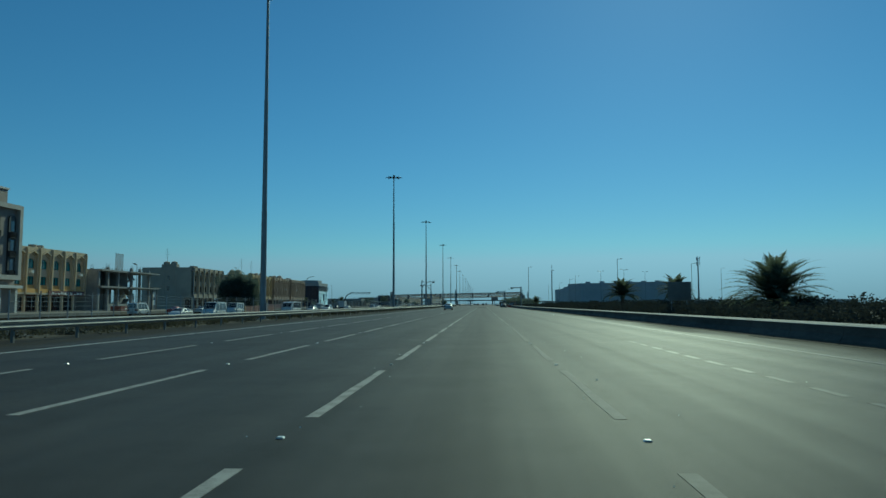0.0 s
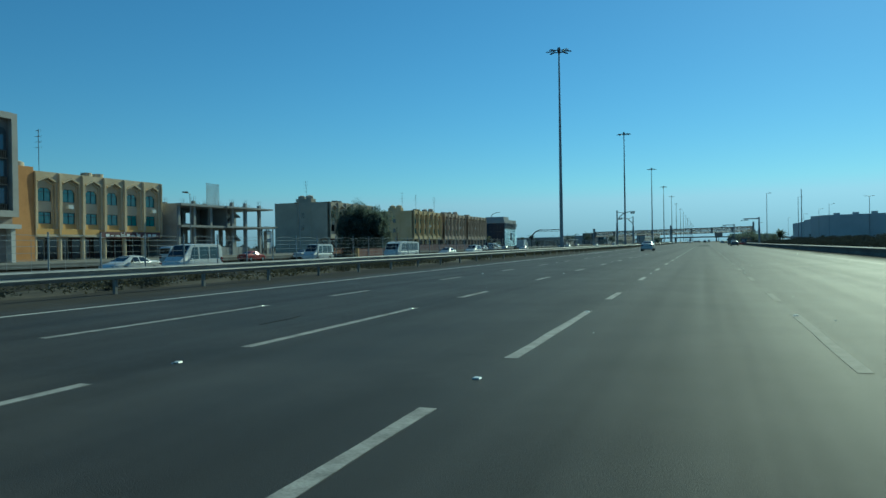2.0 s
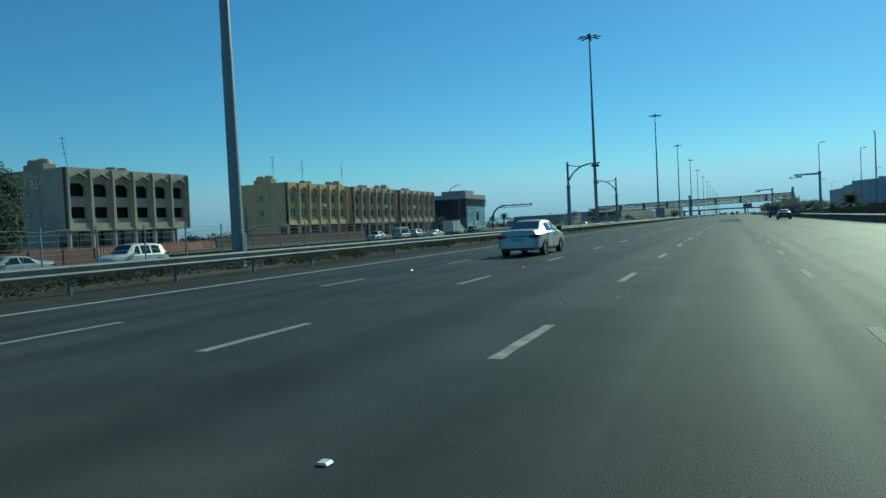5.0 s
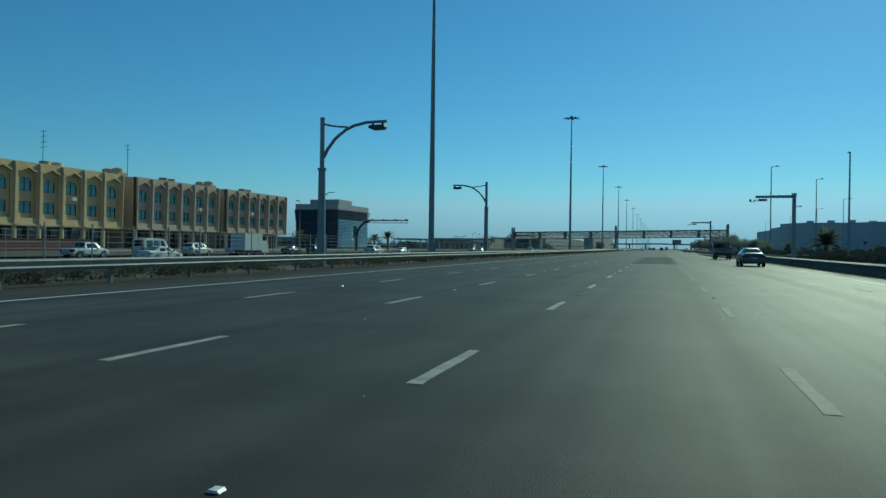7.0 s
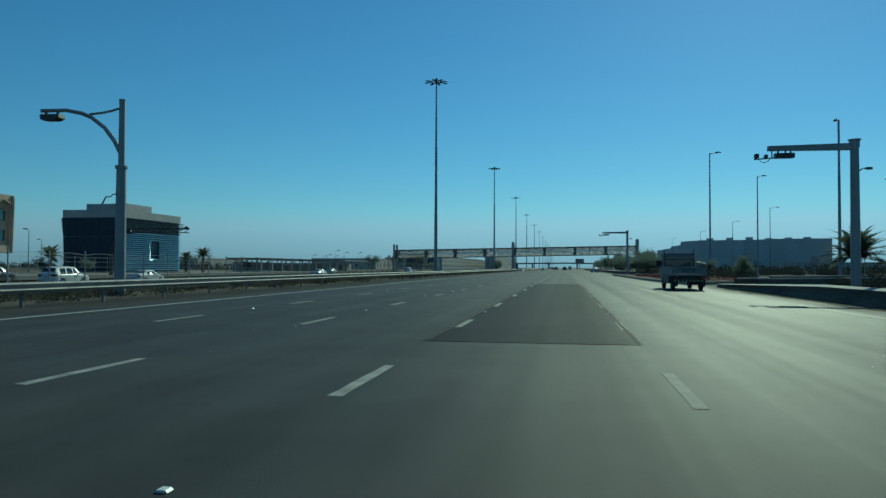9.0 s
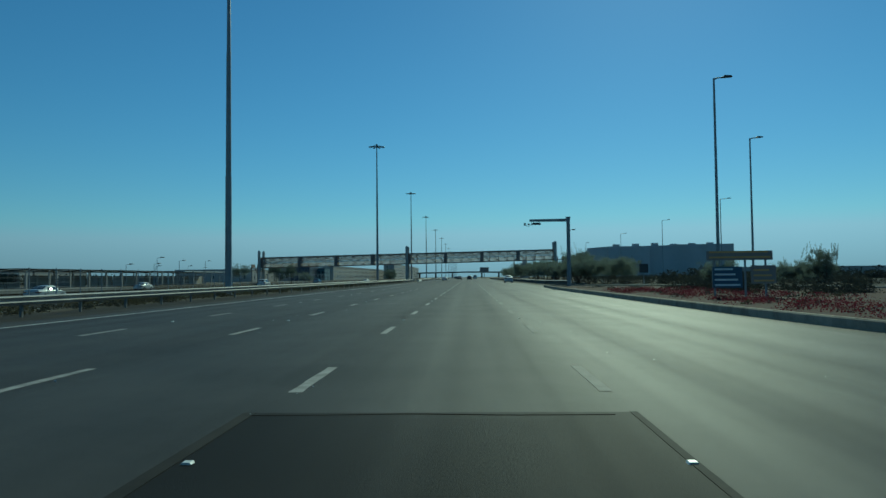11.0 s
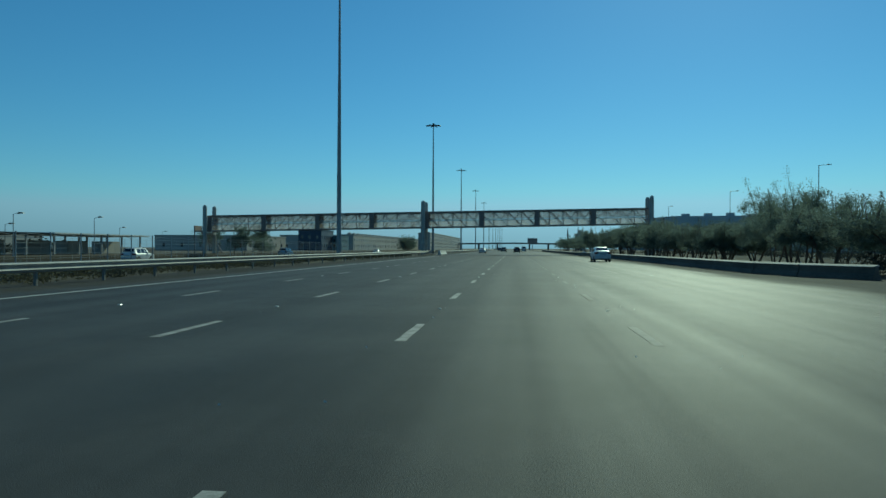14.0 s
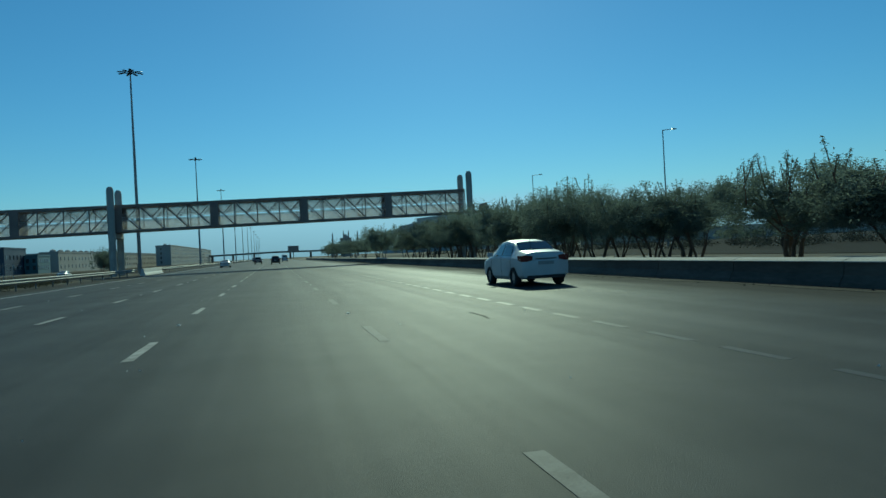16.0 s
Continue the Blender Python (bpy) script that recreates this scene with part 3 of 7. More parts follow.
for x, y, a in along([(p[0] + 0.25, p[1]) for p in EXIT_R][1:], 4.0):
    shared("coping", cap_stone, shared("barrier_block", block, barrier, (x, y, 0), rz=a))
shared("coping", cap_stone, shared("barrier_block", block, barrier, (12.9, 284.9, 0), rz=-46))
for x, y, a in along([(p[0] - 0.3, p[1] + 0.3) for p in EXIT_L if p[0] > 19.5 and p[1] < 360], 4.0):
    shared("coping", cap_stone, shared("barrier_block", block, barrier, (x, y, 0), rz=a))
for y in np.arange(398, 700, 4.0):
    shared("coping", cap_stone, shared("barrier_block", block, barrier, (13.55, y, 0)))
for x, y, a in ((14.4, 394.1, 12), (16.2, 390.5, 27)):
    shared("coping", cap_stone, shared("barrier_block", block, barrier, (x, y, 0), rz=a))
bm = bmn()
for a, b, bend in ((-60, 280, True), (398, 640, False)):
    ys = np.arange(a, b, 0.7)
    ribbon(bm, [((barrier_x(y) - 0.6 if bend else 12.95) - 0.75 * abs(noise.noise((3.0, y * 0.16, 0))) - 0.3 * abs(noise.noise((7.0, y * 0.9, 0))), y) for y in ys], [(barrier_x(y) - 0.2 if bend else 13.29, y) for y in ys], -0.01, 0.007)
tagged(part("gutter_grit", bm, GRIT, road, "dark grit swept against the barrier"), kind="stuff")
bm = bmn()
rg = random.Random(77)
for k in range(900):
    a, b = ((-20, 240), (398, 470))[k % 3 == 2]
    y = rg.uniform(a, b)
    x, q = (barrier_x(y) - 0.3 if y < 300 else 13.25) - abs(rg.gauss(0, 0.45)), rg.uniform(0.012, 0.05)
    v = [bm.verts.new((x + q * rg.uniform(0.6, 1.2) * math.cos(2.1 * j), y + q * rg.uniform(0.6, 1.2) * math.sin(2.1 * j), 0.004)) for j in range(3)]
    top = bm.verts.new((x, y, q * rg.uniform(0.5, 1.1)))
    for j in range(3):
        bm.faces.new((v[j], v[(j + 1) % 3], top))
tagged(part("loose_stones", bm, GRIT, road, "loose stones along the barrier"), kind="stuff")
white_blocks = thing("concrete_barrier", "pale concrete barrier beside the bridge pier", "barrier")
bm = bmn()
prism(bm, [(p[0] * 1.2, p[1] * 1.4) for p in BARRIER], lambda p, d: (p[0], d, p[1]), 16.0)
part("barrier_block", bm, WHITE_TRIM, white_blocks)
white_blocks.matrix_basis = pose(-14.9, 500.5, 0, 0, 0, 1)

# ---- guard rail on the left ----
rail = thing("guard_rail", "galvanised steel guard rail on short posts along the verge", "guard rail", kind="structure")
FRONT = [(0.0, 0.46), (0.02, 0.468), (0.085, 0.545), (0.092, 0.565), (0.085, 0.58), (0.018, 0.612), (0.0, 0.62), (0.0, 0.642), (0.018, 0.65), (0.085, 0.735), (0.092, 0.755), (0.085, 0.77), (0.012, 0.80), (0.0, 0.806)]
bm = bmn()
prism(bm, FRONT + [(x - 0.012, z) for x, z in FRONT[::-1]], lambda p, d: (p[0], d, p[1]), 4.06)
rail_beam = mesh_of("rail_beam", bm, RAIL_STEEL)
bm = bmn()
box(bm, -0.16, -0.06, -0.05, 0.05, -0.3, 0.74)
box(bm, -0.06, -0.005, -0.06, 0.06, 0.5, 0.74)
rail_post = mesh_of("rail_post", bm, CONCRETE_DARK)
for k, y in enumerate(np.arange(-40, 500, 4.0)):
    shared("rail_beam", rail_beam, rail, (-15.75 + 0.004 * (k % 2), y, 0))
    shared("rail_post", rail_post, rail, (-15.75, y + 0.2, 0))
bm = bmn()
for y in np.arange(510, 900, 4.0):
    prism(bm, FRONT + [(x - 0.012, z) for x, z in FRONT[::-1]], lambda p, d: (p[0] - 15.75, d + y, p[1]), 4.0)
    box(bm, -15.91, -15.81, y + 0.1, y + 0.2, -0.3, 0.74)
tagged(part("far_rail", bm, RAIL_STEEL, rail), kind="stuff")

# ---- wire fence between verge and service road ----
fence = thing("fence", "grey steel post-and-wire fence along the service road", "fence", kind="structure")
bm = bmn()
sweep(bm, [(0, 0, -0.9), (0, 0, 2.15)], 0.038, 8)
disc(bm, (0, 0, 2.17), (0, 0, 1), 0.048, 0.05, 8)
fence_post = mesh_of("fence_post", bm, GALV, True)
BAY = 2.95
bm = bmn()
for z in (0.35, 0.65, 0.95, 1.25, 1.55, 1.82):
    beam(bm, (0, 0, z), (0, BAY, z + 0.01), 0.012, 0.016)
for k in range(8):
    y0, y1 = BAY * k / 8, BAY * (k + 1) / 8
    beam(bm, (0, y0, 1.95 + 0.12 * math.sin(math.pi * y0 / BAY)), (0, y1, 1.95 + 0.12 * math.sin(math.pi * y1 / BAY)), 0.016, 0.02)
for k in (3, 7):
    beam(bm, (0, BAY * k / 10, 0.3), (0, BAY * k / 10, 1.9), 0.012, 0.012)
fence_panel = mesh_of("wire_panel", bm, GALV)
for y in np.arange(40, 496, BAY):
    lean = 0.03 * noise.noise((y, 1.0, 0))
    post = shared("fence_post", fence_post, fence, (-27 + lean, y, 0))
    shared("wire_panel", fence_panel, fence, (-27 + lean, y, 0))

# ---- high masts ----
mast = thing("high_mast_light", "tall tapered grey steel mast with a ring of floodlights on top", "street light", (-18.4, 60.7, 0), group="masts along the verge")
bm = bmn()
sweep(bm, [(0, 0, -0.2), (0, 0, 9.5), (0, 0, 9.52), (0, 0, 19.5), (0, 0, 19.52), (0, 0, 29.4)], [0.27, 0.235, 0.22, 0.175, 0.16, 0.105], 14)
part("pole", bm, POLE, mast, smooth=True)
bm = bmn()
disc(bm, (0, 0, 0.05), (0, 0, 1), 0.55, 0.08, 14)
box(bm, 0.26, 0.36, -0.14, 0.14, 0.6, 1.5)
part("base_flange", bm, POLE, mast)
bm = bmn()
ring = [(0.75 * math.cos(a), 0.75 * math.sin(a), 29.55) for a in np.linspace(0, 2 * math.pi, 17)]
sweep(bm, ring, 0.06, 6, False)
for a in np.linspace(0, 2 * math.pi, 5)[:-1]:
    beam(bm, (0, 0, 29.35), (0.75 * math.cos(a), 0.75 * math.sin(a), 29.55), 0.08, 0.08)
disc(bm, (0, 0, 29.75), (0, 0, 1), 0.22, 0.7, 10)
part("head_ring", bm, DARK_METAL, mast)
bm = bmn()
prism(bm, [(0.85, 0.1), (1.75, 0.0), (1.85, 0.04), (1.8, 0.10), (1.3, 0.17), (0.85, 0.16)], lambda p, d: (p[0], d - 0.14, p[1]), 0.28)
box(bm, 0.7, 0.9, -0.05, 0.05, 0.05, 0.2)
flood = mesh_of("floodlight", bm, DARK_METAL)
for k in range(8):
    shared("floodlight", flood, mast, (0, 0, 29.45), rz=45 * k + 10)
MASTS = [(-18.9, 155.2), (-18.6, 241.4), (-18.2, 337.6), (-18.75, 433.2), (-18.4, 519.3), (-19.0, 613.0)] + [(-18.8, 705.0 + 92.0 * k) for k in range(9)]
for k, (x, y) in enumerate(MASTS):
    copy_thing(mast, pose(x, y, 0, 0, 0, 37 * k))

# ---- camera gantries ----


def arm_camera_post(loc, rz, label):
    """A post with a curved arm and brace that ends in a box."""
    g = thing("camera_post", label, "camera post", loc, rz)
    bm = bmn()
    sweep(bm, [(0, 0, 0), (0, 0, 5.65)], [0.25, 0.21], 12)
    sweep(bm, [(0, 0, 5.5), (0, 0, 8.72)], [0.145, 0.135], 12)
    part("post", bm, POLE, g, smooth=True)
    bm = bmn()
    disc(bm, (0, 0, 5.72), (0, 0, 1), 0.27, 0.12, 12)
    part("collar", bm, POLE, g)
    bm = bmn()
    box(bm, -0.4, 0.4, -0.4, 0.4, 0, 0.06)
    part("base_plate", bm, POLE, g)
    bm = bmn()
    disc(bm, (0, 0, 8.72), (0, 0, 1), 0.15, 0.05, 12)
    part("cap", bm, POLE, g)
    bm = bmn()
    brace = [(0.08, 0, 6.4), (0.36, 0, 6.9), (0.85, 0, 7.5), (1.5, 0, 7.98), (2.02, 0, 8.2), (2.8, 0, 8.36), (4.06, 0, 8.38)]
    sweep(bm, brace, [0.11, 0.1, 0.095, 0.09, 0.09, 0.085, 0.085], 8)
    sweep(bm, [(0.1, 0, 8.36), (0.55, 0, 8.25), (1.0, 0, 8.18), (1.6, 0, 8.14)], 0.055, 8)
    part("arm", bm, POLE, g, smooth=True)
    bm = bmn()
    prism(bm, [(3.02, 8.16), (3.0, 8.0), (3.25, 7.9), (3.9, 7.92), (3.98, 8.06), (3.95, 8.18)], lambda p, d: (p[0], d - 0.22, p[1]), 0.44)
    for x in (3.2, 3.8):
        box(bm, x - 0.05, x + 0.05, -0.05, 0.05, 8.15, 8.34)
    part("camera_box", bm, DARK_METAL, g)
    return g


arm_camera_post((-18.13, 219.25, 0), 0, "grey steel camera post with a curved arm over the road")
arm_camera_post((-18.35, 260.8, 0), 180, "grey steel camera post with a curved arm over the verge")


def beam_camera_gantry(loc, height, reach, label):
    """A thick post with a straight box arm to the left, a camera box and small cameras hung from its end."""
    g = thing("camera_gantry", label, "camera gantry", loc)
    bm = bmn()
    sweep(bm, [(0, 0, 0), (0, 0, height - 0.35)], [0.24, 0.2], 12)
    part("post", bm, POLE, g, smooth=True)
    bm = bmn()
    disc(bm, (0, 0, height - 0.2), (0, 0, 1), 0.24, 0.36, 12)
    disc(bm, (0, 0, height), (0, 0, 1), 0.30, 0.06, 12)
    part("cap", bm, POLE, g)
    bm = bmn()
    box(bm, -0.42, 0.42, -0.42, 0.42, 0, 0.06)
    part("base_plate", bm, POLE, g)
    bm = bmn()
    z = height - 0.32
    prism(bm, [(-0.15, z - 0.18), (-reach, z - 0.02 - 0.12), (-reach, z + 0.10), (-0.15, z + 0.16)], lambda p, d: (p[0], d - 0.12, p[1]), 0.24)
    part("arm", bm, POLE, g)
    bm = bmn()
    box(bm, -reach - 0.02 + 0.35, -reach + 1.25, -0.2, 0.2, z - 0.52, z - 0.28)
    for a in (0.5, 0.85, 1.1):
        box(bm, -reach + a - 0.03, -reach + a + 0.03, -0.04, 0.04, z - 0.3, z - 0.1)
    part("camera_box", bm, DARK_METAL, g)
    bm = bmn()
    beam(bm, (-reach + 0.35, 0, z - 0.5), (-reach - 0.65, 0, z - 0.56), 0.06, 0.06)
    beam(bm, (-reach + 0.2, 0, z - 0.5), (-reach + 0.2, 0, z - 0.1), 0.05, 0.05)
    cable = [(-reach - 0.45 + 0.55 * k / 6, 0, z - 0.58 - 0.16 * math.sin(math.pi * k / 6)) for k in range(7)]
    sweep(bm, cable, 0.018, 5)
    part("bracket", bm, DARK_METAL, g)
    for x, s in ((-reach - 0.55, 1.0), (-reach - 0.1, 0.8)):
        bm = bmn()
        box(bm, x - 0.09 * s, x + 0.09 * s, -0.22 * s, 0.14 * s, z - 0.50, z - 0.50 + 0.2 * s)
        beam(bm, (x, 0, z - 0.56), (x, 0, z - 0.48), 0.05, 0.05)
        part("small_camera", bm, DARK_METAL, g)
    bm = bmn()
    sweep(bm, [(0.15, 0, height - 1.6), (0.35, 0, height - 1.45), (0.55, 0, height - 1.42)], 0.03, 6)
    box(bm, 0.5, 0.8, -0.07, 0.07, height - 1.5, height - 1.38)
    part("side_lamp", bm, DARK_METAL, g)
    return g


beam_camera_gantry((15.4, 270.7, 0.05), 7.75, 4.1, "thick grey camera gantry post with a straight arm beside the ramp")
beam_camera_gantry((12.2, 363.4, 0.08), 7.95, 4.4, "thick grey camera gantry with a straight arm on the island")

# ---- curved lattice sign gantry on the service road ----
sg = thing("sign_gantry", "curved dark steel gantry with a lattice arm over the service road", "sign gantry", (-63.0, 324, 0.06))
bm = bmn()
sweep(bm, [(0, 0, 0), (0.0, 0, 3.0), (0.5, 0, 4.7), (1.6, 0, 5.9), (3.0, 0, 6.35)], [0.28, 0.26, 0.24, 0.22, 0.2], 10)
part("post", bm, DARK_METAL, sg, smooth=True)
bm = bmn()
for dz in (0, 0.55):
    beam(bm, (2.6, 0, 6.0 + dz), (12.0, 0, 6.0 + dz), 0.16 + 0.12 * dz, 0.12 + 0.22 * dz)
for k in range(9):
    x = 2.8 + k * 1.05
    beam(bm, (x, 0, 6.0), (x + 0.9, 0, 6.55), 0.07, 0.07)
    beam(bm, (x, 0, 6.55), (x, 0, 6.75), 0.08, 0.08)
for x in (3.5, 6.2, 8.9, 11.4):
    box(bm, x, x + 0.4, -0.12, 0.12, 6.66, 6.86)
part("lattice_arm", bm, DARK_METAL, sg)

# ---- street lamps ----


def lamp(loc, h, rz, double=False, arm=1.2, label="", r=0.11, cat="street light"):
    g = thing("street_lamp", label or "slim grey steel street lamp", cat, loc, rz)
    bm = bmn()
    sweep(bm, [(0, 0, -0.2), (0, 0, h)], [r, r * 0.55], 10)
    disc(bm, (0, 0, 0.35), (0, 0, 1), r * 1.4, 0.7, 10)
    part("pole", bm, POLE, g, smooth=True)
    for s in ((1, -1) if double else (1,)):
        bm = bmn()
        sweep(bm, [(0, 0, h - 0.1), (s * arm * 0.35, 0, h + 0.02), (s * arm, 0, h + 0.08)], [r * 0.5, r * 0.4, r * 0.35], 8)
        part("arm", bm, POLE, g)
        bm = bmn()
        prism(bm, [(s * arm * 0.85, h + 0.02), (s * (arm * 0.85 + 0.95), h + 0.08), (s * (arm * 0.85 + 0.9), h + 0.2), (s * (arm * 0.85 + 0.25), h + 0.26)], lambda p, d: (p[0], d - 0.17, p[1]), 0.34)
        part("lamp_head", bm, DARK_METAL, g)
    return g


lamp((23.2, 346.7, 0.1), 19.0, 0, arm=0.8, r=0.16)
lamp((37.0, 373.7, 0), 18.7, 0, arm=0.8, r=0.16)
lamp((31.9, 319.1, 0), 18.3, 90, arm=0.3, r=0.2)
lamp((63.8, 380.5, 0), 18.5, 0, True, 1.1, "tall double-headed street lamp", 0.16)
lamp((63.2, 511.5, 0), 18.9, 0, arm=1.8, r=0.14)
lamp((59.0, 447.0, 0), 18.7, 0, arm=1.8, r=0.14)
lamp((62.0, 568.0, 0), 18.0, 0, arm=1.8, r=0.13)
for x, y, h, d in ((66, 330, 17, True), (48, 250, 17, False), (88, 300, 18, False), (96, 420, 20, True), (120, 360, 19, False), (60, 640, 18, False)):
    lamp((x, y, -0.1), h, 15, d, 1.1, "slim double-headed street lamp" if d else "", 0.13)
for x, y, z, h, a in ((-64.1, 129.0, 0.0, 8.8, -90), (-65.6, 158.8, 0.0, 8.9, -90), (-120.5, 205.0, -0.1, 7.5, 90)):
    lamp((x, y, z), h, a, arm=0.5, label="short dark street lamp beyond the service road", r=0.09)
for x, y, h in ((-64.0, 300.4, 9.2), (-95.9, 347.0, 7.9), (-116.6, 375.4, 7.2)):
    lamp((x, y, 0.0), h, -90, arm=0.5, label="short dark street lamp near the glass building", r=0.09)
for x, y, h, z in ((-72, 429.9, 4.7, 0), (-64, 427, 5.95, 0), (-72, 443.3, 5.05, 0), (-80, 461.9, 4.9, 0), (-68, 447.9, 5.85, 0), (-70, 469.8, 6.25, 0), (-95, 520, 6, 0), (-105, 560, 6, 0), (-90, 600, 6.5, 0), (-110, 640, 7, 0)):
    lamp((x, y, -0.55 if x > -62 else -0.06), h, z, arm=0.7, label="slim dark car-park lamp", r=0.08)

# telecom mast
tm = thing("telecom_mast", "pale steel telecom mast with panel antennas at its top", "mast", (130.9, 434, -0.1))
bm = bmn()
sweep(bm, [(0, 0, 0), (0, 0, 29)], [0.55, 0.3], 10)
part("pole", bm, GALV, tm, smooth=True)
for a in (0, 120, 240):
    for z in (25.5, 28.5):
        bm = bmn()
        c = Vector((1.1 * math.cos(radians(a)), 1.1 * math.sin(radians(a)), z))
        box(bm, c.x - 0.16, c.x + 0.16, c.y - 0.16, c.y + 0.16, z - 1.2, z + 1.2)
        beam(bm, (0, 0, z), c, 0.08, 0.08)
        part("panel_antenna", bm, CLADDING, tm)

# ---- footbridge ----
BRIDGE_SHEET = leaf_material("fine_wire_mesh", (0.36, 0.35, 0.345), (0.42, 0.41, 0.40), 0.5)
see = BRIDGE_SHEET.node_tree
solid_wire = see.nodes["Material Output"].inputs["Surface"].links[0].from_socket
holes, weave = see.nodes.new("ShaderNodeBsdfTransparent"), see.nodes.new("ShaderNodeMixShader")
weave.inputs[0].default_value = 0.66
see.links.new(solid_wire, weave.inputs[1])
see.links.new(holes.outputs[0], weave.inputs[2])
see.links.new(weave.outputs[0], see.nodes["Material Output"].inputs["Surface"])
fb = thing("footbridge", "enclosed brown steel truss footbridge on paired round concrete columns", "footbridge", kind="structure")
FBX0, FBX1, FBZ0, FBZ1 = -64.0, 27.5, 5.75, 9.05


def fby(x):
    return 502.6 + (x + 64) * 0.045


def col(x, off, h, r=0.43):
    bm = bmn()
    pts = [(0, 0, -0.3), (0, 0, h - 0.5), (0, 0, h - 0.25), (0, 0, h - 0.08), (0, 0, h)]
    sweep(bm, pts, [r, r, r * 0.88, r * 0.6, r * 0.2], 18)
    ob = part("column", bm, CONCRETE, fb, smooth=True)
    ob.location = (x, fby(x) + off, 0)


for x, h in ((-64.5, 11.3), (-18.5, 11.4), (28.0, 11.6)):
    col(x, -2.35, h)
    col(x, 2.35, h)
    bm = bmn()
    box(bm, x - 0.45, x + 0.45, fby(x) - 2.4, fby(x) + 2.4, FBZ0 - 0.75, FBZ0 - 0.2)
    part("cross_beam", bm, CONCRETE, fb)
bm = bmn()
prism(bm, [(FBX0, fby(FBX0) - 1.5), (FBX1, fby(FBX1) - 1.5), (FBX1, fby(FBX1) + 1.5), (FBX0, fby(FBX0) + 1.5)], lambda p, d: (p[0], p[1], FBZ0 + d), 0.22)
part("deck", bm, TRUSS, fb)
bm = bmn()
prism(bm, [(FBX0, fby(FBX0) - 1.65), (FBX1, fby(FBX1) - 1.65), (FBX1, fby(FBX1) + 1.65), (FBX0, fby(FBX0) + 1.65)], lambda p, d: (p[0], p[1], FBZ1 - 0.1 + d), 0.2)
part("roof", bm, TRUSS, fb)
SEG = (FBX1 - FBX0) / 8
for side, off in (("near", -1.6), ("far", 1.6)):
    bm = bmn()
    for z, h in ((FBZ0 + 0.1, 0.26), (FBZ1 - 0.12, 0.24)):
        beam(bm, (FBX0, fby(FBX0) + off, z), (FBX1, fby(FBX1) + off, z), 0.16, h)
    part("chord", bm, TRUSS, fb)
    for s in range(8):
        x0 = FBX0 + s * SEG
        bm = bmn()
        n = 4
        for k in range(n + 1):
            x = x0 + SEG * k / n
            beam(bm, (x, fby(x) + off, FBZ0), (x, fby(x) + off, FBZ1), 0.12, 0.12)
        for k in range(n):
            xa, xb = x0 + SEG * k / n, x0 + SEG * (k + 1) / n
            a, b = (FBZ0 + 0.15, FBZ1 - 0.15) if s < 4 else (FBZ1 - 0.15, FBZ0 + 0.15)
            beam(bm, (xa, fby(xa) + off, a), (xb, fby(xb) + off, b), 0.11, 0.13)
            xm = (xa + xb) / 2
            beam(bm, (xm, fby(xm) + off, (a + b) / 2), (xa if a < b else xb, fby(xa) + off, FBZ1 - 0.15), 0.07, 0.08)
        part("truss_bay", bm, TRUSS, fb)
        bm = bmn()
        x = x0 + (0.35 if s else 0.2)
        box(bm, x - 0.5, x + 0.5, fby(x) + off - 0.1, fby(x) + off + 0.1, FBZ0 - 0.05, FBZ1 + 0.02)
        part("joint_panel", bm, TRUSS, fb)
# pale see-through mesh on both sides, with an open strip at rail height
for off in (-1.43, 1.43):
    for za, zb in ((0.24, 1.45), (1.85, FBZ1 - FBZ0 - 0.25)):
        for k in range(16):
            bm = bmn()
            xa, xb = FBX0 + k * (FBX1 - FBX0) / 16, FBX0 + (k + 1) * (FBX1 - FBX0) / 16 - 0.06
            beam(bm, (xa, fby(xa) + off, FBZ0 + (za + zb) / 2), (xb, fby(xb) + off, FBZ0 + (za + zb) / 2), 0.02, zb - za)
            part("mesh_panel", bm, BRIDGE_SHEET, fb)
    bm = bmn()
    for z in (1.47, 1.65, 1.83):
        beam(bm, (FBX0, fby(FBX0) + off, FBZ0 + z), (FBX1, fby(FBX1) + off, FBZ0 + z), 0.05, 0.05)
    part("handrail", bm, CLADDING, fb, "pale handrails")
# stair towers at both ends
for x0, s in ((-64.0, -1), (27.5, 1)):
    bm = bmn()
    ya = fby(x0)
    box(bm, min(x0, x0 + s * 3.2), max(x0, x0 + s * 3.2), ya - 1.8, ya + 1.8, FBZ0, FBZ0 + 0.25)
    for k in range(20):
        z = FBZ0 - (k + 1) * 0.28
        y = ya + 1.6 + k * 0.34
        box(bm, min(x0 + s * 1.2, x0 + s * 3.0), max(x0 + s * 1.2, x0 + s * 3.0), y, y + 0.36, z, z + 0.09)
    for xx in (x0 + s * 1.2, x0 + s * 3.0):
        beam(bm, (xx, ya + 1.5, FBZ0 - 0.1), (xx, ya + 8.6, 0.1), 0.1, 0.3)
        beam(bm, (xx, ya + 1.5, FBZ0 + 1.0), (xx, ya + 8.6, 1.2), 0.06, 0.06)
        beam(bm, (xx, ya - 1.7, 0), (xx, ya - 1.7, FBZ0 + 1.2), 0.2, 0.2)
    box(bm, x0 + s * 3.1 - 0.05, x0 + s * 3.1 + 0.05, ya - 1.8, ya + 1.8, FBZ0 + 0.2, FBZ0 + 1.3)
    part("stair", bm, TRUSS, fb)
# the deck climbs gently towards the right bank
for ch in fb.children:
    for v in ch.data.vertices:
        v.co.z += (-1.1 + (v.co.x + ch.location.x + 64) * 0.0187) * min(1.0, max(0.0, v.co.z / FBZ0))

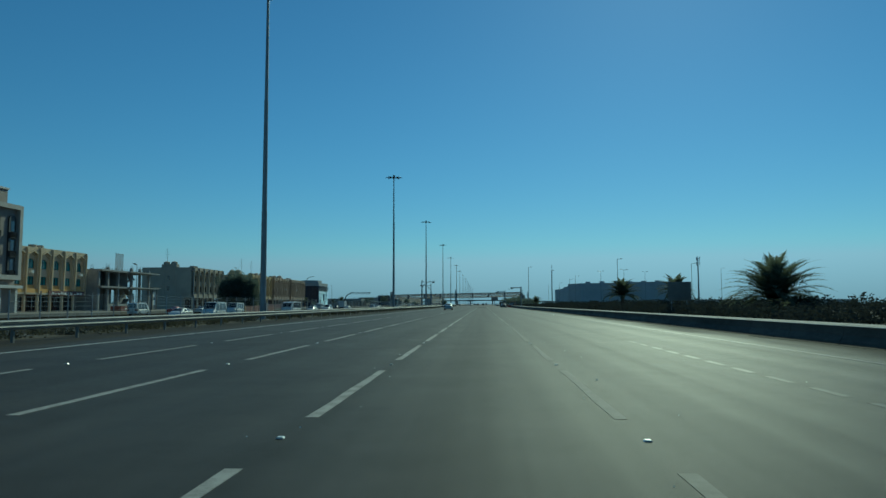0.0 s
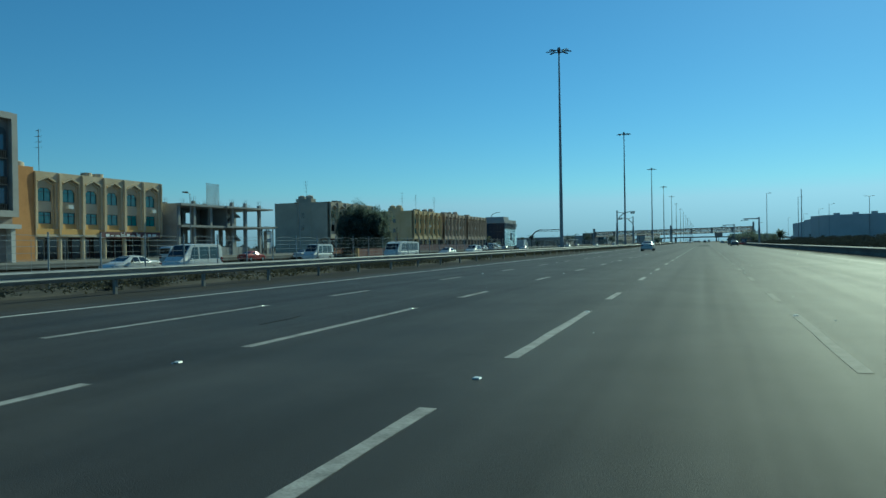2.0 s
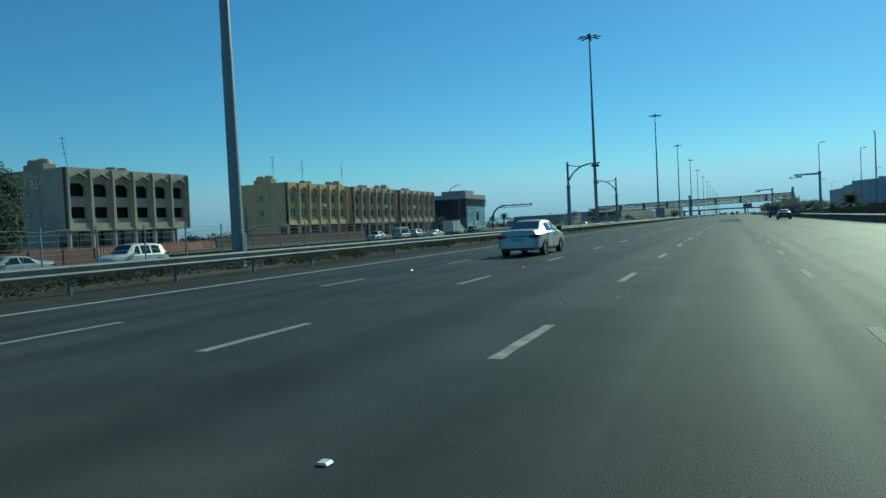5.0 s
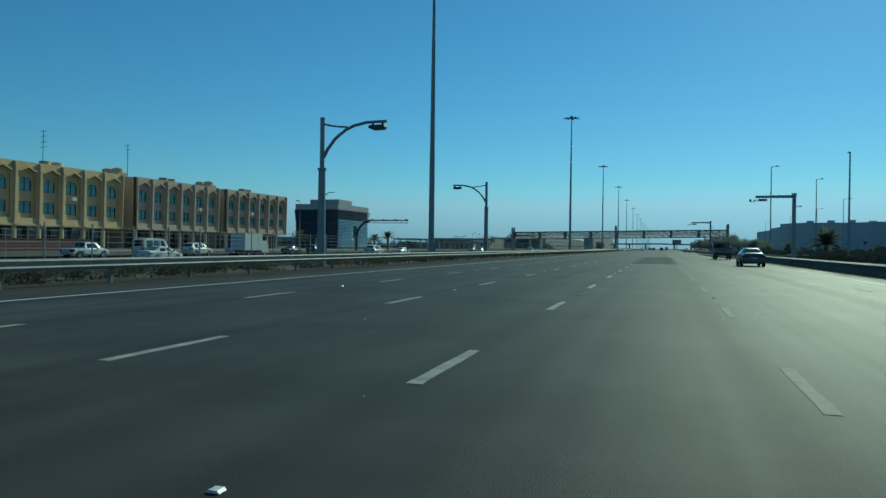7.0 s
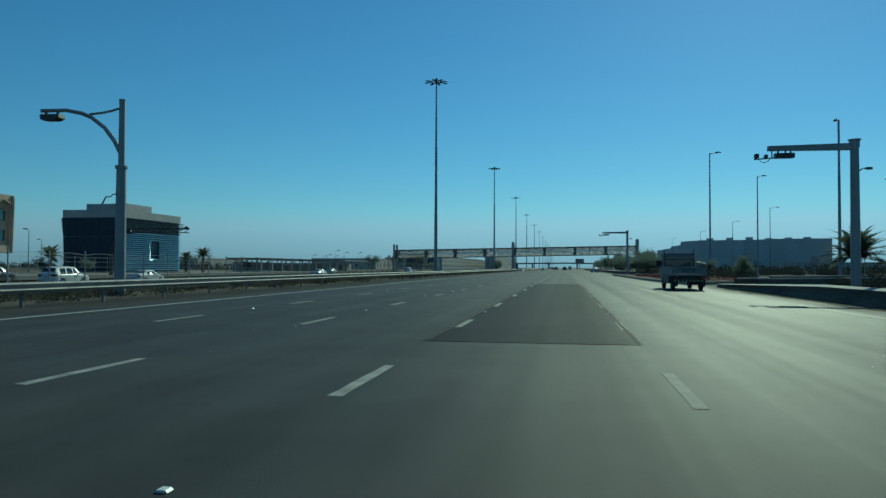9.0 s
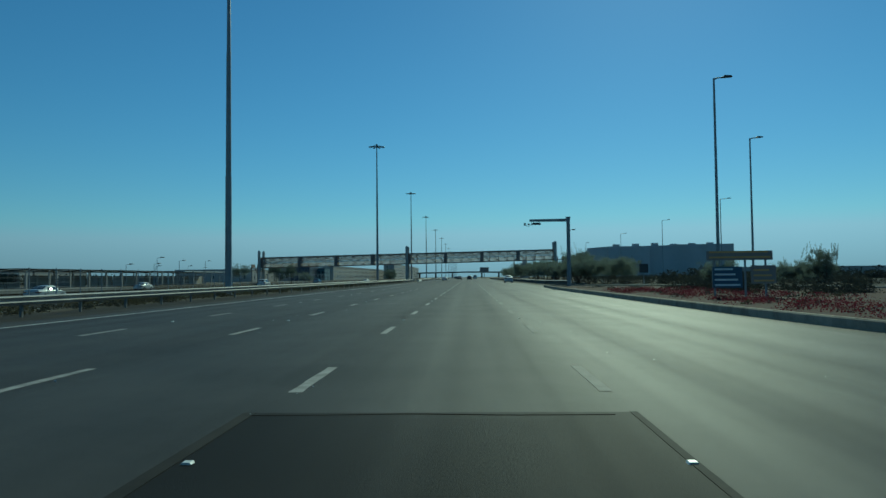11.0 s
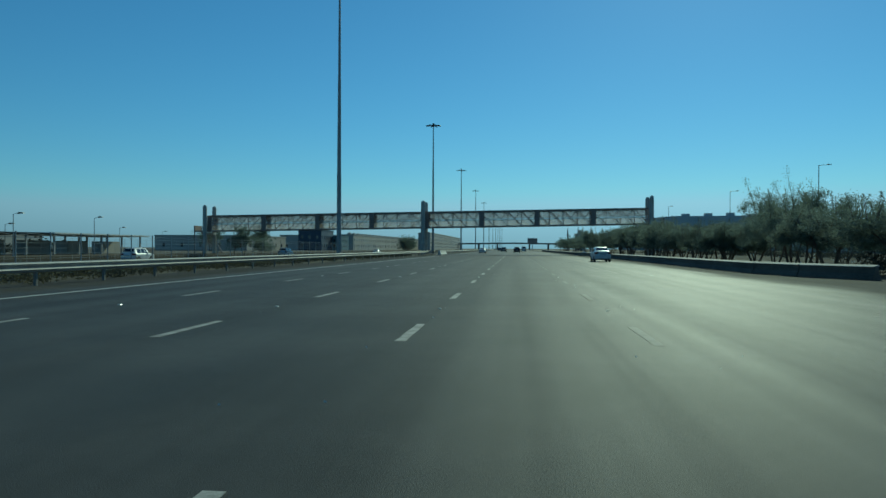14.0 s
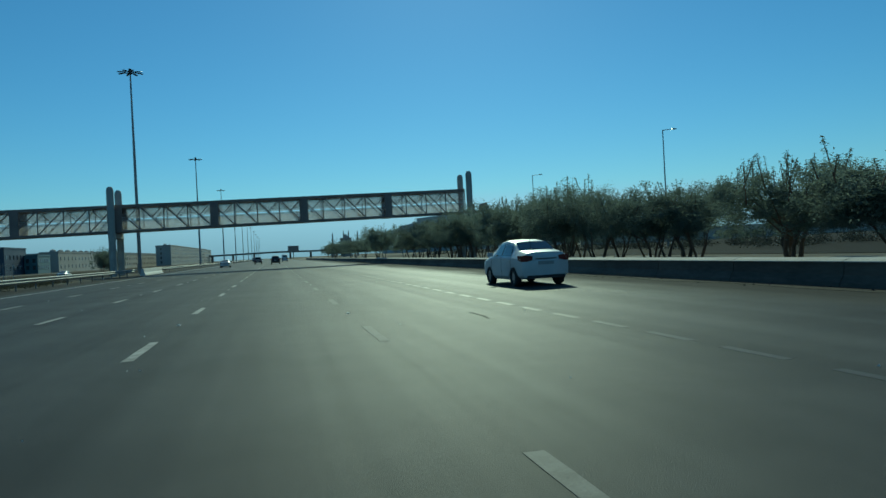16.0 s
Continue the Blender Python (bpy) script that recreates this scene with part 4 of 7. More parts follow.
# ---- arcaded three-storey buildings ----


def bay_mesh(w, mat, c=1.05):
    """One bay of the two upper storeys: a panel with a pointed niche, and in the niche a wall with two window holes."""
    bm = bmn()
    lift = lambda p, d: (-d, p[0], p[1])  # noqa: E731
    a, b, m = 0.55, w - 0.55, w / 2
    z0, z1, zs, za, top, c_ = 3.55, 4.35, 10.35, 11.4, 12.1, c
    prism(bm, [(0, z0), (a, z0), (a, zs), (0, zs)], lift, 0.55)
    prism(bm, [(b, z0), (w, z0), (w, zs), (b, zs)], lift, 0.55)
    prism(bm, [(a, z0), (b, z0), (b, z1), (a, z1)], lift, 0.55)
    prism(bm, [(0, zs), (a, zs), (a + 0.12, zs + 0.45), (m, za), (m, top), (0, top)], lift, 0.55)
    prism(bm, [(w, zs), (w, top), (m, top), (m, za), (b - 0.12, zs + 0.45), (b, zs)], lift, 0.55)
    # raised pointed moulding
    for k in (-1, 1):
        prism(bm, [(m, za + 0.12), (m + k * (m - a + 0.08), zs + 0.5), (m + k * (m - a + 0.08), zs + 0.28), (m, za - 0.1)], lambda p, d: (0.26 - d, p[0], p[1]), 0.28)
        prism(bm, [(m, za - 0.28), (m + k * (m - a - 0.02), zs + 0.12), (m + k * (m - a - 0.02), zs - 0.06), (m, za - 0.42)], lambda p, d: (-0.12 - d, p[0], p[1]), 0.3)
        prism(bm, [(m + k * (c_ + 0.12), z1), (m + k * (c_ + 0.22), z1), (m + k * (c_ + 0.22), zs), (m + k * (c_ + 0.12), zs)], lambda p, d: (-0.22 - d, p[0], p[1]), 0.22)
    # niche wall with window holes
    d0 = 0.42
    la, lb, ua, uk, ut = 5.05, 6.65, 8.1, 9.5, 9.95
    deep = lambda p, d: (-d0 - d, p[0], p[1])  # noqa: E731
    for q in ([(a, z1), (m - c, z1), (m - c, 11.4), (a, 11.4)], [(m + c, z1), (b, z1), (b, 11.4), (m + c, 11.4)], [(m - c, z1), (m + c, z1), (m + c, la), (m - c, la)], [(m - c, lb), (m + c, lb), (m + c, ua), (m - c, ua)], [(m - c, uk), (m - c * 0.6, ut), (m + c * 0.6, ut), (m + c, uk), (m + c, 11.4), (m - c, 11.4)]):
        prism(bm, q, deep, 0.2)
    # sloped sills at the foot
    prism(bm, [(0.35, 3.3), (w - 0.35, 3.3), (w - 0.1, 3.56), (0.1, 3.56)], lambda p, d: (0.1 - d, p[0], p[1]), 0.5)
    # fins on both sides
    for y in (0.0, w - 0.16):
        prism(bm, [(0, 3.2), (0.22, 3.5), (0.4, 11.4), (0.34, 11.95), (0, 12.05)], lambda p, d, y=y: (p[0], y + d, p[1]), 0.16)
    return mesh_of("facade_bay", bm, mat)


def window_meshes(w, glass):
    c, m = 1.05, w / 2
    frames, panes = [], []
    for za, zb in ((5.05, 6.65), (8.1, 9.95)):
        bm = bmn()
        for y in (m - c + 0.03, m - 0.02, m + c - 0.07):
            box(bm, -0.56, -0.5, y, y + 0.05, za, zb)
        for z in (za, zb - 0.06, za + (zb - za) * 0.68):
            box(bm, -0.56, -0.5, m - c, m + c, z, z + 0.05)
        frames.append(mesh_of("frame", bm, DARK_METAL))
        bm = bmn()
        box(bm, -0.60, -0.575, m - c, m + c, za, zb)
        panes.append(mesh_of("pane", bm, glass))
    return frames, panes


def arcade_building(y0, y1, depth, mat, label, glass=None, sign=False, apron=None, x=-83.0, bays=6, tanks=True, aerials=(), seed=1):
    r = random.Random(seed)
    g = thing("apartment_building", label, "building", (x, y0, 0.06))
    L = y1 - y0
    w = L / bays
    # solid block behind the openings, room shade painted into its colour
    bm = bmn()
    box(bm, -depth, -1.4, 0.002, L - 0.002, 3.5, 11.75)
    part("core", bm, ROOM_SHADE, g)
    bm = bmn()
    for ya in (0, L - 0.3):
        prism(bm, [(-0.02, 3.5), (-0.02, 12.1), (-depth, 12.1), (-depth, 0), (-2.6, 0), (-2.6, 3.5)], lambda p, d: (p[0], ya + d, p[1]), 0.3)
        for xs in (-depth * 0.38, -depth * 0.62):  # shallow service strips
            prism(bm, [(xs, 3.5), (xs + 0.5, 3.5), (xs + 0.5, 11.9), (xs, 11.9)], lambda p, d: (p[0], ya - 0.12 + d, p[1]), 0.54)
    box(bm, -depth - 0.3, -depth, 0, L, 0, 12.1)
    part("side_wall", bm, mat, g)
    bm = bmn()
    box(bm, -depth, -0.6, 0.3, L - 0.3, 11.5, 11.7)
    part("roof", bm, CONCRETE_DARK, g)
    for ya in (-0.02, L - 0.01):  # small windows in the gable
        for z in (5.4, 8.4):
            bm = bmn()
            xw = -depth * 0.5
            box(bm, xw - 0.4, xw + 0.4, ya - 0.01, ya + 0.04, z, z + 1.2)
            part("gable_window", bm, SHOP_GLASS, g)
    bm_bay = bay_mesh(w, mat, 1.05 if glass else 1.26)
    fr, pn = window_meshes(w, glass) if glass else (None, None)
    bm = bmn()
    sweep(bm, [(0, 0, 0), (0, 0, 3.4)], 0.3, 10)
    column = mesh_of("column", bm, mat, True)
    for k in range(bays):
        shared("facade_bay", bm_bay, g, (0, k * w, 0))
        shared("column", column, g, (-0.4, k * w + 0.3, 0))
        if apron:
            bm = bmn()
            box(bm, -0.42, -0.38, k * w + 0.58, (k + 1) * w - 0.58, 4.37, 5.02)
            box(bm, 0.0, 0.03, k * w + 0.2, (k + 1) * w - 0.2, 3.6, 4.33)
            part("apron_panel", bm, apron, g, "ochre apron under the windows")
        if glass:
            for f, p in zip(fr, pn):
                win = shared("window", f, g, (0, k * w, 0))
                shared("pane", p, win)
            if r.random() < 0.12:
                bm = bmn()
                ya = k * w + r.uniform(1.0, w - 1.6)
                box(bm, -0.45, 0.15, ya, ya + 0.8, 7.2, 7.75)
                part("air_conditioner", bm, CLADDING, g, "pale air conditioner")
        bm = bmn()
        box(bm, -2.7, -2.6, k * w + 0.35, (k + 1) * w - 0.35, 0.35, 3.0)
        part("shop_front", bm, SHOP_GLASS, g)
        bm = bmn()
        for ya in (k * w + 0.3, k * w + w / 2 - 0.04, (k + 1) * w - 0.4):
            box(bm, -2.62, -2.52, ya, ya + 0.08, 0, 3.05)
        box(bm, -2.62, -2.5, k * w + 0.3, (k + 1) * w - 0.3, 2.95, 3.5)
        part("shop_frame", bm, (WHITE_TRIM, DARK_METAL, SIGN_RED)[r.randrange(3)], g)
    bm = bmn()
    box(bm, -2.6, 0, 0.002, L - 0.002, 3.2, 3.5)
    part("soffit", bm, mat, g)
    # solid block behind the shops, coloured as unlit rooms
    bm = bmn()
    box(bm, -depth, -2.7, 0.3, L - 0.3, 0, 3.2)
    part("ground_floor", bm, ROOM_SHADE, g)
    if sign:
        bm = bmn()
        box(bm, 0.12, 0.24, L * 0.46, L * 0.98, 3.15, 4.05)
        board = part("shop_sign", bm, SIGN_RED, g, "dark red shop sign")
        bm = bmn()
        yy = L * 0.50
        while yy < L * 0.94:
            wd = r.uniform(0.25, 0.9)
            box(bm, 0.25, 0.28, yy, yy + wd, 3.33, 3.33 + r.choice((0.16, 0.22, 0.4)))
            if r.random() < 0.4:
                box(bm, 0.25, 0.28, yy, yy + 0.13, 3.5, 3.95)
            yy += wd + r.uniform(0.06, 0.5)
        part("sign_bars", bm, SIGN_WHITE, board)
    if tanks:
        for k in range(2):
            bm = bmn()
            xa, ya = -depth * 0.45 - k * 2.4, 2.2 + k * 0.4
            box(bm, xa - 1.1, xa + 1.1, ya - 1.0, ya + 1.0, 11.6, 13.1)
            sweep(bm, [(xa, ya, 13.1), (xa, ya, 13.75), (xa, ya, 14.0)], [1.0, 0.9, 0.3], 12)
            part("water_tank", bm, mat, g, smooth=True)
        bm = bmn()
        xa, ya = -depth * 0.4, L * 0.62
        box(bm, xa - 1.0, xa + 1.0, ya - 2.2, ya + 2.2, 11.6, 12.6)
        sweep(bm, [(xa, ya - 1.1, 12.6), (xa, ya - 1.1, 13.2)], 0.8, 12)
        sweep(bm, [(xa, ya + 1.1, 12.6), (xa, ya + 1.1, 13.2)], 0.8, 12)
        part("water_tank", bm, mat, g)
    for xa, ya, top, lean in aerials:
        bm = bmn()
        beam(bm, (xa, ya, 11.6), (xa, ya + lean, top), 0.06, 0.06)
        for k in range(4):
            z = top - 0.2 - 0.8 * k
            yk = ya + lean * (z - 11.6) / (top - 11.6)
            beam(bm, (xa - 0.7, yk, z), (xa + 0.7, yk, z + 0.05), 0.03, 0.03)
            beam(bm, (xa, yk - 0.45, z - 0.1), (xa, yk + 0.45, z - 0.05), 0.03, 0.03)
        part("roof_aerial", bm, DARK_METAL, g)
    return g


arcade_building(121.0, 144.4, 13, STUCCO, "beige three-storey building with pointed niches and teal windows", WINDOW_TEAL, True, OCHRE, seed=2, aerials=((-4.5, 4.6, 18.6, 0.0),))
arcade_building(200.2, 223.4, 15, STUCCO_GREY, "derelict grey-beige three-storey building with empty window openings", None, seed=3, aerials=((-12.8, 11.4, 18.4, -1.0),))
arcade_building(252.0, 276.0, 13, STUCCO_YELLOW, "yellow three-storey building with pointed niches", WINDOW_TEAL, seed=4, aerials=((-4.55, 1.9, 17.8, 0.0), (-4.55, 12.7, 17.8, 0.2)))
arcade_building(279.2, 302.0, 13, STUCCO_PINK, "pinkish-beige three-storey building with pointed niches", WINDOW_TEAL, seed=5, aerials=((-5.0, 3.6, 18.2, 0.0),))
arcade_building(304.8, 328.3, 13, STUCCO_PINK, "pinkish-beige three-storey building above shops", WINDOW_TEAL, seed=6)
bm = bmn()
box(bm, -96.5, -82.9, 117.6, 120.9, 0.06, 12.6)
tagged(part("stair_tower", bm, STUCCO_ORANGE), "orange-rendered stair tower beside the beige building", "building")

# ---- brown building with a white frame ----
bb = thing("office_building", "brown stone-clad building with a white frame and tall dark windows", "building", (-76.0, 96.0, 0.06))
bm = bmn()
box(bm, -14, -0.9, 0, 17, 0, 17.5)
box(bm, -12, -1.6, 2, 15.4, 17.5, 20.3)
part("core", bm, BROWN_TILE, bb)
bm = bmn()
box(bm, -12.2, -1.4, 1.8, 15.6, 20.3, 20.6)
part("roof_slab", bm, WHITE_TRIM, bb)
bm = bmn()
for y in (0, 16.3):
    box(bm, -0.9, 0.15, y, y + 0.75, 5.4, 17.7)
for z in (5.4, 17.0):
    box(bm, -0.9, 0.15, 0.75, 16.3, z, z + 0.75)
part("white_frame", bm, STONE_TRIM, bb)
bm = bmn()
box(bm, -0.9, -0.55, 0.75, 16.3, 0, 0.285)
course = mesh_of("stone_course", bm, BROWN_TILE)
for z in np.arange(6.2, 16.8, 0.3):
    shared("stone_course", course, bb, (0, 0, z))
for k in range(4):
    y = 2.7 + k * 3.85
    bm = bmn()
    prism(bm, [(y, 6.6), (y + 1.7, 6.6), (y + 1.7, 15.3), (y + 1.5, 15.75), (y + 1.2, 15.95), (y + 0.5, 15.95), (y + 0.2, 15.75), (y, 15.3)], lambda p, d: (-0.30 - d, p[0], p[1]), 0.3)
    surround = part("window_surround", bm, DARK_METAL, bb)
    for z in (7.0, 10.2, 13.3):
        bm = bmn()
        box(bm, -0.36, -0.27, y + 0.45, y + 1.25, z, z + 1.75)
        part("pane", bm, WINDOW_BLUE, surround)
        bm = bmn()
        for j in range(7):
            box(bm, -0.35, 0.0, y + 0.1 + j * 0.24, y + 0.16 + j * 0.24, z - 1.0, z - 0.1)
        box(bm, -0.35, 0.02, y + 0.05, y + 1.65, z - 1.08, z - 1.0)
        part("balcony_grille", bm, DARK_METAL, surround)
bm = bmn()
for y in (0.3, 4.2, 8.2, 12.2, 16.2):
    box(bm, -0.9, -0.1, y, y + 0.55, 0, 4.0)
box(bm, -0.9, 0.6, 0, 17, 4.0, 4.5)
part("entrance_colonnade", bm, WHITE_TRIM, bb)

# ---- unfinished concrete frame ----
cf = thing("unfinished_building", "unfinished grey concrete frame with bare slabs, columns and stairs", "building", (-81.0, 147.0, 0.06))
FL, FD = 23.5, 14.0
for z in (5.35, 8.95):
    bm = bmn()
    box(bm, -FD, 0.6, -0.8, FL + 0.8, z - 0.38, z)
    box(bm, 0.2, 1.1, FL * 0.45, FL + 1.6, z - 0.3, z - 0.02)
    part("slab", bm, FRAME_CONCRETE, cf)
for xi, (xx, spots_) in enumerate(((-0.4, (-0.4, 3.4, 7.75, 13.9, 17.9, 22.4)), (-6.5, (-0.4, 3.4, 7.75, 13.9, 18.4, 22.6)), (-FD + 0.5, (-0.4, 7.75, 13.9, 22.6)))):
    for y in spots_:
        bm = bmn()
        s = 0.27 if xi == 0 else 0.3
        box(bm, xx - s, xx + s, y - s, y + s, 0, 4.97)
        box(bm, xx - s, xx + s, y - s, y + s, 5.35, 8.57)
        if (y * 7 + xi) % 3 > 0.6:
            box(bm, xx - s, xx + s, y - s, y + s, 8.95, 8.95 + 0.5 + 0.5 * ((y * 3) % 1))
            for a in (-0.2, 0.2):
                for b in (-0.2, 0.2):
                    beam(bm, (xx + a, y + b, 9.0), (xx + a * 1.2, y + b * 1.2, 10.4), 0.03, 0.03)
        part("column", bm, FRAME_CONCRETE, cf)
# block infill halfway back, with window holes in its first two bays
for z0, z1, holes in ((0.0, 4.97, ((0.85, 1.65), (2.4, 4.75))), (5.35, 8.57, ((5.95, 7.9),))):
    bm = bmn()
    for ya, yb in ((-0.8, 5.05), (7.1, 9.1), (10.5, 17.2)):
        box(bm, -7.12, -6.92, ya, yb, z0, z1)
    edges_ = [z0] + [z for h in holes for z in h] + [z1]
    for k in range(0, len(edges_), 2):
        for ya, yb in ((5.05, 7.1), (9.1, 10.5)):
            box(bm, -7.12, -6.92, ya, yb, edges_[k], edges_[k + 1])
    part("infill_wall", bm, FRAME_CONCRETE, cf)
for q in ((-13.4, -13.2, 11.4, 17.0, 0, 4.97), (-6.2, -6.0, 19.5, 21.8, 0, 4.97), (-6.2, -6.0, 19.5, 21.8, 5.35, 8.57), (-6.8, -0.2, -0.9, -0.72, 0.0, 4.97), (-6.8, -0.2, -0.9, -0.72, 5.35, 8.57), (-6.8, -0.9, 13.0, 13.2, 5.35, 8.57)):
    bm = bmn()
    box(bm, *q)
    part("inner_wall", bm, FRAME_CONCRETE, cf)
bm = bmn()
for ya, yb in ((3.7, 7.4), (8.1, 13.5), (14.3, 17.6)):
    box(bm, -0.55, -0.35, ya, yb, 0.0, 1.5)
part("low_wall", bm, FRAME_CONCRETE, cf)
for z, s in ((0.0, 1), (2.6, -1), (5.35, 1), (7.1, -1)):
    bm = bmn()
    h = 2.6 if z < 5 else 1.75
    ya, yb = (14.6, 18.2) if s > 0 else (18.2, 14.6)
    xx, n = (-3.6 if s > 0 else -2.3), 9
    prof = [(ya, z + 0.1)]
    for k in range(n):
        prof += [(ya + (yb - ya) * k / n, z + h * (k + 1) / n + 0.1), (ya + (yb - ya) * (k + 1) / n, z + h * (k + 1) / n + 0.1)]
    prof += [(yb, z + h - 0.2), (ya + (yb - ya) * 0.08, z)]
    prism(bm, prof, lambda p, d: (xx - 0.6 + d, p[0], p[1]), 1.2)
    part("stair_flight", bm, FRAME_CONCRETE, cf)
bm = bmn()
for k in range(12):
    y = 7.6 + k * 0.31
    beam(bm, (-1.0, y, 8.95), (-1.0, y, 12.95), 0.05, 0.05)
for k in range(20):
    beam(bm, (-1.0, 7.5, 9.05 + k * 0.2), (-1.0, 11.1, 9.05 + k * 0.2), 0.03, 0.06)
tagged(part("hoist_screen", bm, GALV, cf, "grey mesh hoist screen"), kind="stuff")
bm = bmn()
for k in range(60):
    y = 0.2 + k * 0.39
    if noise.noise((y * 2.1, 0.3, 0)) > -0.2:
        beam(bm, (0.3, y, 8.9), (0.3 + 0.1 * noise.noise((y, 2, 0)), y, 9.3 + 0.5 * abs(noise.noise((y * 3, 0, 0)))), 0.03, 0.03)
part("starter_bars", bm, DARK_METAL, cf)

# kiosk tower sign beside the frame
kt = thing("sign_tower", "small pale sign tower on four posts with a flat cap", "sign tower", (-82.0, 173.2, 0.06))
for x in (-0.5, 0.5):
    for y in (-1.3, 1.0):
        bm = bmn()
        beam(bm, (x, y, 0), (x, y, 5.3), 0.18, 0.18)
        part("post", bm, CONCRETE_DARK, kt)
bm = bmn()
box(bm, -1.2, 1.2, -1.9, 1.9, 5.3, 5.5)
box(bm, -0.9, 0.9, -1.5, 1.4, 5.08, 5.3)
part("cap", bm, CONCRETE_DARK, kt)
bm = bmn()
box(bm, -0.3, 0.3, -1.1, 0.85, 0, 4.7)
part("shaft", bm, FAR_WALL, kt)
bm = bmn()
box(bm, 0.3, 0.34, -1.0, 0.75, 1.2, 4.5)
part("sign_panel", bm, SIGN_WHITE, kt)
bm = bmn()
box(bm, 0.342, 0.36, -0.8, 0.55, 2.4, 3.1)
part("sign_bars", bm, BLUE_PANEL, kt)

# site hut before the unfinished frame
sh = thing("site_container", "rust-red steel site container with pale windows", "container", (-74.0, 142.4, -0.04))
RUST_RED = material("rust_red_sheet", (0.26, 0.085, 0.06), (0.17, 0.065, 0.05), 0.8, rough=0.7)
bm = bmn()
box(bm, -2.2, 0, 0, 4.4, 0.1, 1.0)
prof = [(0.03 * (k % 4 in (1, 2)), 4.4 * k / 40) for k in range(41)]
prism(bm, prof + [(q[0] - 0.05, q[1]) for q in prof[::-1]], lambda p, d: (p[0] + 0.02, p[1], 0.1 + d), 0.92)
part("wall", bm, RUST_RED, sh)
bm = bmn()
box(bm, -2.3, 0.12, -0.08, 4.48, 1.0, 1.1)
part("roof", bm, RUST_RED, sh)
for y in (1.6, 2.7):
    bm = bmn()
    box(bm, 0.04, 0.08, y, y + 0.7, 0.35, 0.8)
    part("window", bm, SIGN_WHITE, sh)

# ---- blue glass building ----
LOUVRE = material("blue_metal_blades", (0.15, 0.34, 0.54), (0.11, 0.27, 0.45), 0.6, rough=0.35, metal=0.5)
STONE_BAND = material("grey_stone_band", (0.33, 0.335, 0.34), (0.26, 0.265, 0.27), 0.4, rough=0.75)
gb = thing("glass_building", "dark blue glass office building with blue louvres and grey roof", "building", (-95.4, 355.0, 0.0))
GW, GD, GH = 13.0, 20.4, 10.7
bm = bmn()
box(bm, 0.3, GW - 0.3, 0.3, GD - 0.3, -0.1, GH)
part("core", bm, BLUE_PANEL, gb)
# near face: panes between thin mullions, leaning out towards the top
for k in range(8):
    for z0, z1 in ((0.1, 3.5), (3.55, 6.95), (7.0, GH - 0.02)):
        bm = bmn()
        xa, xb = 0.3 + k * (GW - 0.6) / 8, 0.3 + (k + 1) * (GW - 0.6) / 8 - 0.05
        lean = lambda x, z: (x - GW / 2) * (1 + 0.055 * (z / GH) ** 2) + GW / 2  # noqa: E731
        f = [bm.verts.new((lean(x, z), 0.24 - 0.3 * (z / GH) ** 2, z)) for x, z in ((xa, z0), (xb, z0), (xb, z1), (xa, z1))]
        b = [bm.verts.new((v.co.x, v.co.y + 0.08, v.co.z)) for v in f]
        bm.faces.new(f)
        bm.faces.new(b[::-1])
        for i in range(4):
            bm.faces.new((f[i], b[i], b[(i + 1) % 4], f[(i + 1) % 4]))
        part("glass_pane", bm, DARK_BLUE_GLASS, gb)
# road side: sloping louvre blades with a tall dark window between
for k in range(19):
    z = 0.5 + k * 0.4
    bm = bmn()
    for ya, yb in ((0.2, 9.4), (12.4, GD)) if 6 <= k <= 14 else ((0.2, GD),):
        prism(bm, [(GW - 0.2, z + 0.30), (GW + 0.16, z + 0.05), (GW + 0.16, z), (GW - 0.25, z)], lambda p, d, ya=ya: (p[0], ya + d, p[1]), yb - ya)
    part("louvre", bm, LOUVRE, gb)
bm = bmn()
box(bm, GW - 0.29, GW - 0.2, 0.2, GD - 0.1, 0.2, GH)
part("glass_side", bm, DARK_BLUE_GLASS, gb)
for k in range(6):
    z = 8.15 + k * 0.43
    bm = bmn()
    o = 0.12 + 0.07 * k
    prism(bm, [(GW - 0.2, z + 0.06), (GW + o, z + 0.06), (GW + o + 0.05, z + 0.24), (GW - 0.2, z + 0.24)], lambda p, d: (p[0], d - 0.1, p[1]), GD + 0.1 + 0.12 * k)
    part("cornice_band", bm, BLUE_PANEL, gb)
    bm = bmn()
    box(bm, -0.05 - 0.06 * k, 0.3, 0.1, GD, z, z + 0.2)
    part("cornice_band", bm, BLUE_PANEL, gb)
bm = bmn()
box(bm, 0.1, GW - 0.05, 0.02, GD + 0.3, GH, GH + 1.5)
part("roof_band", bm, STONE_BAND, gb)
bm = bmn()
box(bm, 3.0, GW - 1.2, 3, GD - 9, GH + 1.5, GH + 2.9)
part("roof_housing", bm, STONE_BAND, gb)
bm = bmn()
sweep(bm, [(5.6, 4, GH + 2.8), (6.4, 4.2, GH + 4.4), (7.4, 4.3, GH + 4.4), (7.7, 4.4, GH + 4.9), (9.6, 4.6, GH + 5.0)], [0.16, 0.14, 0.13, 0.12, 0.1], 6)
part("roof_crane_arm", bm, DARK_METAL, gb)

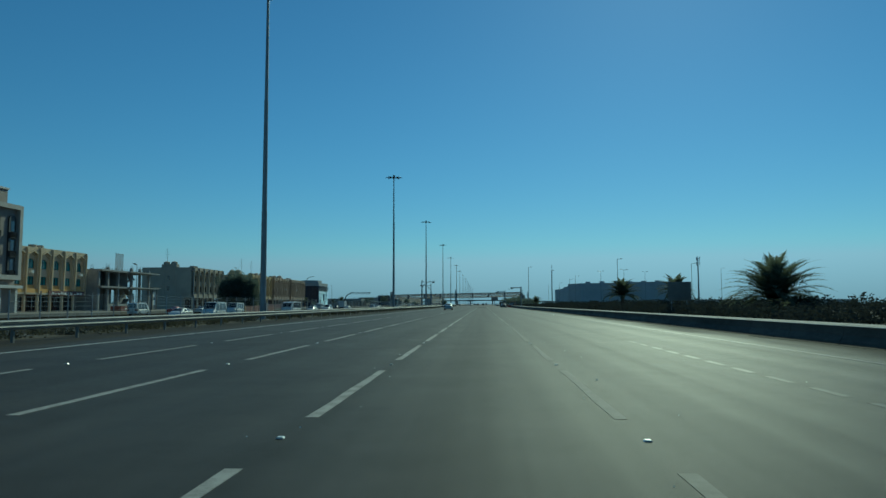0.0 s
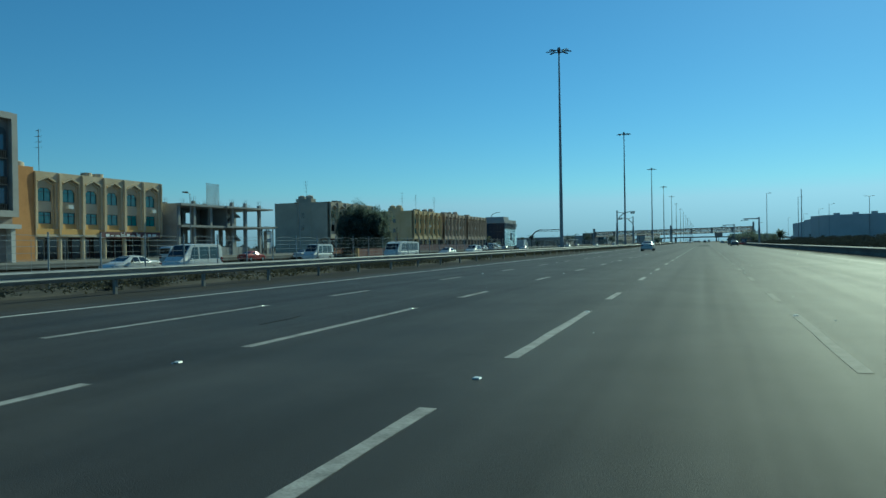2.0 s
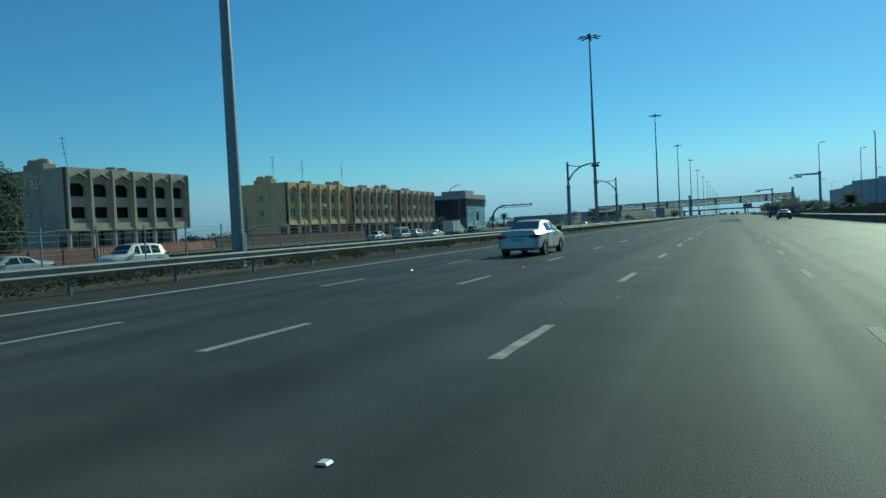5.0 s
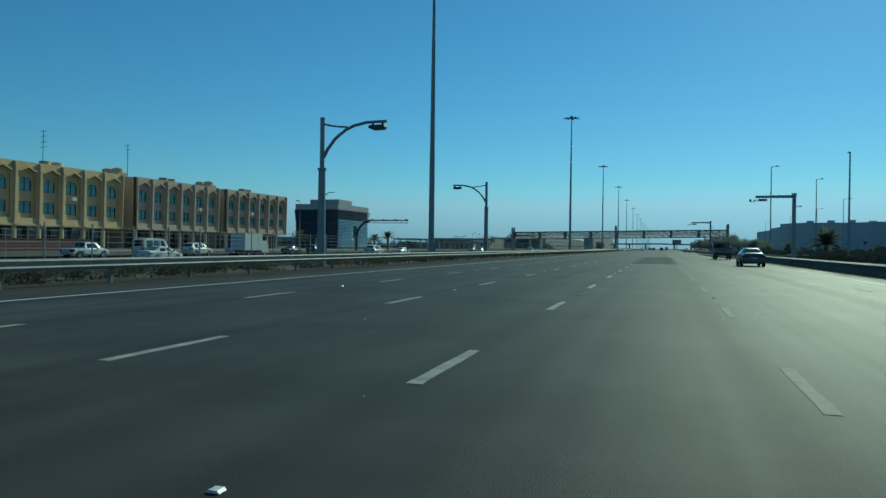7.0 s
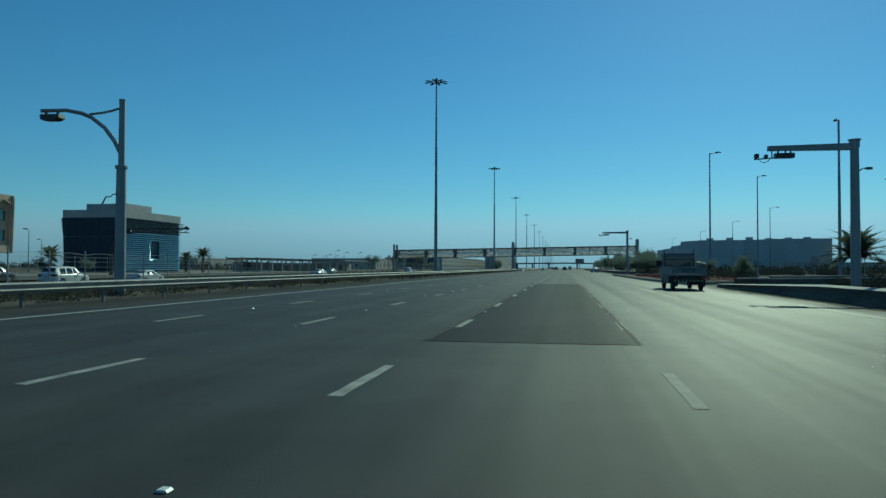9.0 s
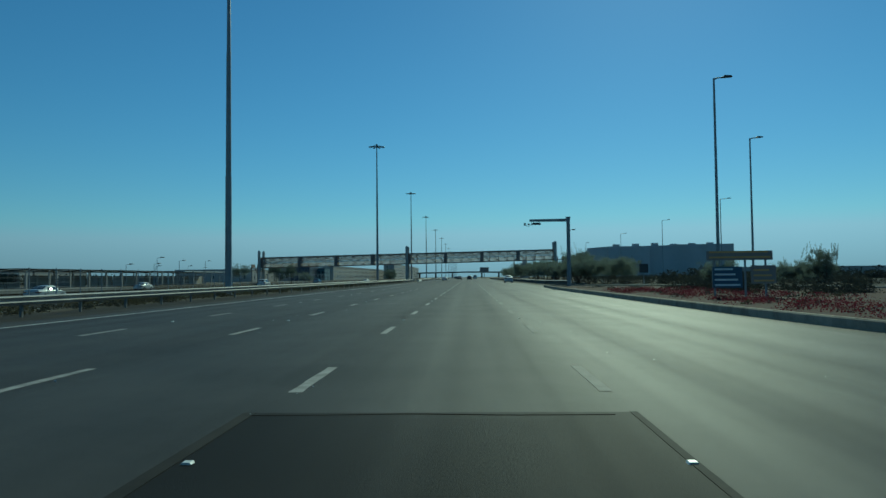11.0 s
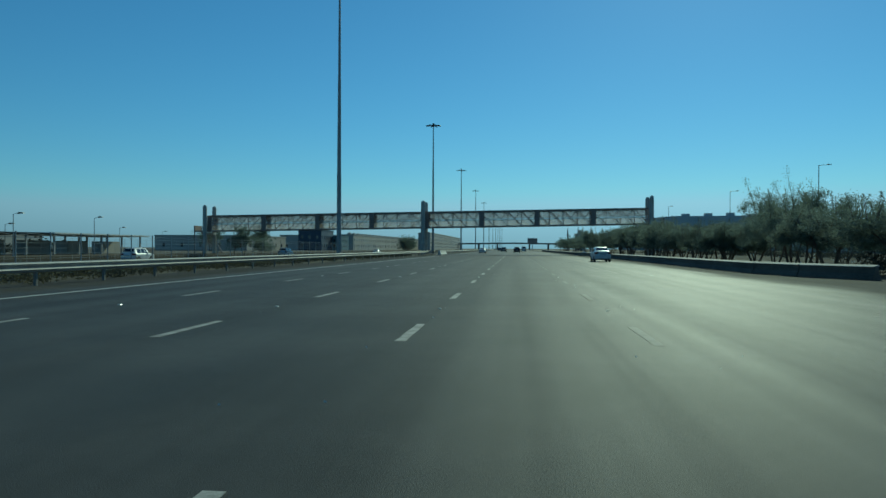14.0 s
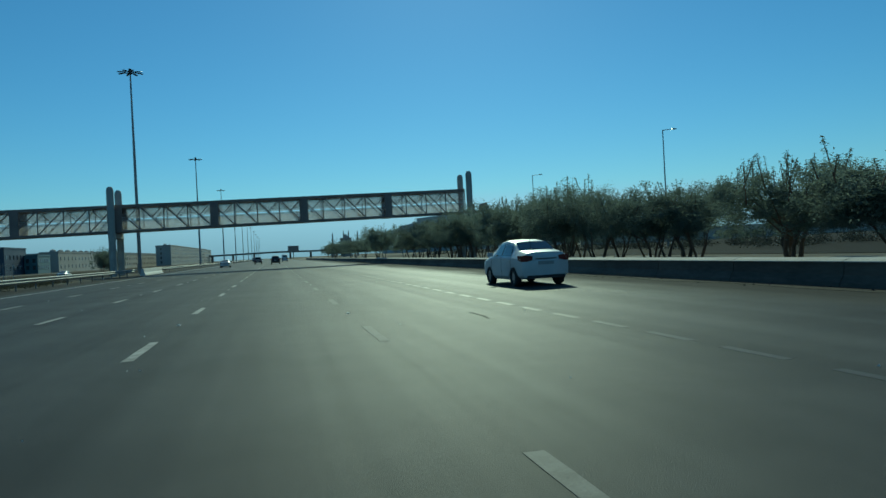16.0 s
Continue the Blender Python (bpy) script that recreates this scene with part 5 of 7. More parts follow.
# ---- hoarding and low walls on the left ----
hd = thing("hoarding", "row of faded orange sheet hoarding panels round a plot", "hoarding", (-64.5, 0, 0.05))
bm = bmn()
prof = [(0.03 * (k % 4 in (1, 2)), 0.02 + 2.36 * k / 24) for k in range(25)]
prism(bm, prof + [(q[0] - 0.02, q[1]) for q in prof[::-1]], lambda p, d: (p[0], p[1], -0.03 + d), 1.0)
sheet_a = mesh_of("hoarding_sheet", bm, HOARDING)
sheet_b = sheet_a.copy()
sheet_b.materials[0] = HOARDING_PALE
for k, y in enumerate(np.arange(169, 206, 2.4)):
    o = shared("hoarding_sheet", (sheet_a, sheet_a, sheet_b)[k % 3] if k % 7 else sheet_b, hd, (0, y, 0.06 * noise.noise((y, 0, 0))))
    o.rotation_euler[1] = 0.04 * noise.noise((y, 5, 0))
wl = thing("boundary_wall", "dark red-brown boundary wall along a plot", "wall", (-64.5, 0, 0.05))
bm = bmn()
box(bm, -0.1, 0.1, 207.8, 250, -0.03, 1.42)
box(bm, -0.16, 0.16, 207.8, 250, 1.42, 1.5)
for z in (0.25, 0.6, 0.95):
    box(bm, 0.1, 0.13, 207.8, 250, z, z + 0.05)
part("wall_run", bm, SIGN_RED, wl)
pw = thing("boundary_wall", "low dusty red-brown wall before a big weeping tree", "wall", (-52.0, 0, -0.55))
bm = bmn()
box(bm, -0.1, 0.1, 154.4, 177.0, -0.03, 1.5)
for k in range(8):
    box(bm, -0.14, 0.14, 154.4 + k * 3.2, 154.75 + k * 3.2, -0.03, 1.56)
part("wall_run", bm, material("dusty_red_brown_render", (0.27, 0.16, 0.135), (0.19, 0.115, 0.10), 0.6, rough=0.9, bump=0.2), pw)
bm = bmn()
box(bm, -0.2, 0.2, 153.9, 154.38, -0.03, 1.55)
part("end_post", bm, OCHRE, pw, "ochre end post")

# ---- canopies of the station past the glass building ----
cp = thing("parking_canopy", "long low dark canopy on steel columns", "canopy", (-74.0, 398.0, 0))
bm = bmn()
prism(bm, [(-9, 3.1), (0.4, 3.25), (0.5, 3.5), (-9, 3.55)], lambda p, d: (p[0], d, p[1]), 66)
part("roof", bm, DARK_METAL, cp)
bm = bmn()
prism(bm, [(-9, 3.2), (0.9, 3.42), (0.9, 3.62), (-9, 3.7)], lambda p, d: (p[0], 66 + d, p[1]), 30)
part("pale_roof", bm, CLADDING, cp, "pale canopy roof")
bm = bmn()
box(bm, -0.1, 0.15, -0, 0.3, 0, 3.3)
cpost = mesh_of("column", bm, FAR_WALL)
for y in np.arange(1, 95, 6.6):
    shared("column", cpost, cp, (0, y, 0))
    shared("column", cpost, cp, (-7, y, 0))
for y in np.arange(3, 92, 11):
    bm = bmn()
    box(bm, -8.6, -6.2, y, y + 6, 0, 2.4)
    part("back_wall", bm, FAR_WALL, cp)

# ---- buildings beyond the footbridge ----
NAVY = material("navy_panel", (0.035, 0.05, 0.085), (0.028, 0.04, 0.065), 0.4, rough=0.5)
TEAL_PANEL = material("teal_panel", (0.10, 0.17, 0.19), (0.07, 0.12, 0.14), 0.4, rough=0.6)


def block_building(name, x0, x1, y0, y1, h, mat, label, rows=3, pitch=4.0, domes=0, side="y"):
    """A far block whose near face carries rows of window recesses."""
    g = thing(name, label, "building", (x0, y0, -0.05))
    bm = bmn()
    box(bm, 0, x1 - x0, 0, y1 - y0, 0, h)
    box(bm, -0.15, x1 - x0 + 0.15, -0.15, y1 - y0 + 0.15, h, h + 0.5)
    part("wall", bm, mat, g)
    bm = bmn()
    box(bm, -0.5, 0.5, -0.06, 0.05, 0, 1.5)
    we = mesh_of("window", bm, SHOP_GLASS)
    bm = bmn()
    box(bm, -0.05, 0.06, -0.5, 0.5, 0, 1.5)
    ws = mesh_of("window", bm, SHOP_GLASS)
    for r in range(rows):
        z = 1.6 + r * (h - 1.5) / rows
        for k in range(int((x1 - x0) / pitch)):
            shared("window", we, g, ((k + 0.5) * pitch, 0, z))
        for k in range(int((y1 - y0) / pitch)):
            shared("window", ws, g, (x1 - x0 if x0 < 0 else 0, (k + 0.5) * pitch, z))
    for k in range(domes):
        bm = bmn()
        xx, yy = (x1 - x0) * 0.5, (k + 0.5) * (y1 - y0) / domes
        sweep(bm, [(xx, yy, h + 0.4), (xx, yy, h + 1.2), (xx, yy, h + 1.6)], [1.2, 1.1, 0.3], 10)
        part("roof_tank", bm, mat, g, smooth=True)
    return g


block_building("office_block", -100, -89, 678, 700, 9.3, NAVY, "dark navy office block beyond the footbridge", 2, 3.6)
block_building("shop_block", -88.8, -84.3, 697, 712, 6.6, TEAL_PANEL, "low teal shop block with a pale roof", 2, 2.2)
block_building("apartment_block", -91, -84, 722, 1000, 8.0, FAR_WALL, "long pale apartment block with roof tanks", 2, 5.6, 26)
block_building("apartment_block", -72, -63, 885, 1180, 12.6, FAR_WALL, "grey apartment block with stepped roof tanks", 4, 6.2, 16)
for x0, x1, y0, y1, h in ((-240, -180, 560, 610, 5), (-150, -110, 640, 690, 6), (-130, -90, 740, 800, 8), (125, 330, 640, 680, 4.4)):
    block_building("warehouse", x0, x1, y0, y1, h, FAR_WALL, "low pale warehouse in the distance", 1, 8)

# overpass far ahead
op = thing("overpass", "grey concrete overpass crossing the motorway far ahead", "bridge", (0, 1150, 0), kind="structure")
bm = bmn()
prism(bm, [(-160, 4.0), (-60, 7.2), (0, 8.0), (60, 7.2), (160, 4.0), (160, 2.2), (60, 5.6), (0, 6.4), (-60, 5.6), (-160, 2.2)], lambda p, d: (p[0], d, p[1]), 14)
part("deck", bm, CONCRETE_DARK, op)
bm = bmn()
sweep(bm, [(0, 0, -0.3), (0, 0, 6.6)], 0.9, 12)
oc = mesh_of("column", bm, CONCRETE_DARK, True)
for x in (-60, -40, -19, 17, 38, 60):
    for y in (3, 11):
        shared("column", oc, op, (x, y, 0))
bbd = thing("billboard", "large brown-grey billboard on a single post", "billboard", (19.6, 1130, 0))
bm = bmn()
sweep(bm, [(0, 0, -0.2), (0, 0, 6.8)], 0.4, 8)
part("post", bm, POLE, bbd)
bm = bmn()
box(bm, -5.2, 5.2, -0.3, 0.3, 6.4, 12.4)
part("panel", bm, BROWN_TILE, bbd)
bm = bmn()
for x in (-5.3, 5.2):
    box(bm, x, x + 0.1, -0.34, 0.34, 6.3, 12.5)
for z in (6.3, 12.4):
    box(bm, -5.2, 5.2, -0.34, 0.34, z, z + 0.1)
part("rim", bm, DARK_METAL, bbd)

mq = thing("mosque", "small pale mosque with slim minarets far behind the trees", "building", (0, 900, 0))
bm = bmn()
box(bm, 46.5, 53.5, 0, 10, -0.2, 12.2)
box(bm, 46.2, 53.8, -0.3, 10.3, 12.2, 12.8)
part("hall", bm, FAR_WALL, mq)
bm = bmn()
sweep(bm, [(50, 5, 12.7), (50, 5, 13.6), (50, 5, 14.6), (50, 5, 15.2), (50, 5, 15.6)], [1.9, 1.9, 1.4, 0.7, 0.1], 14)
part("dome", bm, FAR_WALL, mq, smooth=True)
for x, h in ((40.5, 17.2), (48.2, 18.0), (51.6, 18.2), (57.8, 18.0)):
    bm = bmn()
    sweep(bm, [(x, 0, -0.2), (x, 0, h * 0.66), (x, 0, h * 0.67), (x, 0, h * 0.70), (x, 0, h * 0.71), (x, 0, h * 0.86), (x, 0, h)], [0.75, 0.6, 1.0, 1.0, 0.5, 0.45, 0.04], 10)
    part("minaret", bm, FAR_WALL, mq, smooth=True)

# ---- right side: mall, boards ----
ml = thing("shopping_mall", "long grey-blue windowless mall with a stepped roofline", "building")


def slab_wall(a, b, h0, h1, depth, mat, name):
    (x0, y0), (x1, y1) = a, b
    d = Vector((x1 - x0, y1 - y0, 0)).normalized()
    nrm = Vector((-d.y, d.x, 0)) * depth
    bm = bmn()
    f = [bm.verts.new(p) for p in ((x0, y0, 0), (x1, y1, 0), (x1, y1, h1), (x0, y0, h0))]
    k = [bm.verts.new((v.co.x + nrm.x, v.co.y + nrm.y, v.co.z)) for v in f]
    bm.faces.new(f)
    bm.faces.new(k[::-1])
    for i in range(4):
        bm.faces.new((f[i], k[i], k[(i + 1) % 4], f[(i + 1) % 4]))
    return part(name, bm, mat, ml)


for a, b, h0, h1 in (((127, 1244), (129, 1130), 25.5, 25.5), ((129, 1130), (131, 1010), 27.5, 27.5), ((131, 1010), (133, 957), 28.5, 28.5), ((133, 957), (205, 982), 28.7, 30.2), ((205, 982), (269, 1005), 31.0, 32.2)):
    slab_wall(a, b, h0, h1, 40, MALL, "wall_section")
for k in range(6):
    t = 0.08 + k * 0.15
    x, y = 133 + 136 * t, 957 + 48 * t
    bm = bmn()
    box(bm, x - 3, x + 3, y + 8, y + 13, 27, 31.0 + 2.0 * t + (k % 3) * 0.5)
    part("roof_plant", bm, MALL, ml)
for x, y, z in ((134, 1060, 30.5), (134, 1085, 29.5), (133, 1150, 28.0)):
    bm = bmn()
    box(bm, x, x + 4, y, y + 5, 24, z)
    part("roof_plant", bm, MALL, ml)
bd = thing("direction_board", "back of a grey direction board on two posts", "sign board", (18.65, 65.5, 0.05))
bm = bmn()
box(bm, -1.05, 1.05, -0.05, 0.05, 1.55, 3.25)
for z in (1.8, 2.4, 3.0):
    box(bm, -1.05, 1.05, -0.11, -0.05, z - 0.05, z + 0.05)
part("panel", bm, CONCRETE_DARK, bd)
for x in (-0.7, 0.7):
    bm = bmn()
    beam(bm, (x, 0.08, -0.1), (x, 0.08, 3.2), 0.1, 0.1)
    part("post", bm, POLE, bd)


def road_sign(loc, rz, kind_, label, mat=DARK_METAL):
    g = thing("road_sign", label, "road sign", loc, rz)
    bm = bmn()
    sweep(bm, [(0, 0, -0.9), (0, 0, 2.3)], 0.045, 8)
    part("post", bm, POLE, g)
    bm = bmn()
    if kind_ == "yield":
        prism(bm, [(0, 1.62), (0.41, 2.35), (-0.41, 2.35)], lambda p, d: (p[0], -0.07 + d, p[1]), 0.03)
    elif kind_ == "small":
        box(bm, -0.41, 0.41, -0.09, -0.05, 1.55, 2.35)
    else:
        box(bm, -0.55, 0.55, -0.09, -0.05, 1.6, 2.7)
    part("plate", bm, mat, g)
    return g


road_sign((22.3, 370.2, 0), 0, "square", "square dark sign plate on a post")
road_sign((28.8, 317.8, 0.35), 0, "small", "small square grey sign plate beside the ramp", MESH_PANEL)
road_sign((34.3, 318.6, 0.65), 0, "yield", "grey-backed triangular yield sign beside the ramp")
db = thing("direction_board", "low brown and blue direction board with ochre bars on the island", "sign board", (14.2, 318.0, 0.1))
for name, q, mat, label in (("top_panel", (-1.6, 1.6, 1.92, 2.38), BROWN_TILE, "brown top panel"), ("blue_panel", (-1.35, 0.1, 0.55, 1.6), BLUE_PANEL, "blue lower panel"), ("side_panel", (0.55, 1.75, 0.75, 1.65), BROWN_TILE, "brown side panel")):
    bm = bmn()
    box(bm, q[0], q[1], -0.05, 0.05, q[2], q[3])
    panel = part(name, bm, mat, db, label)
    for k, z in enumerate(np.arange(q[2] + 0.1, q[3] - 0.05, 0.26)):
        bm = bmn()
        box(bm, q[0] + 0.1, q[1] - 0.1 - 0.12 * k, -0.065, -0.051, z, z + 0.09)
        part("bar", bm, SIGN_WHITE if name == "blue_panel" else OCHRE, panel)
for x in (-1.2, 0.3, 1.3):
    bm = bmn()
    beam(bm, (x, 0.1, -0.1), (x, 0.1, 2.3), 0.08, 0.08)
    part("post", bm, POLE, db)

# ---- vehicles ----
# Each station from the tail forwards: y, underside, shoulder height, half width, top height, half width of the top.
SEDAN = dict(st=[(0.0, 0.31, 0.76, 0.70, 0.84, 0.58), (0.10, 0.27, 0.86, 0.83, 1.03, 0.66), (0.45, 0.24, 0.90, 0.88, 1.06, 0.68), (0.95, 0.22, 0.93, 0.91, 1.085, 0.68), (1.70, 0.2, 0.95, 0.92, 1.40, 0.57), (2.35, 0.2, 0.95, 0.92, 1.455, 0.58), (2.95, 0.2, 0.94, 0.91, 1.42, 0.58), (3.72, 0.2, 0.92, 0.90, 1.03, 0.70), (4.35, 0.22, 0.80, 0.88, 0.89, 0.64), (4.70, 0.26, 0.64, 0.80, 0.72, 0.56), (4.83, 0.34, 0.54, 0.66, 0.58, 0.46)], rear=(3, 4), front=(6, 7), side=((1.35, 2.28), (2.36, 3.25)), wheels=(0.98, 3.80), r=0.325, track=0.80, tail=(0.72, 0.86))
COMPACT = dict(st=[(0.0, 0.33, 0.80, 0.66, 0.90, 0.56), (0.08, 0.28, 0.90, 0.79, 1.08, 0.62), (0.40, 0.24, 0.93, 0.84, 1.13, 0.65), (0.72, 0.22, 0.95, 0.85, 1.16, 0.65), (1.35, 0.2, 0.96, 0.85, 1.45, 0.56), (2.05, 0.2, 0.96, 0.85, 1.52, 0.56), (2.65, 0.2, 0.95, 0.85, 1.47, 0.56), (3.4, 0.2, 0.93, 0.84, 1.08, 0.66), (4.0, 0.22, 0.84, 0.82, 0.95, 0.62), (4.32, 0.26, 0.68, 0.74, 0.78, 0.54), (4.43, 0.34, 0.56, 0.6, 0.62, 0.44)], rear=(3, 4), front=(6, 7), side=((1.02, 1.95), (2.03, 2.98)), wheels=(0.84, 3.42), r=0.31, track=0.74, tail=(0.80, 1.0))
SUV = dict(st=[(0.0, 0.45, 0.90, 0.72, 1.02, 0.62), (0.08, 0.38, 1.0, 0.86, 1.15, 0.70), (0.25, 0.32, 1.04, 0.92, 1.30, 0.72), (0.55, 0.3, 1.06, 0.94, 1.70, 0.64), (1.2, 0.28, 1.06, 0.95, 1.80, 0.66), (2.3, 0.28, 1.06, 0.95, 1.82, 0.66), (3.0, 0.28, 1.05, 0.95, 1.76, 0.64), (3.65, 0.28, 1.04, 0.94, 1.18, 0.76), (4.4, 0.3, 0.98, 0.92, 1.08, 0.72), (4.75, 0.34, 0.85, 0.84, 0.95, 0.66), (4.86, 0.42, 0.7, 0.7, 0.78, 0.55)], rear=(2, 3), front=(6, 7), side=((0.8, 1.55), (1.65, 2.45), (2.55, 3.2)), wheels=(1.0, 3.85), r=0.38, track=0.82, tail=(0.9, 1.12))
VAN = dict(st=[(0.0, 0.42, 0.95, 0.80, 1.3, 0.78), (0.06, 0.34, 1.0, 0.90, 2.05, 0.80), (0.3, 0.3, 1.02, 0.94, 2.22, 0.82), (1.5, 0.28, 1.02, 0.95, 2.26, 0.82), (3.0, 0.28, 1.02, 0.95, 2.26, 0.82), (3.7, 0.28, 1.02, 0.95, 2.2, 0.80), (4.55, 0.28, 1.02, 0.93, 1.25, 0.82), (4.95, 0.32, 0.9, 0.88, 1.0, 0.74), (5.1, 0.4, 0.7, 0.78, 0.78, 0.6)], rear=(0, 1), front=(5, 6), side=((0.5, 1.6), (1.7, 2.8), (2.95, 3.95)), wheels=(1.05, 4.2), r=0.34, track=0.82, tail=(0.8, 1.2))
BUS = dict(st=[(0.0, 0.5, 1.2, 0.95, 1.5, 0.92), (0.08, 0.42, 1.15, 1.05, 2.25, 0.95), (0.4, 0.38, 1.15, 1.08, 2.4, 0.98), (3.0, 0.36, 1.15, 1.08, 2.45, 0.98), (5.8, 0.36, 1.15, 1.08, 2.42, 0.98), (6.5, 0.36, 1.15, 1.06, 2.2, 0.95), (7.15, 0.38, 1.2, 1.02, 1.35, 0.92), (7.3, 0.46, 0.9, 0.9, 1.0, 0.8)], rear=(0, 1), front=(5, 6), side=((0.6, 1.9), (2.0, 3.3), (3.4, 4.7), (4.8, 6.2)), wheels=(1.4, 5.7), r=0.42, track=0.92, tail=(0.9, 1.2))
PICKUP = dict(st=[(0.0, 0.5, 0.95, 0.80, 1.02, 0.78), (0.1, 0.42, 1.0, 0.90, 1.06, 0.86), (1.7, 0.36, 1.02, 0.92, 1.08, 0.88), (1.78, 0.36, 1.03, 0.92, 1.2, 0.72), (1.98, 0.36, 1.03, 0.92, 1.70, 0.64), (2.9, 0.36, 1.03, 0.92, 1.76, 0.65), (3.5, 0.36, 1.02, 0.92, 1.70, 0.63), (4.1, 0.36, 1.02, 0.91, 1.16, 0.74), (4.8, 0.38, 0.96, 0.9, 1.05, 0.7), (5.15, 0.42, 0.8, 0.84, 0.9, 0.64), (5.25, 0.5, 0.68, 0.7, 0.75, 0.55)], rear=(3, 4), front=(6, 7), side=((2.05, 2.75), (2.85, 3.65)), wheels=(1.05, 4.25), r=0.39, track=0.8, tail=(0.7, 1.0))


def section(s):
    y, zb, zs, ws, zt, wt = s
    h = [(0.0, zb), (ws * 0.84, zb), (ws * 0.965, zb + 0.16 * (zs - zb)), (ws, zb + 0.55 * (zs - zb)), (ws * 0.985, zs - 0.03), (ws * 0.955, zs), (wt, zt - 0.035), (wt * 0.88, zt - 0.005), (wt * 0.45, zt + 0.008), (0.0, zt + 0.012)]
    return [Vector((x, y, z)) for x, z in h]


def at_y(st, y):
    for a, b in zip(st, st[1:]):
        if a[0] <= y <= b[0]:
            t = (y - a[0]) / (b[0] - a[0])
            return tuple(p + (q - p) * t for p, q in zip(a, b))
    return st[-1]


def wheel_meshes(r):
    bm = bmn()
    w = 0.21
    prof = [(r * 0.68, -w / 2), (r * 0.95, -w / 2), (r, -w / 2 + 0.03), (r, w / 2 - 0.03), (r * 0.95, w / 2), (r * 0.68, w / 2)]
    n = 22
    rings = [[bm.verts.new((q, p * math.cos(2 * math.pi * k / n), p * math.sin(2 * math.pi * k / n))) for p, q in prof] for k in range(n)]
    for i in range(n):
        a, b = rings[i], rings[(i + 1) % n]
        for j in range(len(prof)):
            bm.faces.new((a[j], a[(j + 1) % len(prof)], b[(j + 1) % len(prof)], b[j]))
    tyre = mesh_of("tyre", bm, RUBBER, True)
    bm = bmn()
    disc(bm, (-0.02, 0, 0), (1, 0, 0), r * 0.66, 0.1, 18)
    back = bm
    rim_dark = mesh_of("rim_barrel", back, BLACK)
    bm = bmn()
    for k in range(10):
        a = 2 * math.pi * k / 10
        beam(bm, (0.055, 0.04 * math.cos(a), 0.04 * math.sin(a)), (0.06, r * 0.64 * math.cos(a), r * 0.64 * math.sin(a)), 0.03, 0.045)
    disc(bm, (0.055, 0, 0), (1, 0, 0), r * 0.16, 0.05, 10)
    lip = [(0.05, r * 0.665 * math.cos(a), r * 0.665 * math.sin(a)) for a in np.linspace(0, 2 * math.pi, 21)]
    sweep(bm, lip, 0.018, 5, False)
    rim = mesh_of("rim", bm, RIM)
    return tyre, rim_dark, rim


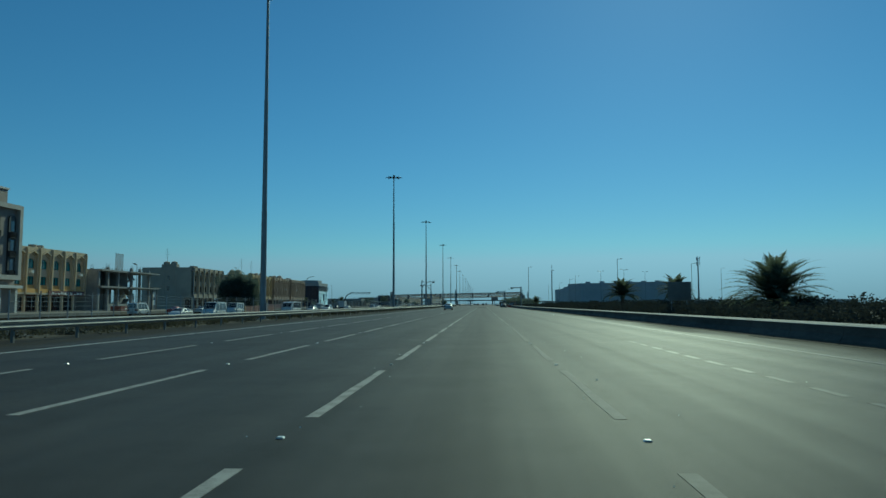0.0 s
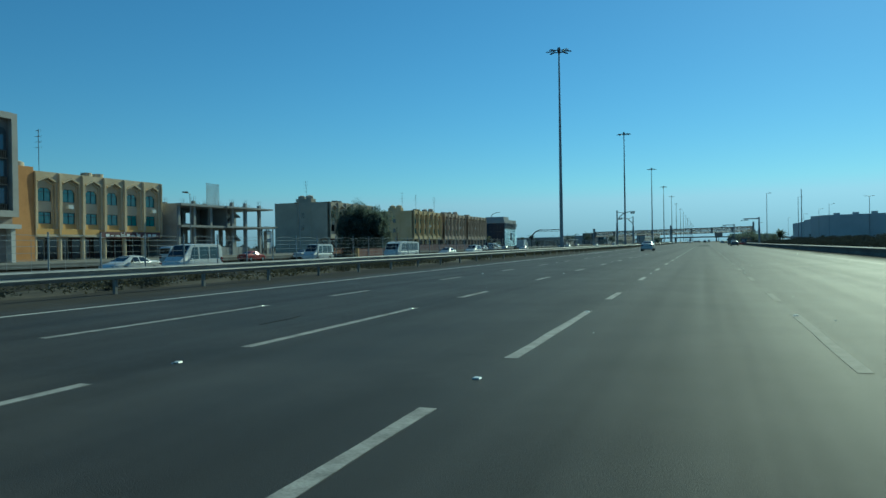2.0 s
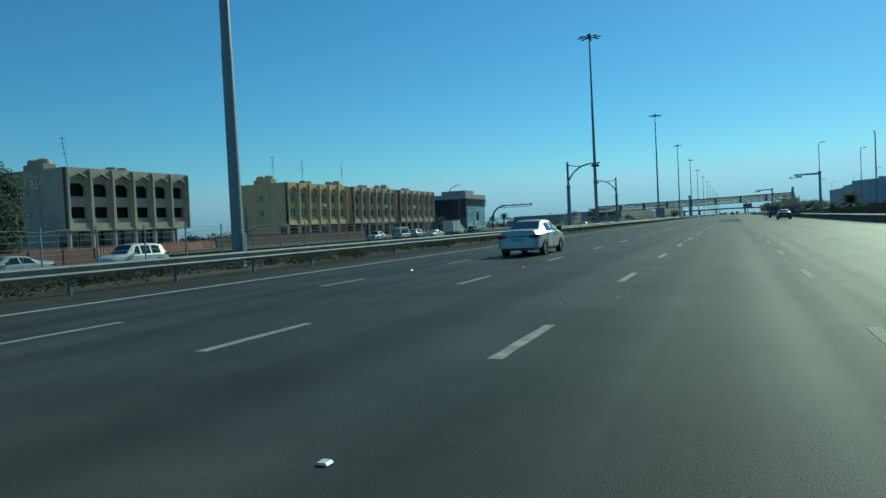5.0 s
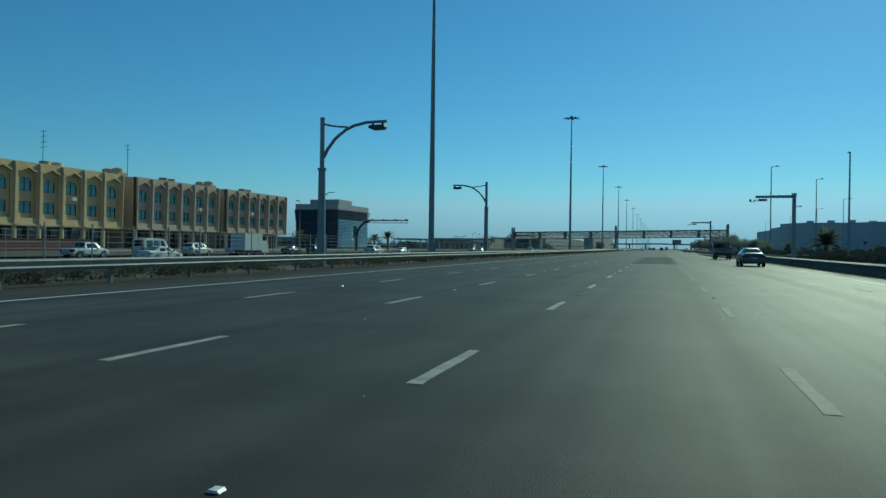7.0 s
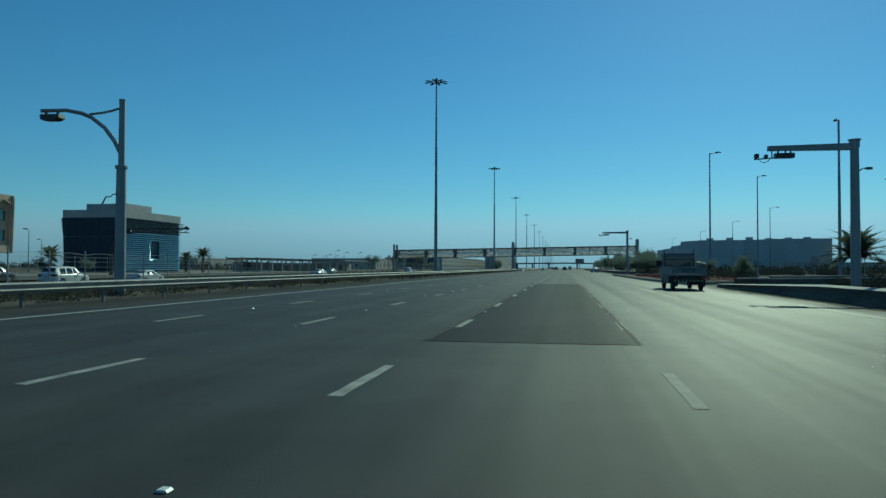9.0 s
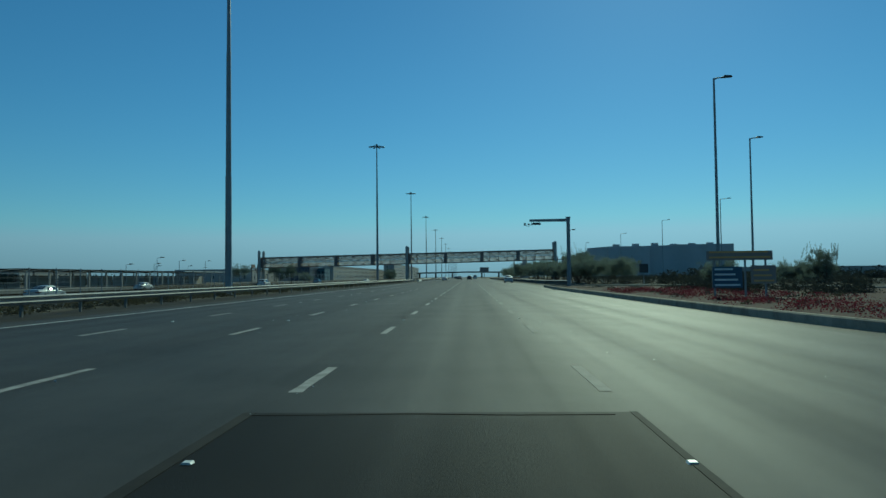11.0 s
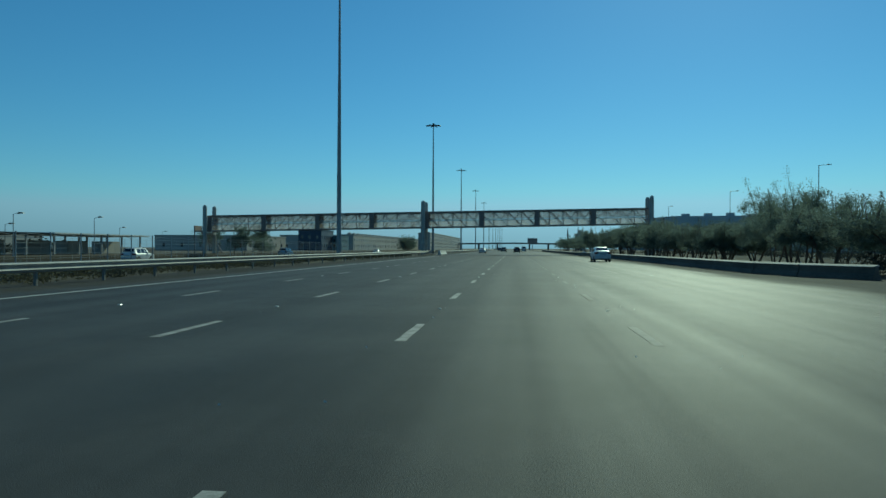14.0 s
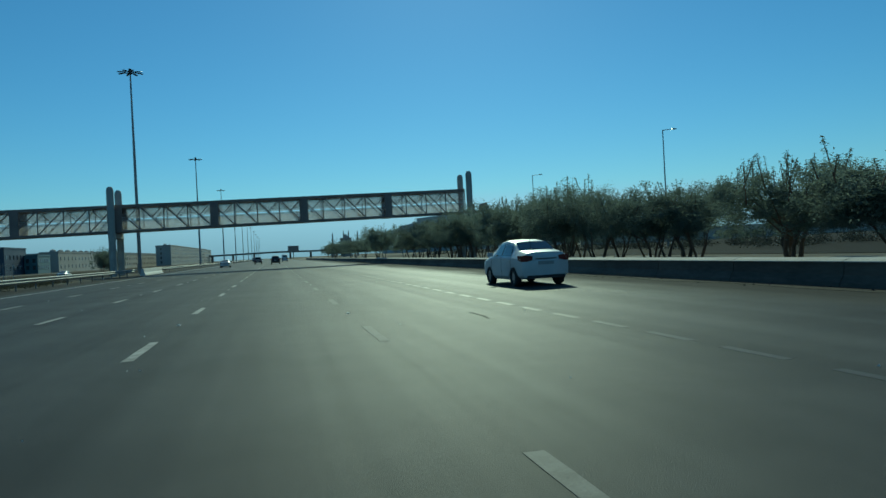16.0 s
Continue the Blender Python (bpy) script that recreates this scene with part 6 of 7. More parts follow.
def car(P, mat, label, category, loc, rz=0.0, name="car", group=""):
    g = thing(name, label, category, loc, rz, group)
    st = P["st"]
    L = st[-1][0]
    bm = bmn()
    dense = []
    for a, b in zip(st, st[1:]):
        k = max(1, int((b[0] - a[0]) / 0.28))
        dense += [tuple(p + (q - p) * i / k for p, q in zip(a, b)) for i in range(k)]
    dense.append(st[-1])
    rows = []
    for s in dense:
        h = section(s)
        # wheel arches cut into the sill line
        for wy in P["wheels"]:
            d = abs(s[0] - wy)
            if d < P["r"] * 1.12:
                lift = math.sqrt((P["r"] * 1.12) ** 2 - d * d) + P["r"]
                for q in (1, 2):
                    h[q].z = max(h[q].z, min(lift, h[4].z - 0.12))
                h[3].z = max(h[3].z, h[2].z + 0.03)
        full = h + [Vector((-v.x, v.y, v.z)) for v in h[-2:0:-1]]
        rows.append([bm.verts.new(v) for v in full])
    for a, b in zip(rows, rows[1:]):
        for i in range(len(a)):
            j = (i + 1) % len(a)
            bm.faces.new((a[i], a[j], b[j], b[i]))
    bm.faces.new(rows[0])
    bm.faces.new(rows[-1][::-1])
    part("body", bm, mat, g, smooth=True)
    # windows on the sides
    for ya, yb in P["side"]:
        for s in (1, -1):
            bm = bmn()
            ta = ya + (0.24 if ya == P["side"][0][0] and (P is SEDAN or P is COMPACT) else 0.02)
            tb = yb - (0.42 if yb == P["side"][-1][1] else 0.02)
            cols = []
            for i in range(9):
                col = []
                for j in range(4):
                    u = j / 3
                    y = (ya + (yb - ya) * i / 8) * (1 - u) + (ta + (tb - ta) * i / 8) * u
                    t = section(at_y(st, y))
                    p = t[5].lerp(t[6], 0.08 + 0.76 * u)
                    col.append(p)
                cols.append(col)
            out = [[bm.verts.new((s * (p.x + 0.009), p.y, p.z + 0.006)) for p in c] for c in cols]
            inn = [[bm.verts.new((s * (p.x - 0.02), p.y, p.z - 0.012)) for p in c] for c in cols]
            for i in range(8):
                for j in range(3):
                    bm.faces.new((out[i][j], out[i + 1][j], out[i + 1][j + 1], out[i][j + 1]))
                    bm.faces.new((inn[i][j], inn[i][j + 1], inn[i + 1][j + 1], inn[i + 1][j]))
                for j in (0, 3):
                    bm.faces.new((out[i][j], inn[i][j], inn[i + 1][j], out[i + 1][j]))
            for i in (0, 8):
                for j in range(3):
                    bm.faces.new((out[i][j], out[i][j + 1], inn[i][j + 1], inn[i][j]))
            part("side_window", bm, CAR_GLASS, g, smooth=True)
            if P is not VAN or yb > 3:
                bm = bmn()
                t = section(at_y(st, ya + 0.15))
                hx = t[4].x
                box(bm, s * (hx - 0.01), s * (hx + 0.025), ya + 0.05, ya + 0.27, t[4].z - 0.10, t[4].z - 0.06)
                part("door_handle", bm, mat, g)
    for nm, (i, j), u0, u1 in (("rear_window", P["rear"], 0.08, 0.92), ("windscreen", P["front"], 0.06, 0.92)):
        a, b = section(st[i]), section(st[j])
        bm = bmn()
        q = []
        for u in ((u0, u1) if nm == "rear_window" else (u0, u1)):
            for k in (7, 9):
                p = a[k].lerp(b[k], u)
                q.append(p + Vector((0, -0.012 if nm == "rear_window" else 0.012, 0.014)))
        (e0, c0, e1, c1) = q
        wv = 1.03
        up = [(e0.x * wv, e0.y, e0.z), (0, c0.y, c0.z), (-e0.x * wv, e0.y, e0.z), (-e1.x * wv, e1.y, e1.z), (0, c1.y, c1.z), (e1.x * wv, e1.y, e1.z)]
        va = [bm.verts.new(p) for p in up]
        vb = [bm.verts.new((p[0], p[1], p[2] - 0.03)) for p in up]
        bm.faces.new((va[0], va[1], va[4], va[5]))
        bm.faces.new((va[1], va[2], va[3], va[4]))
        for i in range(6):
            bm.faces.new((va[i], vb[i], vb[(i + 1) % 6], va[(i + 1) % 6]))
        part(nm, bm, CAR_GLASS, g)
    ty, rd, rm = wheel_meshes(P["r"])
    for wy in P["wheels"]:
        for s in (1, -1):
            w = shared("wheel", rd, g, (s * P["track"], wy, P["r"]), rz=0 if s > 0 else 180)
            shared("tyre", ty, w)
            shared("rim", rm, w)
    z0, z1 = P["tail"]
    a, b = section(at_y(st, 0.04)), section(at_y(st, 0.16))
    for s in (1, -1):
        bm = bmn()
        w0, y1 = st[0][3], st[1][0]
        w1, w2 = st[1][3] + 0.015, at_y(st, y1 + 0.22)[3] + 0.012
        inner = 0.68 if P is COMPACT else 0.62
        pts = [(s * w0 * inner, -0.02, z0 + 0.05), (s * w0, -0.02, z0), (s * w1, y1, z0), (s * w2, y1 + 0.22, z0 + 0.06), (s * w2, y1 + 0.26, z1), (s * w1, y1, z1), (s * w0, -0.02, z1), (s * w0 * inner, -0.02, z1 - 0.03)]
        f = [bm.verts.new(p) for p in pts]
        k = [bm.verts.new((p[0] * 0.9, p[1] + 0.1, p[2])) for p in pts]
        for q in ((0, 1, 6, 7), (1, 2, 5, 6), (2, 3, 4, 5)):
            bm.faces.new([f[i] for i in q])
            bm.faces.new([k[i] for i in q[::-1]])
        for i in range(8):
            bm.faces.new((f[i], k[i], k[(i + 1) % 8], f[(i + 1) % 8]))
        part("tail_lamp", bm, TAIL_RED, g, "red tail lamp")
        bm = bmn()
        hz = st[-2][2]
        box(bm, min(s * 0.42, s * 0.72), max(s * 0.42, s * 0.72), L - 0.32, L - 0.08, hz - 0.02, hz + 0.1)
        part("headlamp", bm, HEADLAMP, g, "clear headlamp")
        bm = bmn()
        t = section(at_y(st, P["side"][-1][1] - 0.15))
        box(bm, min(s * (t[5].x + 0.02), s * (t[5].x + 0.2)), max(s * (t[5].x + 0.02), s * (t[5].x + 0.2)), P["side"][-1][1] - 0.1, P["side"][-1][1] + 0.04, t[5].z + 0.04, t[5].z + 0.18)
        part("door_mirror", bm, mat if P is not SEDAN else BLACK, g)
    bm = bmn()
    zb = st[0][1]
    box(bm, -st[1][3] * 0.80, st[1][3] * 0.80, -0.012, 0.16, zb - 0.07, zb + 0.03)
    part("bumper", bm, BLACK, g, "black lower bumper")
    bm = bmn()
    box(bm, -0.26, 0.26, -0.022, 0.05, z0 - 0.10, z0 + 0.01)
    part("number_plate", bm, PLATE, g, "blank number plate")
    if P is COMPACT:
        bm = bmn()
        beam(bm, (0, 1.42, 1.46), (0, 1.05, 1.72), 0.012, 0.012)
        part("aerial", bm, BLACK, g)
    if P is SEDAN or P is COMPACT:
        for s in (1, -1):
            for ys in (1.33, 2.32, 3.36) if P is SEDAN else (1.0, 1.99, 3.1):
                t = section(at_y(st, ys))
                bm = bmn()
                sweep(bm, [(s * (v.x + 0.001), v.y, v.z) for v in (t[2], t[3], t[4], t[5])], 0.006, 5)
                part("door_seam", bm, BLACK, g)
            a, b = section(at_y(st, 1.4)), section(at_y(st, 3.4))
            bm = bmn()
            sweep(bm, [(s * (v.x + 0.002), v.y, v.z + 0.01) for v in (section(at_y(st, y))[5] for y in (1.2, 1.8, 2.4, 3.0, 3.4))], 0.01, 5)
            part("window_trim", bm, RIM, g, "chrome window trim")
        bm = bmn()
        box(bm, -0.36, 0.36, 0.0, 0.06, z0 + 0.06, z0 + 0.1)
        part("trunk_trim", bm, RIM if P is SEDAN else mat, g)
    return g


car(SEDAN, PAINT_SILVER, "silver-white sedan driving on the motorway", "car", (-7.0, 157.4, 0), 0, group="cars on the motorway")
car(SEDAN, PAINT_GREY, "dark grey sedan driving in the slow lane", "car", (7.84, 241.0, 0), 0, group="cars on the motorway")
car(COMPACT, PAINT_WHITE, "white compact sedan driving in the slow lane", "car", (9.13, 429.4, 0), 0, group="cars on the motorway")
car(SUV, PAINT_BLACK, "dark sport-utility car far ahead", "car", (1.0, 560.0, 0), 0, group="cars on the motorway")
car(PICKUP, PAINT_GREY, "dark pickup far ahead on the motorway", "pickup truck", (-3.2, 590.0, 0), 0, "pickup_truck")
car(SEDAN, PAINT_WHITE, "white sedan far ahead on the motorway", "car", (-8.2, 545.0, 0), 0, group="cars on the motorway")
car(VAN, PAINT_WHITE, "white van far ahead on the motorway", "van", (4.0, 640.0, 0), 0, "van")
car(SUV, PAINT_GREY, "grey sport-utility car far ahead", "car", (-6.8, 700.0, 0), 0, group="cars on the motorway")

# flatbed truck on the right lane
tk = thing("flatbed_truck", "light flatbed truck with grey drop sides and a ladder rack", "truck", (8.4, 276.5, 0))
TRUCK_SIDE = material("faded_grey_panel", (0.2, 0.2, 0.19), (0.14, 0.14, 0.135), 1.0, rough=0.6)
bm = bmn()
prism(bm, [(4.2, 0.75), (5.75, 0.6), (5.85, 1.1), (5.75, 1.45), (5.35, 2.15), (4.95, 2.25), (4.25, 2.25), (4.15, 2.1)], lambda p, d: (d - 0.95, p[0], p[1]), 1.9)
part("cab", bm, TRUCK_SIDE, tk)
bm = bmn()
box(bm, -0.75, 0.75, 4.12, 4.16, 1.5, 2.05)
part("rear_window", bm, CAR_GLASS, tk)
for s in (1, -1):
    bm = bmn()
    prism(bm, [(4.55, 1.5), (5.55, 1.5), (5.3, 2.1), (4.55, 2.1)], lambda p, d: (s * 0.955 + s * d * 0.01, p[0], p[1]), 0.6)
    part("side_window", bm, CAR_GLASS, tk)
    bm = bmn()
    box(bm, min(s * 0.98, s * 1.25), max(s * 0.98, s * 1.25), 5.3, 5.42, 1.45, 1.85)
    beam(bm, (s * 0.9, 5.36, 1.6), (s * 1.1, 5.36, 1.6), 0.04, 0.04)
    part("door_mirror", bm, BLACK, tk)
bm = bmn()
box(bm, -1.0, 1.0, 0.0, 4.05, 0.86, 0.98)
part("bed", bm, CONCRETE_DARK, tk)
for nm, a in (("tailboard", (-1.0, 1.0, 0.0, 0.05)), ("side_board", (-1.0, -0.95, 0.06, 4.0)), ("side_board", (0.95, 1.0, 0.06, 4.0)), ("front_board", (-0.94, 0.94, 3.98, 4.04))):
    bm = bmn()
    box(bm, *a, 0.99, 1.42)
    if nm == "tailboard":
        for k in range(5):
            box(bm, -0.95 + k * 0.46, -0.90 + k * 0.46, -0.02, 0.0, 0.99, 1.42)
    part(nm, bm, TRUCK_SIDE, tk)
bm = bmn()
for x in (-0.93, 0.93):
    beam(bm, (x, 3.9, 1.42), (x, 3.9, 2.55), 0.06, 0.06)
beam(bm, (-0.93, 3.9, 2.25), (0.93, 3.9, 2.25), 0.06, 0.06)
beam(bm, (-0.93, 3.9, 1.9), (0.93, 3.9, 1.9), 0.05, 0.05)
part("headboard_rack", bm, DARK_METAL, tk)
bm = bmn()
for k in range(16):
    y = 0.1 + k * 0.2
    beam(bm, (0.96, y, 1.42), (0.96, y, 1.58 + 0.01 * k), 0.02, 0.02)
beam(bm, (0.96, 0.1, 1.6), (0.96, 3.2, 1.74), 0.03, 0.03)
part("side_railing", bm, DARK_METAL, tk)
bm = bmn()
box(bm, -0.45, 0.45, 0.1, 5.2, 0.55, 0.8)
box(bm, -0.95, 0.95, 0.02, 0.1, 0.5, 0.66)
part("chassis", bm, BLACK, tk)
for s in (1, -1):
    bm = bmn()
    box(bm, min(s * 0.62, s * 0.98), max(s * 0.62, s * 0.98), 1.55, 4.1, 0.42, 0.84)
    part("side_skirt", bm, BLACK, tk)
    bm = bmn()
    box(bm, min(s * 0.6, s * 0.98), max(s * 0.6, s * 0.98), 0.42, 0.45, 0.22, 0.84)
    part("mud_flap", bm, BLACK, tk)
bm = bmn()
for k in range(9):
    box(bm, -0.6 + k * 0.13, -0.52 + k * 0.13, -0.012, -0.002, 1.22, 1.30)
for k in range(6):
    box(bm, -0.42 + k * 0.13, -0.33 + k * 0.13, -0.012, -0.002, 1.08, 1.14)
part("writing_bars", bm, DARK_METAL, tk)
bm = bmn()
for k in range(8):
    box(bm, -0.88 + k * 0.22, -0.76 + k * 0.22, 0.005, 0.02, 0.53, 0.63)
part("reflector_strip", bm, material("reflector_yellow", (0.3, 0.25, 0.08), (0.2, 0.17, 0.06), 3.0, rough=0.4), tk, "yellow reflector strip")
for s in (1, -1):
    bm = bmn()
    box(bm, min(s * 0.6, s * 0.92), max(s * 0.6, s * 0.92), -0.02, 0.03, 0.7, 0.84)
    part("tail_lamp", bm, TAIL_RED, tk, "red tail lamp")
ty, rd, rm = wheel_meshes(0.37)
for wy in (0.95, 4.85):
    for s in (1, -1):
        w = shared("wheel", rd, tk, (s * 0.82, wy, 0.37), rz=0 if s > 0 else 180)
        shared("tyre", ty, w)
        shared("rim", rm, w)

# parked along the service road and in front of the buildings
PARKED = [
    (SEDAN, PAINT_WHITE, -40, 96.0, 180, "white sedan on the service road", "car", "car"),
    (VAN, PAINT_WHITE, -36.5, 98.9, 180, "white minivan with dark windows on the service road", "van", "van"),
    (VAN, PAINT_WHITE, -60, 119.5, 0, "white van parked before the shops", "van", "van"),
    (SEDAN, PAINT_RED, -60, 134.5, 0, "red sedan parked by the unfinished frame", "car", "car"),
    (VAN, PAINT_WHITE, -46, 134.0, 180, "white panel van on the service road", "van", "van"),
    (BUS, PAINT_WHITE, -37, 141.6, 180, "white minibus with dark windows on the service road", "bus", "minibus"),
    (SEDAN, PAINT_WHITE, -61, 150.5, 4, "white sedan parked by the unfinished frame", "car", "car"),
    (SUV, PAINT_WHITE, -36, 168.2, 180, "white sport-utility car on the service road", "car", "car"),
    (SEDAN, PAINT_SILVER, -38, 161.0, 180, "silver sedan on the service road", "car", "car"),
    (PICKUP, PAINT_WHITE, -58, 240.0, 0, "white pickup parked before the yellow building", "pickup truck", "pickup_truck"),
    (VAN, PAINT_WHITE, -58, 250.5, 0, "white van parked before the yellow building", "van", "van"),
    (SUV, PAINT_WHITE, -60, 262.0, 0, "white sport-utility car parked before the shops", "car", "car"),
    (SEDAN, PAINT_SILVER, -60, 272.0, 0, "silver sedan parked before the shops", "car", "car"),
    (SEDAN, PAINT_WHITE, -45, 236.0, 0, "white sedan on the service road", "car", "car"),
    (SEDAN, PAINT_BLACK, -60, 288.0, 0, "black sedan parked before the shops", "car", "car"),
    (SUV, PAINT_GREY, -60, 297.0, 0, "grey sport-utility car parked before the shops", "car", "car"),
    (SUV, PAINT_WHITE, -45, 289.0, 0, "white sport-utility car on the service road", "car", "car"),
    (SEDAN, PAINT_WHITE, -45, 302.0, 0, "white sedan on the service road", "car", "car"),
    (SEDAN, PAINT_SILVER, -42, 350.0, 0, "silver sedan on the service road", "car", "car"),
    (SUV, PAINT_WHITE, -45, 436.5, 0, "white sport-utility car on the service road", "car", "car"),
    (SUV, PAINT_SILVER, -45, 492.0, 0, "silver sport-utility car near the footbridge", "car", "car"),
    (SEDAN, PAINT_WHITE, -60, 410.0, 0, "white sedan parked by the canopy", "car", "car"),
    (SEDAN, PAINT_WHITE, -40, 560.0, 0, "white sedan on the service road past the footbridge", "car", "car"),
]
for P, m, x, y, rz, label, cat, nm in PARKED:
    z = -0.55 if x > -62 else 0.06
    car(P, m, label, cat, (x, y, z), rz, nm, "vehicles along the service road")
car(SEDAN, PAINT_SILVER, "silver sedan far along the ramp", "car", (60.0, 344.0, 0.0), -50)

# box truck parked before the shops
bt = thing("box_truck", "white box truck parked before the shops", "truck", (-52, 262, -0.55))
bm = bmn()
box(bm, -1.1, 1.1, 0, 4.2, 0.9, 3.1)
part("cargo_box", bm, PAINT_WHITE, bt)
bm = bmn()
prism(bm, [(4.3, 0.6), (5.9, 0.6), (5.9, 1.4), (5.5, 2.2), (4.3, 2.25)], lambda p, d: (d - 1.0, p[0], p[1]), 2.0)
part("cab", bm, PAINT_WHITE, bt)
bm = bmn()
box(bm, -0.5, 0.5, 0.1, 5.4, 0.5, 0.9)
part("chassis", bm, BLACK, bt)
for wy in (1.0, 5.0):
    for s in (1, -1):
        w = shared("wheel", rd, bt, (s * 0.9, wy, 0.37), rz=0 if s > 0 else 180)
        shared("tyre", ty, w)
        shared("rim", rm, w)

# ---- vegetation ----


def leaf_mesh(name, centres, mat, r, size=(0.07, 0.14)):
    """Many loose leaves in one mesh, from plain arrays."""
    verts, faces = [], []
    for c in centres:
        s = r.uniform(*size)
        d = Vector((r.gauss(0, 1), r.gauss(0, 1), r.gauss(0, 0.7))).normalized()
        u = d.orthogonal().normalized()
        u.rotate(Matrix.Rotation(r.uniform(0, 6.28), 3, d))
        w = u * s * 0.42
        k = len(verts)
        verts += [c - d * s, c + w, c + d * s, c - w]
        faces += [(k, k + 1, k + 2), (k, k + 2, k + 3)]
    me = bpy.data.meshes.new(name)
    me.from_pydata([tuple(v) for v in verts], [], faces)
    me.materials.append(mat)
    return me


def tree(name, label, seed, h, spread, mat, leaves=5200, stems=3, low=0.28, wispy=True, leaf_size=(0.05, 0.11), base=0.36, tall=1.0, fill=26, weeping=0):
    """A shrubby tree with several bent stems, forked limbs and clumps of small leaves with gaps between."""
    r = random.Random(seed)
    g = thing(name, label, "tree")
    tips = []
    for s in range(stems):
        a = 2 * math.pi * s / stems + r.uniform(-0.5, 0.5)
        bm = bmn()
        p = Vector((0.15 * math.cos(a), 0.15 * math.sin(a), -0.2))
        top = Vector((spread * 0.28 * math.cos(a), spread * 0.28 * math.sin(a), h * r.uniform(0.38, 0.5)))
        mid = p.lerp(top, 0.5) + Vector((r.uniform(-0.2, 0.2), r.uniform(-0.2, 0.2), 0))
        w = 0.036 * h * r.uniform(0.45, 0.65) / (stems**0.5)
        sweep(bm, [p, mid, top], [w * 1.4, w, w * 0.7], 7)
        for b in range(5):
            a2 = a + r.uniform(-1.5, 1.5)
            rr = spread * r.uniform(0.45, 0.95)
            tip = Vector((rr * math.cos(a2), rr * math.sin(a2), h * r.uniform(0.5, 0.96)))
            start = mid.lerp(top, r.uniform(0.4, 1.0))
            bend = start.lerp(tip, 0.5) + Vector((0, 0, r.uniform(0.0, 0.4)))
            sweep(bm, [start, bend, tip], [w * 0.55, w * 0.35, w * 0.12], 5)
            tips += [tip, bend.lerp(tip, 0.55), bend]
        part("stem", bm, BARK, g, smooth=True)
    clumps = []
    for t in tips:
        for k in range(3):
            clumps.append((t + Vector((r.gauss(0, spread * 0.16), r.gauss(0, spread * 0.16), r.gauss(0, h * 0.06))), r.uniform(0.35, 0.75) * spread * 0.34))
    for k in range(fill):
        a, q = r.uniform(0, 6.28), math.sqrt(r.random()) * spread * 0.9
        zz = h * (base + (0.84 - base) * r.random() * (1 - 0.5 * (q / spread) ** 2))
        if weeping:  # a full dome down to the ground
            zz = h * (base + (0.92 - 0.26 * (q / spread) ** 2.5 - base) * r.random() ** 0.7)
        clumps.append((Vector((q * math.cos(a), q * math.sin(a), zz)), r.uniform(0.3, 0.6) * spread * 0.38))
    centres = []
    for k in range(leaves):
        c, q = clumps[r.randrange(len(clumps))]
        v = Vector((r.gauss(0, 1), r.gauss(0, 1), r.gauss(0, 0.75)))
        v = c + v.normalized() * q * r.random() ** 0.45
        if v.z > h * low:
            centres.append(v)
    if wispy:
        twigs = bmn()
        for k in range(16 if tall == 1 else 11):
            a, q = r.uniform(0, 6.28), spread * r.uniform(0.1, 0.9)
            base = Vector((q * math.cos(a), q * math.sin(a), h * r.uniform(0.72, 0.85)))
            d = Vector((r.uniform(-0.3, 0.3) * tall, r.uniform(-0.3, 0.3) * tall, 1)) * h * r.uniform(0.12, 0.32) * tall
            sweep(twigs, [base - d * 0.35, base + d * 0.4, base + d * 0.95], [0.025, 0.016, 0.006], 4)
            for j in range(int(90 * tall)):
                t = r.random()
                centres.append(base + d * t + Vector((r.gauss(0, 0.09), r.gauss(0, 0.09), r.gauss(0, 0.05))) * (1.3 - t if tall == 1 else 1.3 + 1.9 * t * (1.05 - t)))
        tagged(part("twigs", twigs, BARK, g), kind="stuff")
    for k in range(weeping):  # hanging strands round the rim
        a, q = r.uniform(0, 6.28), spread * r.uniform(0.9, 1.08)
        z0, drop = h * r.uniform(0.25, 0.8), h * r.uniform(0.1, 0.24)
        for j in range(130):
            t = r.random()
            out = q * (1 - 0.25 * (z0 / h) ** 2) + 0.45 * t
            centres.append(Vector((out * math.cos(a) + r.gauss(0, 0.1), out * math.sin(a) + r.gauss(0, 0.1), z0 - drop * t * t)))
    ob = new("crown", leaf_mesh("crown", centres, mat, r, leaf_size))
    ob.parent = g
    return g


TREE_LABEL = "grey-green roadside tree with several bent stems and feathery leaves"
fine = (0.032, 0.07)
kinds = [tree("tree", TREE_LABEL, 11, 5.2, 2.9, LEAF, 34000, leaf_size=fine), tree("tree", TREE_LABEL, 12, 5.8, 3.2, LEAF_DARK, 36000, 4, leaf_size=fine), tree("tree", TREE_LABEL, 13, 4.6, 3.0, LEAF, 34000, 3, leaf_size=fine), tree("tree", TREE_LABEL, 14, 6.3, 2.7, LEAF_DARK, 34000, 2, leaf_size=fine)]
r = random.Random(21)
spots = []
for sx, sy, sd, hh, up in ((19.8, 407.6, 15, 5.0, 1.0), (20.8, 412.4, 16, 5.9, 1.35), (21.4, 417.6, 17, 5.3, 1.0)):
    o = tree("tree", "tall roadside tree with a dense crown and feathery top branches", sd, hh, 3.0, LEAF, 33000, 3, low=0.33, leaf_size=fine, base=0.4, tall=up)
    o.matrix_basis = pose(sx, sy, -0.05)
    o["group"] = "trees along the right verge"
